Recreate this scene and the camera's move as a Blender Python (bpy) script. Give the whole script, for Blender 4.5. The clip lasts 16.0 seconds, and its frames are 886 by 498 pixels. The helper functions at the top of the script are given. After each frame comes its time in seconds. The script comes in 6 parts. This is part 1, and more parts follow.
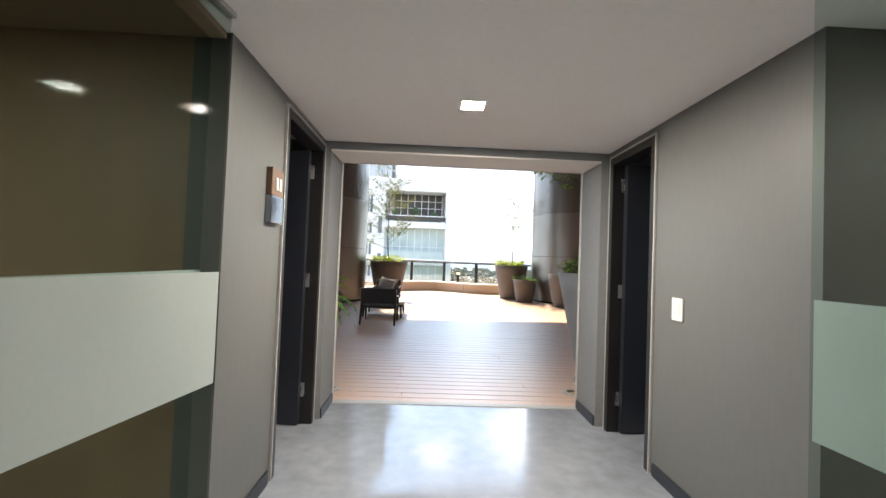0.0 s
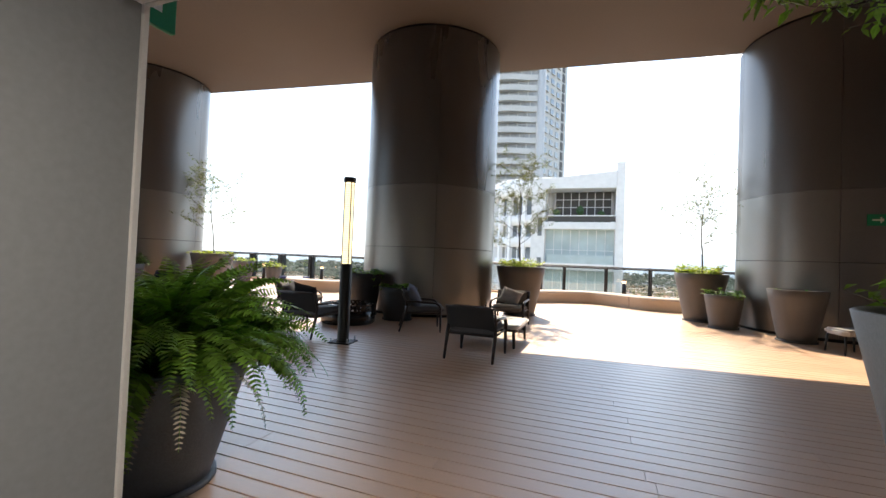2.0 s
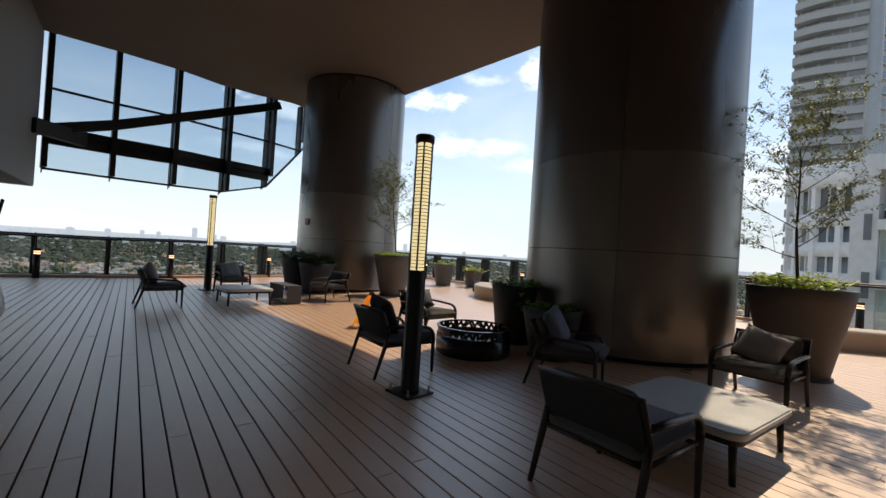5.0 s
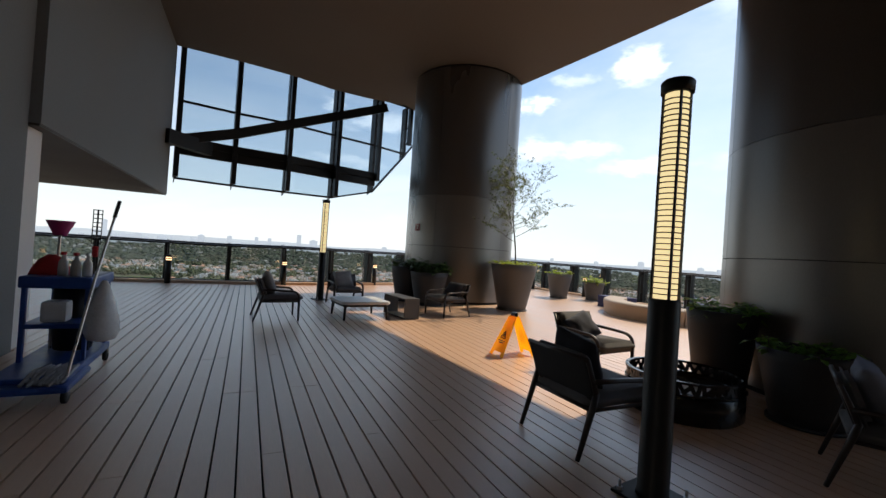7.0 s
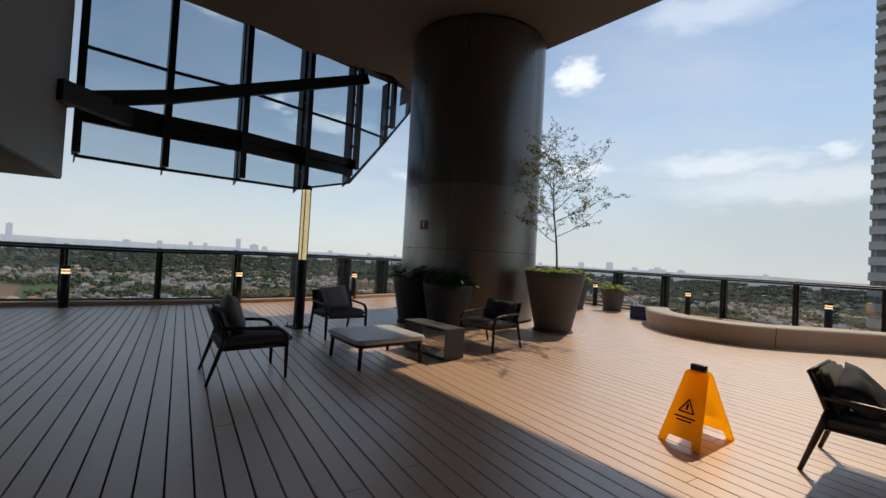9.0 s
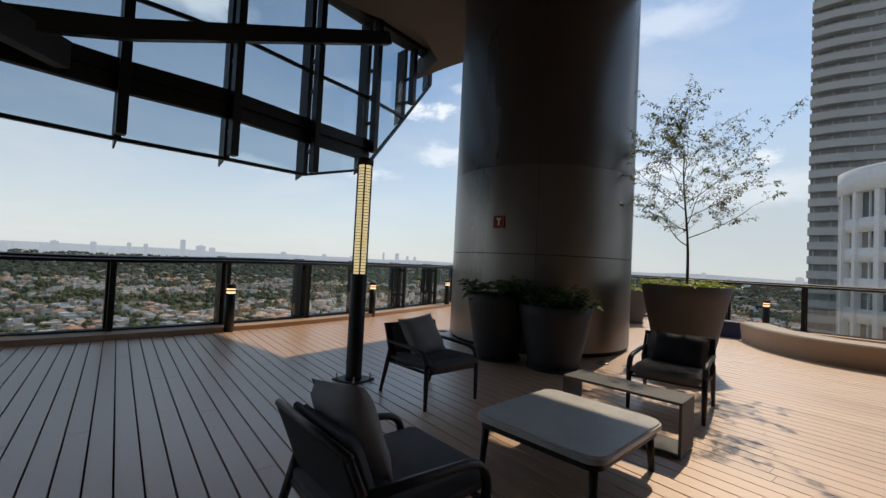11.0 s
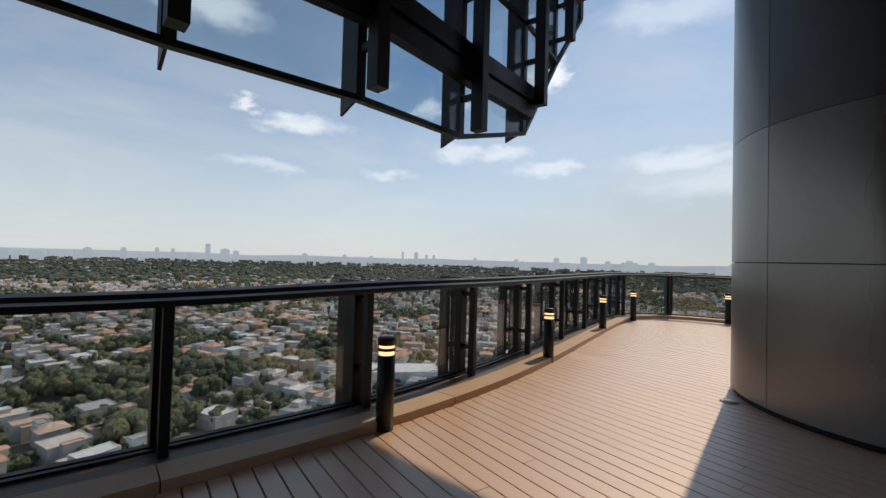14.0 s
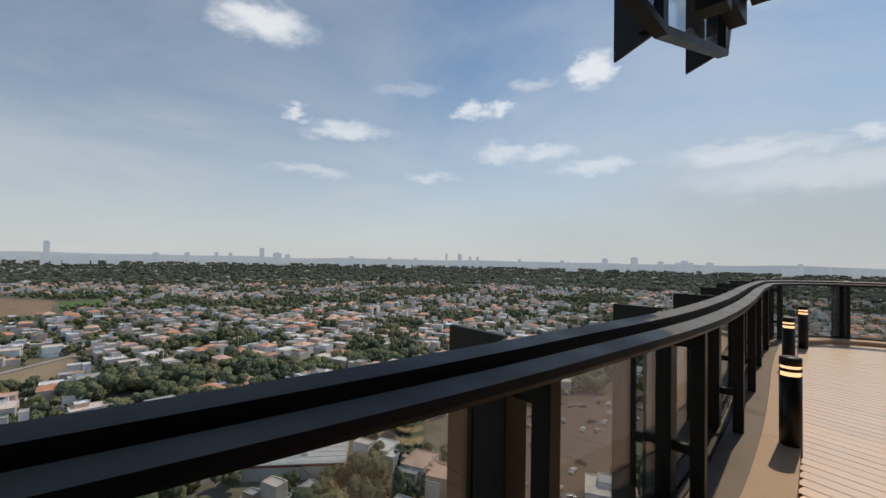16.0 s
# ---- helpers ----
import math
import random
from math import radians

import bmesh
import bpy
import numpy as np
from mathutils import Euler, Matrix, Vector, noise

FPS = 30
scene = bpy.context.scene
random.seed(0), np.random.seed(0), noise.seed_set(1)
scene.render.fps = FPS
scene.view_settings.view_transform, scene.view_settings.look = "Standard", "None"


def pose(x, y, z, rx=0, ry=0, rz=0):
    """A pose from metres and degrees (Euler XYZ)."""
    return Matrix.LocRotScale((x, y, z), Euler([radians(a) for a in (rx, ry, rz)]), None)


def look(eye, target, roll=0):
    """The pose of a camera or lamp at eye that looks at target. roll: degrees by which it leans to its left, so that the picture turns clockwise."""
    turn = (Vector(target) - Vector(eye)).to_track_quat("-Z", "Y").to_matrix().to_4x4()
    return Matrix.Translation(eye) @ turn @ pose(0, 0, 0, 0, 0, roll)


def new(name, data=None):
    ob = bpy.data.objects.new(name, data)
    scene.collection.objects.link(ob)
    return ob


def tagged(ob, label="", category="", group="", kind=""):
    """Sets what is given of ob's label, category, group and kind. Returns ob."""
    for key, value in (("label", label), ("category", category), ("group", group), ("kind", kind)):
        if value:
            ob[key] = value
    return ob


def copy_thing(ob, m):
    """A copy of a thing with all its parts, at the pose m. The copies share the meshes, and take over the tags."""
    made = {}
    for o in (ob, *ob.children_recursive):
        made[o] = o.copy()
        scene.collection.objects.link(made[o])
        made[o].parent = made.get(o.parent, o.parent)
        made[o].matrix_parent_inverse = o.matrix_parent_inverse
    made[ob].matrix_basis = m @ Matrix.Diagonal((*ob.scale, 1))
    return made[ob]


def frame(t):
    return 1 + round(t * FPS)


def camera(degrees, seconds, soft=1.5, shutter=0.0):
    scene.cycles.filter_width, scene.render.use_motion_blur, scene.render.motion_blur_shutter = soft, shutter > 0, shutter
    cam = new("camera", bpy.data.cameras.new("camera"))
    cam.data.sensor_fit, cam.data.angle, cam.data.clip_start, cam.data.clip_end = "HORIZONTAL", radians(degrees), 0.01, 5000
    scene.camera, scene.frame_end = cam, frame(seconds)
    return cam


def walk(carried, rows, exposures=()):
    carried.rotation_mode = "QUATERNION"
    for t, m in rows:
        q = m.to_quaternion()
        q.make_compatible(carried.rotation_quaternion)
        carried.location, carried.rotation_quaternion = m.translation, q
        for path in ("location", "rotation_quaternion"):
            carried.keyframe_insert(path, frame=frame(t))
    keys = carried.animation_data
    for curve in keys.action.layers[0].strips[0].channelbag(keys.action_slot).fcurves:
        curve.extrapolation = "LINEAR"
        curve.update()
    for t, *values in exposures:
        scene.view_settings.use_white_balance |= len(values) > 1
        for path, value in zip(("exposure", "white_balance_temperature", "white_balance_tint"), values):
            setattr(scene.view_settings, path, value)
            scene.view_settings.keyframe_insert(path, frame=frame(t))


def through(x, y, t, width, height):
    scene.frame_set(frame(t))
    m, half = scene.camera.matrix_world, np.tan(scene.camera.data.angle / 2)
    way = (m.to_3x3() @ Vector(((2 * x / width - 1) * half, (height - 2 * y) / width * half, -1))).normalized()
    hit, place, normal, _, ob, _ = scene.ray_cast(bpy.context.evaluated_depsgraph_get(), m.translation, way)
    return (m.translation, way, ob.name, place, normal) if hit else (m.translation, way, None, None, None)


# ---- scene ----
cam = camera(92.8, 16.0)
PATH = [
    (0, (0.639, 0.241, 1.231), (0.701, 2.239, 1.287), 2.2),
    (0.5, (0.851, 0.925, 1.248), (0.722, 2.921, 1.299), 2.1),
    (1, (1.029, 1.63, 1.255), (0.727, 3.607, 1.306), 2.3),
    (1.5, (1.175, 2.352, 1.309), (0.672, 4.287, 1.354), 2.3),
    (2, (1.267, 2.996, 1.267), (0.554, 4.864, 1.313), 2.3),
    (2.5, (1.31, 3.635, 1.292), (0.412, 5.422, 1.333), 2.5),
    (3, (1.449, 4.275, 1.307), (0.438, 6.0, 1.348), 2.6),
    (3.5, (1.52, 4.888, 1.33), (0.424, 6.561, 1.371), 2.7),
    (4, (1.56, 5.505, 1.341), (0.345, 7.094, 1.376), 3.0),
    (4.5, (1.398, 5.903, 1.353), (-0.01, 7.323, 1.38), 3.4),
    (5, (1.068, 6.083, 1.318), (-0.539, 7.273, 1.335), 3.6),
    (5.2, (0.916, 6.136, 1.323), (-0.753, 7.238, 1.334), 3.7),
    (7.3, (-0.986, 5.997, 1.313), (-2.801, 6.837, 1.332), 3.9),
    (7.5, (-1.301, 5.954, 1.297), (-3.095, 6.838, 1.322), 3.8),
    (8, (-2.043, 5.983, 1.307), (-3.787, 6.96, 1.34), 3.5),
    (8.5, (-2.857, 5.965, 1.306), (-4.568, 7.001, 1.343), 3.5),
    (9, (-3.638, 5.935, 1.283), (-5.336, 6.991, 1.33), 3.2),
    (9.2, (-3.881, 5.935, 1.284), (-5.588, 6.976, 1.335), 3.0),
    (11.5, (-7.594, 5.462, 1.318), (-9.151, 6.716, 1.38), 2.5),
    (12, (-8.306, 5.329, 1.304), (-9.86, 6.587, 1.365), 2.2),
    (12.5, (-9.015, 5.274, 1.348), (-10.584, 6.513, 1.405), 2.1),
    (13, (-9.745, 5.314, 1.358), (-11.342, 6.517, 1.409), 1.8),
    (13.5, (-10.489, 5.359, 1.41), (-12.11, 6.529, 1.46), 1.7),
    (14, (-11.212, 5.44, 1.441), (-12.847, 6.59, 1.489), 1.6),
    (14.5, (-11.911, 5.526, 1.457), (-13.565, 6.65, 1.505), 1.5),
    (15, (-12.599, 5.647, 1.47), (-14.282, 6.728, 1.517), 1.3),
    (15.5, (-13.171, 5.817, 1.501), (-14.886, 6.845, 1.549), 1.0),
    (16, (-13.715, 6.109, 1.503), (-15.46, 7.085, 1.554), 1.1),
]
EXPOSURES = [(0, 2.8), (1.0, 2.9), (1.5, 2.8), (2.0, 2.3), (2.5, 1.55), (3.0, 0.95), (3.5, 0.7), (5.0, 0.84), (7.5, 0.9), (8.5, 0.42), (9.0, 0.32), (11.5, 0.4), (12.5, 0.55), (14.0, 0.25), (14.5, 0.12), (16.0, 0.0)]
walk(cam, [(t, look(eye, target, roll)) for t, eye, target, roll in PATH], EXPOSURES)

# ---- light and sky ----
SUN_AZ, SUN_EL = math.atan2(-0.28, 0.96), radians(50.0)
sun_dir = Vector((math.sin(SUN_AZ) * math.cos(SUN_EL), math.cos(SUN_AZ) * math.cos(SUN_EL), math.sin(SUN_EL)))
sun = new("sun", bpy.data.lights.new("sun", "SUN"))
sun.data.energy, sun.data.angle, sun.data.color = 2.0, radians(0.55), (1.0, 0.82, 0.59)
sun.matrix_world = look(sun_dir * 50, (0, 0, 0))

world = bpy.data.worlds.new("sky")
scene.world = world
world.use_nodes = True
wt = world.node_tree
wt.nodes.clear()
def wn(kind, **kw):
    n = wt.nodes.new(kind)
    for k, v in kw.items():
        n.inputs[k].default_value = v
    return n
w_out, w_bg = wn("ShaderNodeOutputWorld"), wn("ShaderNodeBackground", Strength=0.1)
sky = wn("ShaderNodeTexSky")
sky.sky_type, sky.sun_disc = "NISHITA", False
sky.sun_elevation, sky.sun_rotation = SUN_EL, SUN_AZ % (2 * math.pi)
sky.air_density, sky.dust_density, sky.ozone_density, sky.altitude = 1.0, 1.0, 0.8, 1500
# directions: azimuth west of north and elevation, in degrees, ragged by noise
def wmath(op, a, b=None):
    n = wt.nodes.new("ShaderNodeMath"); n.operation = op
    for k, v in enumerate((a, b)):
        if v is None:
            continue
        if isinstance(v, (int, float)):
            n.inputs[k].default_value = v
        else:
            wt.links.new(v, n.inputs[k])
    return n.outputs[0]


geo_n = wn("ShaderNodeTexCoord")
sep = wn("ShaderNodeSeparateXYZ")
wt.links.new(geo_n.outputs["Generated"], sep.inputs[0])
zc = wt.nodes.new("ShaderNodeMath"); zc.operation = "MAXIMUM"; zc.inputs[1].default_value = 0.0
wt.links.new(sep.outputs["Z"], zc.inputs[0])
az = wmath("MULTIPLY", wmath("ARCTAN2", wmath("MULTIPLY", sep.outputs["X"], -1.0), sep.outputs["Y"]), 180 / math.pi)
el = wmath("MULTIPLY", wmath("ARCSINE", sep.outputs["Z"]), 180 / math.pi)
rag = wn("ShaderNodeTexNoise", Scale=15.0, Detail=8.0, Roughness=0.58)
stretch = wn("ShaderNodeVectorMath"); stretch.operation = "MULTIPLY"; stretch.inputs[1].default_value = (1.0, 1.0, 2.2)
wt.links.new(geo_n.outputs["Generated"], stretch.inputs[0]); wt.links.new(stretch.outputs[0], rag.inputs["Vector"])
shift = wn("ShaderNodeVectorMath"); shift.operation = "MULTIPLY_ADD"
shift.inputs[1].default_value, shift.inputs[2].default_value = (9.0, 3.8, 0.0), (-4.5, -1.9, 0.0)
wt.links.new(rag.outputs["Color"], shift.inputs[0])
spot = wn("ShaderNodeCombineXYZ")
wt.links.new(az, spot.inputs["X"]); wt.links.new(el, spot.inputs["Y"])
spot_r = wn("ShaderNodeVectorMath"); spot_r.operation = "ADD"
wt.links.new(spot.outputs[0], spot_r.inputs[0]); wt.links.new(shift.outputs[0], spot_r.inputs[1])
# fair-weather puffs and low banks: azimuth, elevation, half width, half height, density
CLOUDS = ((84.5, 27.3, 6.0, 2.1, 1.0), (80.7, 18.1, 1.9, 0.9, 0.8), (74.1, 16.4, 5.6, 1.5, 0.75), (41.7, 23.6, 2.4, 2.2, 1.0), (57.4, 19.8, 2.0, 1.3, 0.85), (53.8, 19.7, 2.3, 1.2, 0.85),
          (53.3, 14.4, 3.6, 1.3, 0.55), (47.5, 14.2, 3.8, 1.2, 0.6), (78.1, 11.2, 5.0, 1.0, 0.4), (62.4, 11.1, 3.2, 0.9, 0.45), (40.9, 12.2, 5.0, 1.0, 0.55), (49.0, 22.4, 2.6, 1.0, 0.4),
          (15.5, 13.4, 2.0, 0.9, 0.6), (25.0, 12.3, 9.0, 1.6, 0.55), (19.0, 9.6, 13.0, 2.2, 0.4), (-13.0, 21.5, 5.0, 4.8, 1.0), (-1.5, 24.5, 3.2, 2.0, 0.75), (1.8, 20.2, 2.0, 0.8, 0.4),
          (27.0, 28.5, 9.0, 2.2, 0.45), (-6.0, 10.0, 9.0, 1.8, 0.6), (66.0, 22.0, 5.0, 1.0, 0.25))
def cloud_cover(spots, outer=1.25, inner=0.25):
    """The densest of a list of ragged oval clouds at each direction."""
    total = None
    for a_, e_, w_, h_, k_ in spots:
        q = wn("ShaderNodeVectorMath"); q.operation = "MULTIPLY_ADD"
        q.inputs[1].default_value, q.inputs[2].default_value = (1 / w_, 1 / h_, 0), (-a_ / w_, -e_ / h_, 0)
        wt.links.new(spot_r.outputs[0], q.inputs[0])
        ln = wn("ShaderNodeVectorMath"); ln.operation = "LENGTH"
        wt.links.new(q.outputs[0], ln.inputs[0])
        mr_ = wn("ShaderNodeMapRange"); mr_.interpolation_type = "SMOOTHSTEP"
        for k, v in (("From Min", outer), ("From Max", inner), ("To Min", 0.0), ("To Max", k_)):
            mr_.inputs[k].default_value = v
        wt.links.new(ln.outputs["Value"], mr_.inputs["Value"])
        total = mr_.outputs["Result"] if total is None else wmath("MAXIMUM", total, mr_.outputs["Result"])
    return total


total = cloud_cover(CLOUDS)
# the grey bank of far cloud over the northern horizon
bank = cloud_cover(((14.0, 5.0, 28.0, 9.0, 0.62), (-14.0, 6.0, 18.0, 10.0, 0.62), (38.0, 3.0, 18.0, 5.0, 0.4)), 1.6, 0.0)
comb = wn("ShaderNodeCombineXYZ", Z=3.7)
za = wmath("ADD", zc.outputs[0], 0.12)
wt.links.new(wmath("DIVIDE", sep.outputs["X"], za), comb.inputs["X"]); wt.links.new(wmath("DIVIDE", sep.outputs["Y"], za), comb.inputs["Y"])
# haze: the sky pales to white towards the horizon
hz = wn("ShaderNodeMapRange")
for k, v in (("From Min", 0.0), ("From Max", 0.42), ("To Min", 0.88), ("To Max", 0.0)):
    hz.inputs[k].default_value = v
wt.links.new(zc.outputs[0], hz.inputs["Value"])
m1 = wn("ShaderNodeMix"); m1.data_type = "RGBA"
m1.inputs["B"].default_value = (5.4, 5.62, 5.80, 1)
wt.links.new(hz.outputs["Result"], m1.inputs["Factor"]); tint = wt.nodes.new("ShaderNodeVectorMath"); tint.operation = "MULTIPLY"
tint.inputs[1].default_value = (0.94, 1.015, 0.98)
wt.links.new(sky.outputs[0], tint.inputs[0]); wt.links.new(tint.outputs[0], m1.inputs["A"])
# thin high veil behind the puffs
vn = wn("ShaderNodeTexNoise", Scale=0.55, Detail=8.0, Roughness=0.6, Distortion=0.6)
wt.links.new(comb.outputs[0], vn.inputs["Vector"])
vr = wn("ShaderNodeMapRange")
for k, v in (("From Min", 0.44), ("From Max", 0.74), ("To Min", 0.0), ("To Max", 0.46)):
    vr.inputs[k].default_value = v
wt.links.new(vn.outputs["Fac"], vr.inputs["Value"])
m0 = wn("ShaderNodeMix"); m0.data_type = "RGBA"
m0.inputs["B"].default_value = (6.1, 6.35, 6.5, 1)
wt.links.new(vr.outputs["Result"], m0.inputs["Factor"]); wt.links.new(m1.outputs["Result"], m0.inputs["A"])
m2 = wn("ShaderNodeMix"); m2.data_type = "RGBA"
m2.inputs["B"].default_value = (8.8, 9.0, 9.2, 1)
mb = wn("ShaderNodeMix"); mb.data_type = "RGBA"
mb.inputs["B"].default_value = (3.9, 4.25, 4.5, 1)
wt.links.new(bank, mb.inputs["Factor"]); wt.links.new(m0.outputs["Result"], mb.inputs["A"])
wt.links.new(wmath("MULTIPLY", total, 0.8), m2.inputs["Factor"]); wt.links.new(mb.outputs["Result"], m2.inputs["A"])
wt.links.new(m2.outputs["Result"], w_bg.inputs["Color"]); wt.links.new(w_bg.outputs[0], w_out.inputs[0])


# ---- materials ----
def mat(name, colour, rough=0.6, metal=0.0, vary=0.25, scale=6.0, fine=60.0, bump=0.1, stretch=(1, 1, 1), per_object=0.0, per_island=0.0, spec=0.5, coat=0.0):
    """A surface with blotches at one scale, grain at a finer one, and relief from the grain."""
    m = bpy.data.materials.new(name)
    m.use_nodes = True
    nt = m.node_tree
    b = nt.nodes["Principled BSDF"]
    b.inputs["Roughness"].default_value, b.inputs["Metallic"].default_value = rough, metal
    b.inputs["Specular IOR Level"].default_value = spec
    if coat:
        b.inputs["Coat Weight"].default_value, b.inputs["Coat Roughness"].default_value, b.inputs["Coat IOR"].default_value = coat, 0.42, 1.85
    def nn(kind):
        return nt.nodes.new(kind)
    tc, mp = nn("ShaderNodeTexCoord"), nn("ShaderNodeMapping")
    mp.inputs["Scale"].default_value = stretch
    nt.links.new(tc.outputs["Object"], mp.inputs["Vector"])
    n1, n2 = nn("ShaderNodeTexNoise"), nn("ShaderNodeTexNoise")
    for n, s, d in ((n1, scale, 4), (n2, fine, 6)):
        n.inputs["Scale"].default_value, n.inputs["Detail"].default_value = s, d
        nt.links.new(mp.outputs[0], n.inputs["Vector"])
    add = nn("ShaderNodeMath"); add.operation = "ADD"
    nt.links.new(n1.outputs["Fac"], add.inputs[0]); nt.links.new(n2.outputs["Fac"], add.inputs[1])
    total = add.outputs[0]
    if per_object or per_island:
        src = nn("ShaderNodeObjectInfo").outputs["Random"] if per_object else nn("ShaderNodeNewGeometry").outputs["Random Per Island"]
        k = nn("ShaderNodeMath"); k.operation = "MULTIPLY_ADD"
        k.inputs[1].default_value = (per_object or per_island); k.inputs[2].default_value = -(per_object or per_island) / 2
        nt.links.new(src, k.inputs[0])
        a2 = nn("ShaderNodeMath"); a2.operation = "ADD"
        nt.links.new(total, a2.inputs[0]); nt.links.new(k.outputs[0], a2.inputs[1])
        total = a2.outputs[0]
    mr = nn("ShaderNodeMapRange")
    for k, v in (("From Min", 0.55), ("From Max", 1.45), ("To Min", 1 - vary), ("To Max", 1 + vary)):
        mr.inputs[k].default_value = v
    mr.clamp = False
    nt.links.new(total, mr.inputs["Value"])
    mx = nn("ShaderNodeVectorMath"); mx.operation = "SCALE"
    mx.inputs[0].default_value = colour
    nt.links.new(mr.outputs["Result"], mx.inputs["Scale"])
    nt.links.new(mx.outputs[0], b.inputs["Base Color"])
    rr = nn("ShaderNodeMapRange")
    for k, v in (("From Min", 0.3), ("From Max", 0.7), ("To Min", max(0.02, rough - 0.08)), ("To Max", min(1, rough + 0.08))):
        rr.inputs[k].default_value = v
    nt.links.new(n1.outputs["Fac"], rr.inputs["Value"]); nt.links.new(rr.outputs["Result"], b.inputs["Roughness"])
    if bump:
        bp = nn("ShaderNodeBump")
        bp.inputs["Strength"].default_value, bp.inputs["Distance"].default_value = bump, 0.004
        nt.links.new(n2.outputs["Fac"], bp.inputs["Height"]); nt.links.new(bp.outputs[0], b.inputs["Normal"])
    return m


def glass(name, tint, rough=0.02, clear=0.9, slant=0.8, base=0.035):
    """A thin pane: mostly clear, with a mirror-like sheen that grows at a slant."""
    m = bpy.data.materials.new(name)
    m.use_nodes = True
    nt = m.node_tree
    nt.nodes.clear()
    o, tr, gl, fr, mx = (nt.nodes.new(k) for k in ("ShaderNodeOutputMaterial", "ShaderNodeBsdfTransparent", "ShaderNodeBsdfGlossy", "ShaderNodeLayerWeight", "ShaderNodeMixShader"))
    tr.inputs["Color"].default_value = (*tint, 1)
    gl.inputs["Color"].default_value = (clear, clear, clear, 1)
    gl.inputs["Roughness"].default_value = rough
    fr.inputs["Blend"].default_value = 0.5
    pw, ad = nt.nodes.new("ShaderNodeMath"), nt.nodes.new("ShaderNodeMath")
    pw.operation, ad.operation = "POWER", "MULTIPLY_ADD"
    pw.inputs[1].default_value, ad.inputs[1].default_value, ad.inputs[2].default_value = 5.0, slant, base
    nt.links.new(fr.outputs["Facing"], pw.inputs[0]); nt.links.new(pw.outputs[0], ad.inputs[0])
    nt.links.new(ad.outputs[0], mx.inputs[0]); nt.links.new(tr.outputs[0], mx.inputs[1]); nt.links.new(gl.outputs[0], mx.inputs[2])
    nt.links.new(mx.outputs[0], o.inputs[0])
    return m


def glow(name, colour, strength):
    m = bpy.data.materials.new(name)
    m.use_nodes = True
    b = m.node_tree.nodes["Principled BSDF"]
    b.inputs["Base Color"].default_value = (*colour, 1)
    b.inputs["Emission Color"].default_value = (*colour, 1)
    b.inputs["Emission Strength"].default_value = strength
    return m


DECK = mat("decking", (0.71, 0.455, 0.295), 0.42, vary=0.11, scale=1.4, fine=45, bump=0.08, stretch=(0.25, 3, 1), per_object=0.22, spec=0.7, coat=1.0)
DECK_J = mat("decking_far", (0.71, 0.455, 0.295), 0.42, vary=0.11, scale=1.4, fine=45, bump=0.08, stretch=(0.25, 3, 1), per_island=0.22, spec=0.7, coat=1.0)
KERB = mat("kerb_board", (0.56, 0.38, 0.25), 0.6, vary=0.15, scale=3, fine=70, bump=0.2, per_object=0.15)
# near-black base colour puts shade into the gaps between the boards
DARK_VOID = mat("under_deck", (0.02, 0.018, 0.016), 0.9, vary=0.3)
UNDER = mat("bulkhead_panel", (0.055, 0.042, 0.036), 0.6, vary=0.12, scale=0.6, fine=30, bump=0.08)
SOFFIT = mat("soffit_plaster", (0.112, 0.096, 0.087), 0.75, vary=0.10, scale=0.5, fine=30, bump=0.12)
WALL_EXT = mat("wall_plaster", (0.20, 0.208, 0.215), 0.75, vary=0.10, scale=0.8, fine=40, bump=0.15)
WALL_INT = mat("corridor_wall", (0.135, 0.14, 0.136), 0.55, vary=0.07, scale=1.2, fine=40, bump=0.08, stretch=(1, 1, 0.25))
CEIL_INT = mat("corridor_ceiling", (0.88, 0.86, 0.84), 0.8, vary=0.04, scale=1, fine=40, bump=0.05)
CONCRETE = mat("polished_concrete", (0.27, 0.29, 0.33), 0.075, vary=0.26, scale=1.3, fine=9, bump=0.01, spec=0.9)
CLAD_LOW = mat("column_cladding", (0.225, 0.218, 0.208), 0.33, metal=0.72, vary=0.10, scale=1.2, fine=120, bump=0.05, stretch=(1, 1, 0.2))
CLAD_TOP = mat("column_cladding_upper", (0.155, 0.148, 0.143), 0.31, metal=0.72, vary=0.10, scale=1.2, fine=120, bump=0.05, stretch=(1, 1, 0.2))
JOINT = mat("joint_shadow_gap", (0.03, 0.03, 0.03), 0.8)
STEEL = mat("dark_steel", (0.011, 0.0105, 0.011), 0.46, metal=0.15, vary=0.25, scale=3, fine=90, bump=0.08)
FRAME = mat("armchair_frame", (0.040, 0.031, 0.030), 0.42, metal=0.2, vary=0.25, scale=3, fine=90, bump=0.08)
STEEL_BR = mat("bronze_steel", (0.015, 0.0125, 0.0115), 0.46, metal=0.2, vary=0.25, scale=3, fine=90, bump=0.08)
BLACK_GLOSS = mat("black_enamel", (0.008, 0.008, 0.009), 0.22, vary=0.3, scale=5, fine=80, bump=0.05)
FABRIC = mat("charcoal_fabric", (0.040, 0.042, 0.046), 0.9, vary=0.25, scale=8, fine=260, bump=0.5)
FABRIC_SEAT = mat("grey_cushion_fabric", (0.125, 0.127, 0.137), 0.92, vary=0.22, scale=8, fine=260, bump=0.5)
PIL_GREY = mat("pillow_grey", (0.33, 0.335, 0.345), 0.92, vary=0.2, scale=10, fine=240, bump=0.5)
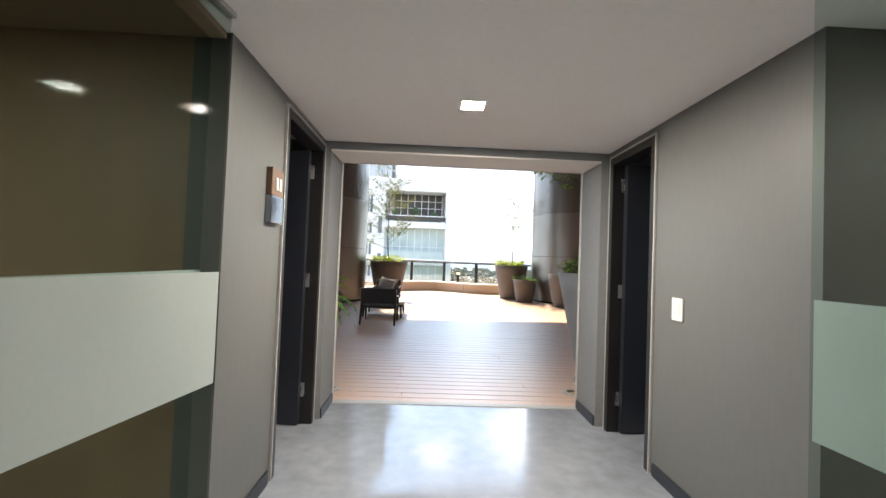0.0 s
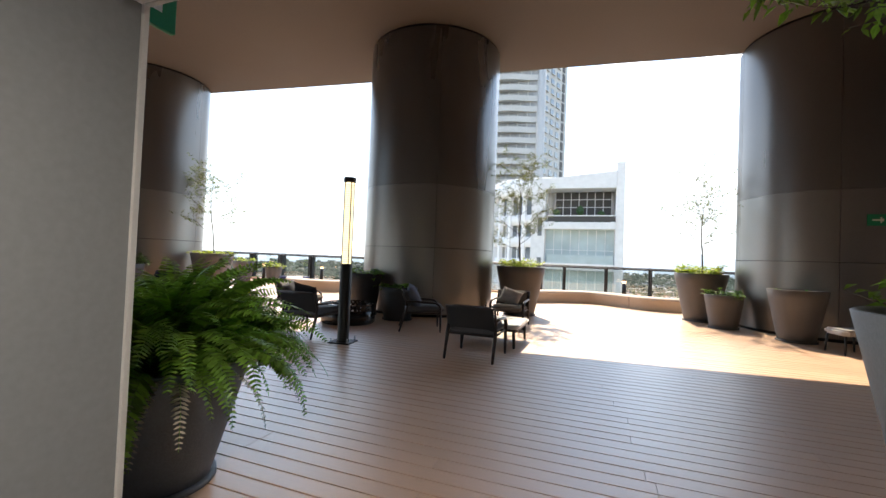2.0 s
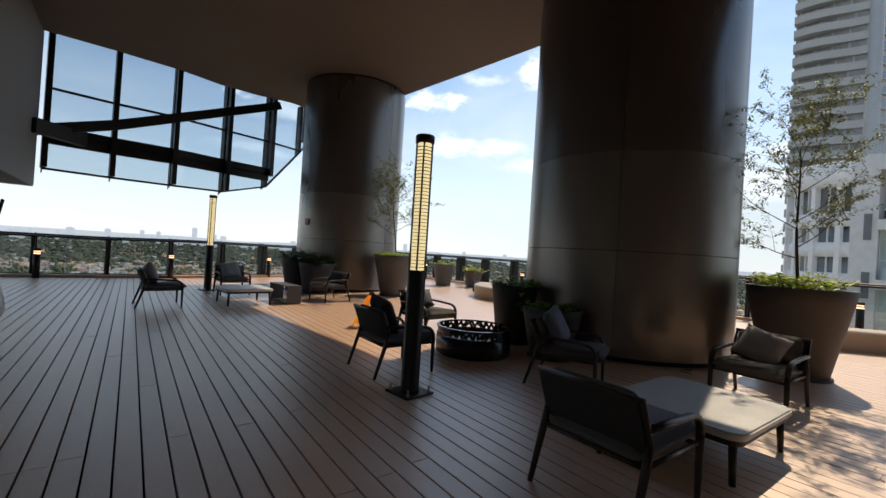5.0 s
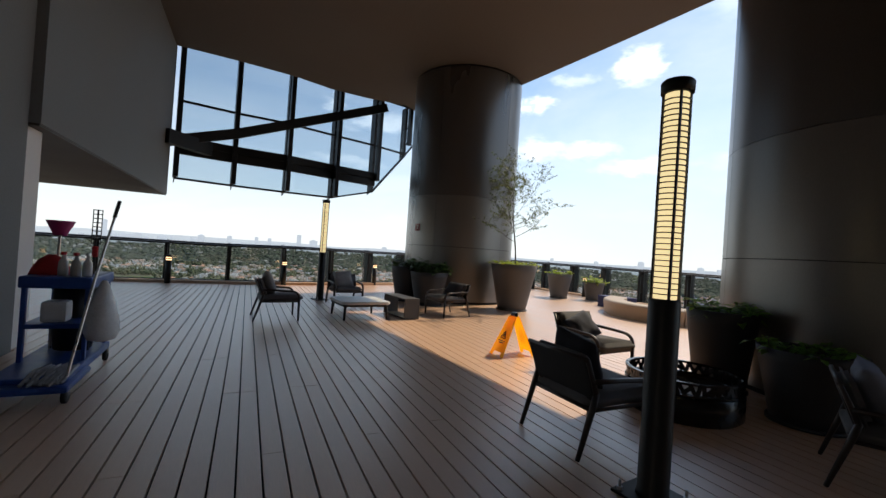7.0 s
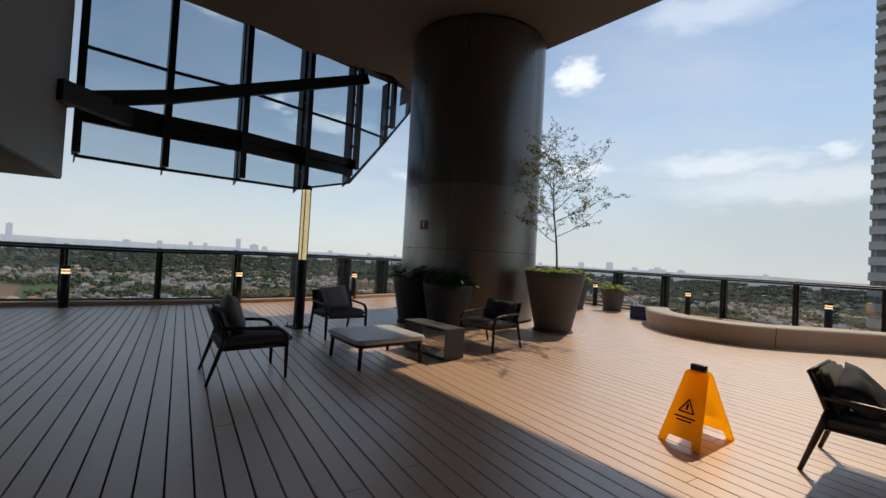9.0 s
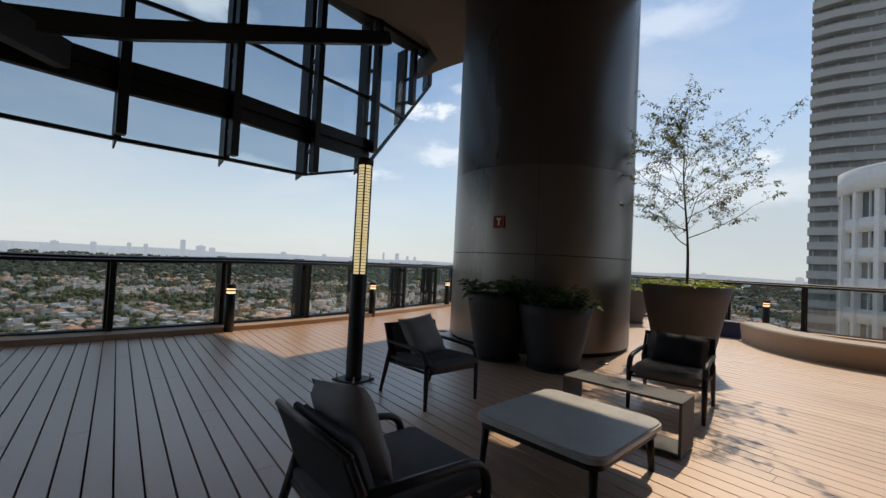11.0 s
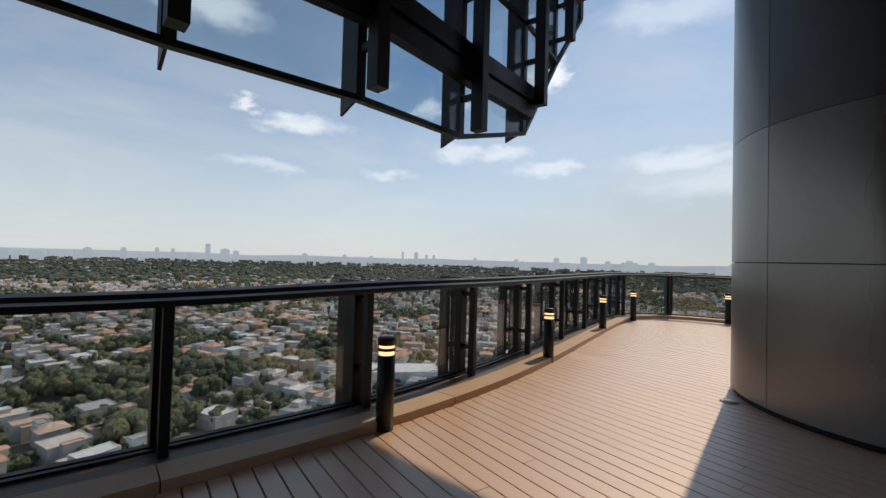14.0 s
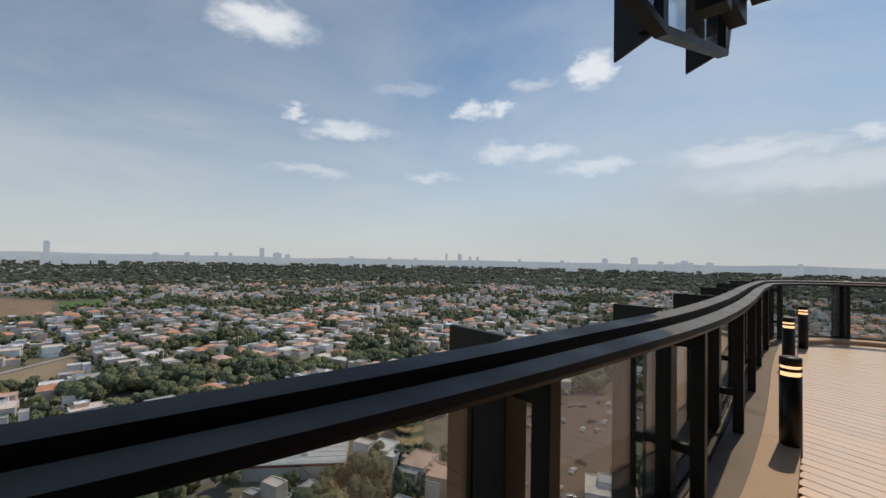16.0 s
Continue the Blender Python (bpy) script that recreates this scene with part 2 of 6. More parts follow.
PIL_BLUE = mat("pillow_blue_grey", (0.17, 0.19, 0.25), 0.92, vary=0.2, scale=10, fine=240, bump=0.5)
PIL_NAVY = mat("pillow_slate_navy", (0.075, 0.085, 0.115), 0.92, vary=0.25, scale=10, fine=240, bump=0.5)
PIL_DARK = mat("pillow_navy_black", (0.022, 0.023, 0.032), 0.9, vary=0.3, scale=10, fine=240, bump=0.5)
STONE_TOP = mat("table_stone", (0.62, 0.62, 0.62), 0.42, vary=0.16, scale=5, fine=70, bump=0.06)
POT_GREY = mat("planter_grey", (0.118, 0.113, 0.110), 0.7, vary=0.18, scale=3, fine=80, bump=0.25)
POT_LIGHT = mat("planter_light_grey", (0.20, 0.21, 0.23), 0.7, vary=0.14, scale=3, fine=80, bump=0.25)
POT_DARK = mat("planter_black", (0.030, 0.033, 0.040), 0.6, vary=0.2, scale=3, fine=80, bump=0.2)
POT_BLACK = mat("planter_charcoal", (0.12, 0.135, 0.16), 0.5, vary=0.2, scale=3, fine=80, bump=0.2)
BOARD = mat("dark_grey_board", (0.080, 0.085, 0.092), 0.6, vary=0.18, scale=4, fine=70, bump=0.15)
SOIL = mat("soil", (0.035, 0.025, 0.018), 0.95, vary=0.4, scale=15, fine=90, bump=0.8)


def leaf(name, colour, vary=0.45, through=0.4, rough=0.5):
    """Thin leaves: each blade its own shade, and light shines through from behind."""
    m = mat(name, colour, rough, vary=vary, scale=8, fine=60, bump=0.0, per_island=0.9)
    nt = m.node_tree
    b, o = nt.nodes["Principled BSDF"], nt.nodes["Material Output"]
    tl, mx = nt.nodes.new("ShaderNodeBsdfTranslucent"), nt.nodes.new("ShaderNodeMixShader")
    mx.inputs[0].default_value = through
    g = nt.nodes.new("ShaderNodeVectorMath"); g.operation = "MULTIPLY"
    g.inputs[1].default_value = (1.5, 1.5, 0.7)
    nt.links.new(b.inputs["Base Color"].links[0].from_socket, g.inputs[0]); nt.links.new(g.outputs[0], tl.inputs["Color"])
    nt.links.new(b.outputs[0], mx.inputs[1]); nt.links.new(tl.outputs[0], mx.inputs[2]); nt.links.new(mx.outputs[0], o.inputs[0])
    return m


LEAF = leaf("leaf_green", (0.13, 0.26, 0.06))
LEAF_DEEP = leaf("leaf_deep_green", (0.055, 0.11, 0.040), 0.4, 0.3, 0.34)
LEAF_LIME = leaf("leaf_lime", (0.28, 0.36, 0.05), 0.35)
LEAF_FERN = leaf("leaf_fern", (0.155, 0.29, 0.05), 0.5, 0.42, 0.36)
LEAF_TREE = leaf("leaf_tree", (0.11, 0.135, 0.05), 0.5, 0.35)
LEAF_DRY = mat("leaf_dry", (0.42, 0.39, 0.31), 0.7, vary=0.4, scale=8, fine=60, bump=0.1, per_island=0.8)
BARK = mat("bark", (0.10, 0.085, 0.07), 0.85, vary=0.35, scale=10, fine=80, bump=0.6)
SILL = mat("bronze_sill", (0.15, 0.115, 0.09), 0.5, metal=0.2, vary=0.2, scale=3, fine=80, bump=0.1)
BENCH = mat("bench_resin", (0.48, 0.39, 0.30), 0.6, vary=0.10, scale=2, fine=60, bump=0.1)
YELLOW = leaf("yellow_plastic", (0.95, 0.64, 0.02), 0.10, 0.5)
BLUE_PL = mat("blue_plastic", (0.02, 0.075, 0.32), 0.4, vary=0.15, scale=5, fine=90, bump=0.04)
NAVY = mat("navy_plastic", (0.02, 0.03, 0.12), 0.5, vary=0.2)
WHITE_PL = mat("white_plastic", (0.72, 0.73, 0.72), 0.45, vary=0.08)
BAG = mat("thin_white_bag", (0.80, 0.83, 0.86), 0.35, vary=0.12, scale=12, fine=60, bump=0.5)
RED = mat("red_cloth", (0.45, 0.02, 0.03), 0.8, vary=0.25, scale=10, fine=120, bump=0.4)
MAGENTA = mat("magenta_plastic", (0.42, 0.02, 0.16), 0.45, vary=0.15)
GREY_MOP = mat("mop_cotton", (0.42, 0.44, 0.48), 0.95, vary=0.25, scale=20, fine=200, bump=0.8)
ALU = mat("aluminium", (0.55, 0.55, 0.55), 0.32, metal=0.9, vary=0.1)
BRASS = mat("brass", (0.62, 0.43, 0.16), 0.28, metal=0.95, vary=0.12)
PUCK = mat("floor_light_rim", (0.52, 0.50, 0.46), 0.4, metal=0.3, vary=0.1)
WOOD_SIGN = mat("sign_wood", (0.17, 0.10, 0.055), 0.5, vary=0.2, scale=3, fine=50, bump=0.1, stretch=(1, 0.2, 4))
MIRROR = mat("sign_mirror", (0.30, 0.34, 0.40), 0.12, metal=1.0, vary=0.04, bump=0.0)
DOOR_M = mat("door_charcoal", (0.017, 0.020, 0.028), 0.42, vary=0.18, scale=2, fine=70, bump=0.1)
# the side rooms' dimness is put into this dark base colour
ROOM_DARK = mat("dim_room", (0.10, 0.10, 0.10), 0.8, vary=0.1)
TRIM = mat("trim_pale", (0.55, 0.54, 0.52), 0.45, metal=0.2, vary=0.06)
LOBBY = mat("lobby_wood", (0.30, 0.195, 0.13), 0.5, vary=0.2, scale=2, fine=40, bump=0.1, stretch=(4, 4, 0.4))
FROST = mat("frosted_film", (0.40, 0.46, 0.445), 0.6, vary=0.04, bump=0.0)
GLASS = glass("clear_glass", (0.86, 0.93, 0.91), 0.05, 0.012, 0.5)
GLASS_TINT = glass("tinted_glass", (0.76, 0.82, 0.86))
GLASS_RAIL = glass("rail_glass", (0.84, 0.87, 0.87), base=0.09)
LAMP_AMBER = glow("amber_diffuser", (1.0, 0.80, 0.42), 0.5)
BOL_GLOW = glow("bollard_ring", (1.0, 0.62, 0.32), 1.3)
DOWN_GLOW = glow("downlight", (1.0, 0.80, 0.55), 14.0)
SIGN_RED = mat("sign_red", (0.20, 0.014, 0.012), 0.5, vary=0.1)
SIGN_GREEN = mat("sign_green", (0.01, 0.22, 0.11), 0.5, vary=0.1)
SIGN_WHITE = mat("sign_white", (0.75, 0.75, 0.73), 0.5, vary=0.05)
CONC_BLD = mat("pale_facade", (0.80, 0.79, 0.78), 0.8, vary=0.12, scale=0.12, fine=2, bump=0.1)
CONC_TOWER = mat("tower_facade", (0.46, 0.46, 0.455), 0.8, vary=0.12, scale=0.12, fine=2, bump=0.1)
BLD_GLASS = mat("facade_glass", (0.24, 0.265, 0.28), 0.12, metal=0.2, vary=0.3, scale=0.3, fine=1.0, bump=0.0, spec=0.8)
# flat mid-grey that stands in for shade and haze in the tower's recesses
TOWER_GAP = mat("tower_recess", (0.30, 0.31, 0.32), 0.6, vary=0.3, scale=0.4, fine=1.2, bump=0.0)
BLD_TEAL = mat("facade_glass_teal", (0.58, 0.68, 0.69), 0.15, metal=0.2, vary=0.2, scale=0.3, fine=1.0, bump=0.0, spec=0.8)
BLD_DARK = mat("facade_dark", (0.06, 0.055, 0.05), 0.6, vary=0.2)


# ---- mesh helpers ----
def finish(bm, smooth=False):
    me = bpy.data.meshes.new("m")
    bm.normal_update()
    bm.to_mesh(me)
    bm.free()
    if smooth:
        me.polygons.foreach_set("use_smooth", [True] * len(me.polygons))
    return me


def part(name, bm, material, parent=None, label="", smooth=False):
    me = bm if isinstance(bm, bpy.types.Mesh) else finish(bm, smooth)
    if material and not me.materials:
        me.materials.append(material)
    ob = new(name, me)
    ob.parent = parent
    return tagged(ob, label)


def thing(name, label, category, group="", kind="", at=None):
    ob = new(name)
    if at is not None:
        ob.matrix_basis = at
    return tagged(ob, label, category, group, kind)


def add_box(bm, x0, x1, y0, y1, z0, z1, bevel=0.0, m=None):
    r = bmesh.ops.create_cube(bm, size=1.0)
    vs = r["verts"]
    for v in vs:
        v.co = Vector(((x0 + x1) / 2 + v.co.x * (x1 - x0), (y0 + y1) / 2 + v.co.y * (y1 - y0), (z0 + z1) / 2 + v.co.z * (z1 - z0)))
    if bevel:
        es = list({e for v in vs for e in v.link_edges})
        r2 = bmesh.ops.bevel(bm, geom=es, offset=bevel, segments=2, affect="EDGES", profile=0.6)
        vs = list({v for f in r2["faces"] for v in f.verts} | {v for v in vs if v.is_valid})
    if m is not None:
        bmesh.ops.transform(bm, matrix=m, verts=[v for v in vs if v.is_valid])
    return bm


def box(x0, x1, y0, y1, z0, z1, bevel=0.0, m=None):
    return add_box(bmesh.new(), x0, x1, y0, y1, z0, z1, bevel, m)


def lathe(profile, n=32, bm=None, centre=(0, 0), cap=True):
    """Turn (radius, height) pairs round the z axis."""
    bm = bm or bmesh.new()
    rings = []
    for r, z in profile:
        rings.append([bm.verts.new((centre[0] + r * math.cos(2 * math.pi * k / n), centre[1] + r * math.sin(2 * math.pi * k / n), z)) for k in range(n)])
    for a, b in zip(rings, rings[1:]):
        for k in range(n):
            bm.faces.new((a[k], a[(k + 1) % n], b[(k + 1) % n], b[k]))
    if cap:
        bm.faces.new(rings[0][::-1]); bm.faces.new(rings[-1])
    return bm


def tube(points, radius, n=8, bm=None, flat=1.0, cap=True):
    """A round bar along points; radius may be a list. flat: width across against height."""
    bm = bm or bmesh.new()
    pts = [Vector(p) for p in points]
    rad = radius if isinstance(radius, (list, tuple)) else [radius] * len(pts)
    rings = []
    for i, p in enumerate(pts):
        d = (pts[min(i + 1, len(pts) - 1)] - pts[max(i - 1, 0)]).normalized()
        side = d.cross(Vector((0, 0, 1)))
        if side.length < 1e-3:
            side = d.cross(Vector((0, 1, 0)))
        side.normalize()
        up = side.cross(d).normalized()
        rings.append([bm.verts.new(p + side * math.cos(2 * math.pi * k / n) * rad[i] * flat + up * math.sin(2 * math.pi * k / n) * rad[i]) for k in range(n)])
    for a, b in zip(rings, rings[1:]):
        for k in range(n):
            bm.faces.new((a[k], a[(k + 1) % n], b[(k + 1) % n], b[k]))
    if cap:
        bm.faces.new(rings[0][::-1]); bm.faces.new(rings[-1])
    return bm


def smooth_path(pts, per=6):
    """A curve through the points."""
    out = []
    P = [Vector(p) for p in pts]
    for i in range(len(P) - 1):
        a, b, c, d = P[max(i - 1, 0)], P[i], P[i + 1], P[min(i + 2, len(P) - 1)]
        for k in range(per):
            t = k / per
            out.append(0.5 * (2 * b + (c - a) * t + (2 * a - 5 * b + 4 * c - d) * t * t + (3 * b - a - 3 * c + d) * t ** 3))
    return out + [P[-1]]


def evenly(pts, step):
    """Points at even distances along a line of points."""
    out, left = [pts[0].copy()], step
    for a, b in zip(pts, pts[1:]):
        d, at = (b - a).length, 0.0
        while d - at >= left:
            at += left
            out.append(a.lerp(b, at / d)); left = step
        left -= d - at
    return out


def strip(path, section, closed=True, cap=True):
    """Carry a section of (out, up) pairs along a flat path; out is to the right of the way."""
    bm = bmesh.new()
    rings = []
    for i, p in enumerate(path):
        d = (path[min(i + 1, len(path) - 1)] - path[max(i - 1, 0)]); d.z = 0; d.normalize()
        o = Vector((d.y, -d.x, 0))
        rings.append([bm.verts.new(p + o * u + Vector((0, 0, v))) for u, v in section])
    n = len(section)
    for a, b in zip(rings, rings[1:]):
        for k in range(n if closed else n - 1):
            bm.faces.new((a[k], b[k], b[(k + 1) % n], a[(k + 1) % n]))
    if cap and closed:
        bm.faces.new(rings[0]); bm.faces.new(rings[-1][::-1])
    bmesh.ops.recalc_face_normals(bm, faces=bm.faces)
    return bm


def raw(name, verts, faces, material, kind="", label="", category="", smooth=False, parent=None):
    me = bpy.data.meshes.new(name)
    me.from_pydata(verts, [], faces)
    me.materials.append(material)
    if smooth:
        me.polygons.foreach_set("use_smooth", [True] * len(me.polygons))
    ob = new(name, me)
    ob.parent = parent
    return tagged(ob, label, category, "", kind)

# ---- the large structure ----
SOF = 6.37
# the line of the railing, from the south round the corner to the north
RAIL = smooth_path([(-13.6, -4.0, 0), (-14.1, -1.0, 0), (-14.5, 2.0, 0), (-14.66, 4.55, 0), (-14.72, 5.57, 0), (-14.88, 7.07, 0), (-15.22, 8.6, 0), (-15.72, 10.1, 0), (-16.3, 11.6, 0), (-16.9, 13.1, 0),
                    (-17.45, 14.6, 0), (-17.85, 15.9, 0), (-17.6, 17.1, 0), (-16.6, 17.9, 0), (-14.8, 18.3, 0), (-11.5, 18.6, 0), (-8.5, 19.1, 0), (-4.5, 19.8, 0), (0.0, 20.5, 0), (4.5, 20.9, 0), (9.5, 21.0, 0)], 8)


def offset(path, o):
    out = []
    for i, p in enumerate(path):
        d = path[min(i + 1, len(path) - 1)] - path[max(i - 1, 0)]
        d.normalize()
        out.append(p + Vector((d.y, -d.x, 0)) * o)
    return out


DECK_POLY = [(p.x, p.y) for p in offset(RAIL, 0.44)] + [(9.5, 3.9), (-6.4, 3.9), (-6.4, -4.0)]


def inside(x, y, poly):
    hit, j = False, len(poly) - 1
    for i in range(len(poly)):
        (xi, yi), (xj, yj) = poly[i], poly[j]
        if (yi > y) != (yj > y) and x < (xj - xi) * (y - yi) / (yj - yi) + xi:
            hit = not hit
        j = i
    return hit


# slab under the boards, reaching out to the railing
bm = bmesh.new()
outer = [bm.verts.new((p.x, p.y, -0.034)) for p in offset(RAIL, -0.25)] + [bm.verts.new(c) for c in ((9.5, 3.9, -0.034), (-6.4, 3.9, -0.034), (-6.4, -4.0, -0.034))]
f = bm.faces.new(outer)
r = bmesh.ops.extrude_face_region(bm, geom=[f])
bmesh.ops.translate(bm, vec=(0, 0, -0.5), verts=[v for v in r["geom"] if isinstance(v, bmesh.types.BMVert)])
bmesh.ops.recalc_face_normals(bm, faces=bm.faces)
floor = tagged(part("floor", bm, DARK_VOID), "brown composite decking boards on a slab blackened for gap shade", "floor", kind="structure")

# soffit of the storey above, its edge a long shallow curve
EDGE = smooth_path([(-16.6, 11.95, 0), (-15.3, 12.15, 0), (-14.4, 12.38, 0), (-12.9, 12.66, 0), (-11.15, 12.98, 0), (-5.67, 13.65, 0), (0.2, 14.23, 0), (4.16, 14.62, 0), (9.6, 15.08, 0)], 6)
WEST = [(-15.3, 11.7), (-14.55, 10.7), (-14.7, 9.4), (-14.6, 8.2), (-14.2, 7.0), (-14.0, 5.5), (-13.9, 4.1)]
bm = bmesh.new()
ring = [bm.verts.new((p.x, p.y, SOF)) for p in EDGE] + [bm.verts.new((9.5, 3.6, SOF)), bm.verts.new((-13.9, 3.6, SOF))] + [bm.verts.new((x, y, SOF)) for x, y in WEST[::-1]]
f = bm.faces.new(ring)
r = bmesh.ops.extrude_face_region(bm, geom=[f])
bmesh.ops.translate(bm, vec=(0, 0, 0.55), verts=[v for v in r["geom"] if isinstance(v, bmesh.types.BMVert)])
bmesh.ops.recalc_face_normals(bm, faces=bm.faces)
tagged(part("ceiling", bm, SOFFIT), "high brown-grey plastered soffit over the terrace", "ceiling", kind="structure")
# the storeys above, far enough back to keep the sun on the terrace's edge
tagged(part("wall_upper_storeys", box(-13.8, 9.5, -4.0, 9.0, SOF + 0.56, SOF + 14), WALL_EXT), "plain grey wall of the storeys above", "wall", kind="structure")


def wall(name, label, x0, x1, y0, y1, z0, z1, m):
    return tagged(part(name, box(x0, x1, y0, y1, z0, z1), m), label, "wall", kind="structure")


wall("wall_facade_west", "smooth grey outer wall beside the doorway", -6.4, -0.147, 3.49, 3.9, -0.03, SOF, WALL_EXT)
wall("wall_facade_east", "smooth grey outer wall beside the doorway", 1.96, 9.5, 3.49, 3.9, -0.03, SOF, WALL_EXT)
wall("wall_over_doorway", "smooth grey wall over the wide doorway", -0.147, 1.96, 3.49, 3.9, 2.06, SOF, WALL_EXT)
wall("wall_bulkhead", "grey bulkhead hanging over the end of the terrace", -14.0, -6.4, 1.2, 4.0, 2.39, SOF, WALL_EXT)
tagged(part("ceiling_bulkhead", box(-14.0, -6.4, 1.2, 3.99, 2.36, 2.386), UNDER), "dark brown soffit panel under the bulkhead", "ceiling", kind="structure")
wall("wall_return", "pale wall end under the bulkhead", -6.8, -6.4, 0.2, 3.88, -0.03, 2.355, CEIL_INT)
wall("wall_south", "plain grey wall closing the terrace", -6.4, -6.2, -4.0, 0.2, -0.03, SOF, WALL_EXT)
wall("wall_south_end", "plain grey wall closing the terrace", -14.3, -6.4, -4.3, -4.0, -0.03, 2.3, WALL_EXT)
wall("wall_east_end", "plain grey wall closing the terrace", 9.5, 9.8, 3.49, 21.0, -0.03, SOF, WALL_EXT)
# slab added out to the hanging glass to keep sun off the deck
bm = bmesh.new()
f = bm.faces.new([bm.verts.new((x, y, SOF + 0.57)) for x, y in ((-13.4, 12.5), (-14.6, 12.3), (-15.9, 12.0), (-16.4, 11.5), (-16.1, 10.0), (-15.7, 8.5), (-15.25, 7.0), (-14.95, 5.0), (-14.8, 3.6), (-13.85, 3.6), (-13.85, 9.2), (-13.4, 9.2))])
r = bmesh.ops.extrude_face_region(bm, geom=[f])
bmesh.ops.translate(bm, vec=(0, 0, 0.3), verts=[v for v in r["geom"] if isinstance(v, bmesh.types.BMVert)])
bmesh.ops.recalc_face_normals(bm, faces=bm.faces)
tagged(part("ceiling_upper_slab", bm, SOFFIT), "added slab behind the hanging glass that shades the deck", "ceiling", kind="structure")
# pale panel added so the lintel's underside looks lit from the deck
tagged(part("ceiling_doorway", box(-0.147, 1.96, 3.495, 3.892, 2.047, 2.0595), CEIL_INT), "pale panel added to brighten the doorway underside", "ceiling", kind="structure")
dn = thing("recessed_spot", "small round recessed ceiling spot, switched off", "ceiling light", at=pose(-7.6, 3.1, 2.36))
part("rim", lathe([(0.065, -0.008), (0.065, 0.0), (0.045, 0.0), (0.045, -0.008)], 20, cap=False), TRIM, dn, smooth=True)
part("lens", lathe([(0.044, -0.004), (0.044, -0.001), (0.01, -0.001)], 20), TRIM, dn)
# pale metal edging of the doorway
trim = thing("trim", "thin pale metal edging round the wide doorway", "trim", kind="structure")
for x0, x1, z0, z1 in ((-0.165, -0.135, 0.0, 2.075), (1.948, 1.978, 0.0, 2.075), (-0.135, 1.948, 2.045, 2.075)):
    part("edging", box(x0, x1, 3.893, 3.912, z0, z1, 0.003), TRIM, trim)
part("threshold", box(-0.147, 1.96, 3.86, 3.93, -0.02, 0.006, 0.003), TRIM, trim)

# three great round columns clad in metal sheets
COLS = (("column", -11.9, 11.8, 1.58), ("column", -2.85, 12.8, 1.6), ("column", 5.75, 14.5, 1.6))


def column(x, y, r, turn):
    c = thing("column", "huge round column clad in satin grey metal panels", "column", "columns", "structure", pose(x, y, 0, 0, 0, turn))
    part("core", lathe([(r - 0.03, 0.0), (r - 0.03, SOF)], 48), JOINT, c, "dark shadow gap", smooth=True)
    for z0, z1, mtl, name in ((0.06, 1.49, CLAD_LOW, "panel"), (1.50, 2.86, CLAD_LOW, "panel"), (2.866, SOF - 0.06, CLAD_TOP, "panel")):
        n = 5
        for k in range(n):
            a0, a1 = 2 * math.pi * k / n + 0.0022, 2 * math.pi * (k + 1) / n - 0.0022
            steps = 18
            bm = bmesh.new()
            cols = []
            for s in range(steps + 1):
                a = a0 + (a1 - a0) * s / steps
                cols.append([bm.verts.new((rr * math.cos(a), rr * math.sin(a), z)) for rr, z in ((r - 0.035, z0), (r, z0), (r, z1), (r - 0.035, z1))])
            for p, q in zip(cols, cols[1:]):
                for j in range(4):
                    bm.faces.new((p[j], q[j], q[(j + 1) % 4], p[(j + 1) % 4]))
            bm.faces.new(cols[0]); bm.faces.new(cols[-1][::-1])
            bmesh.ops.recalc_face_normals(bm, faces=bm.faces)
            for fc in bm.faces:
                fc.smooth = len(fc.verts) == 4 and abs(fc.normal.z) < 0.1
            for e in bm.edges:
                if len(e.link_faces) == 2 and e.calc_face_angle(0) > 0.6:
                    e.smooth = False
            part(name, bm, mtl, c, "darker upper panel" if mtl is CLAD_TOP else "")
    return c


column(*COLS[0][1:], 20)
column(*COLS[1][1:], -63)
column(*COLS[2][1:], 40)

# ---- the corridor behind the doorway ----
ZC = 2.12
tagged(part("floor_corridor", box(-2.2, 4.2, -3.2, 3.86, -0.06, 0.0), CONCRETE), "polished grey concrete corridor floor", "floor", kind="structure")
tagged(part("ceiling_corridor", box(-2.2, 4.2, -3.2, 3.49, ZC, ZC + 0.2), CEIL_INT), "plain white corridor ceiling", "ceiling", kind="structure")
XL, XR = -0.19, 2.02
tagged(part("ceiling_lobby", box(-2.2, XL - 0.02, -3.2, 1.94, ZC - 0.03, ZC - 0.004), LOBBY), "brown wood-panelled lobby ceiling", "ceiling", kind="structure")
wall("wall_corridor_west", "grey textured corridor wall", XL - 0.15, XL, 1.95, 2.60, 0, ZC, WALL_INT)
wall("wall_corridor_west_end", "grey textured corridor wall", XL - 0.15, XL, 3.44, 3.49, 0, ZC, WALL_INT)
wall("wall_corridor_east", "grey textured corridor wall", XR, XR + 0.15, 1.68, 2.79, 0, ZC, WALL_INT)
wall("wall_corridor_east_end", "grey textured corridor wall", XR, XR + 0.15, 3.44, 3.49, 0, ZC, WALL_INT)
wall("wall_lobby_west", "brown wood-panelled lobby wall", -2.35, -2.2, -3.2, 2.1, 0, ZC, LOBBY)
wall("wall_lobby_east", "brown wood-panelled lobby wall", 4.2, 4.35, -3.2, 1.83, 0, ZC, LOBBY)
wall("wall_lobby_back", "brown wood-panelled lobby wall", -2.2, 4.2, -3.35, -3.2, 0, ZC, LOBBY)
wall("wall_lobby_north_west", "brown wood-panelled lobby wall", -2.2, XL - 0.15, 1.95, 2.1, 0, ZC, LOBBY)
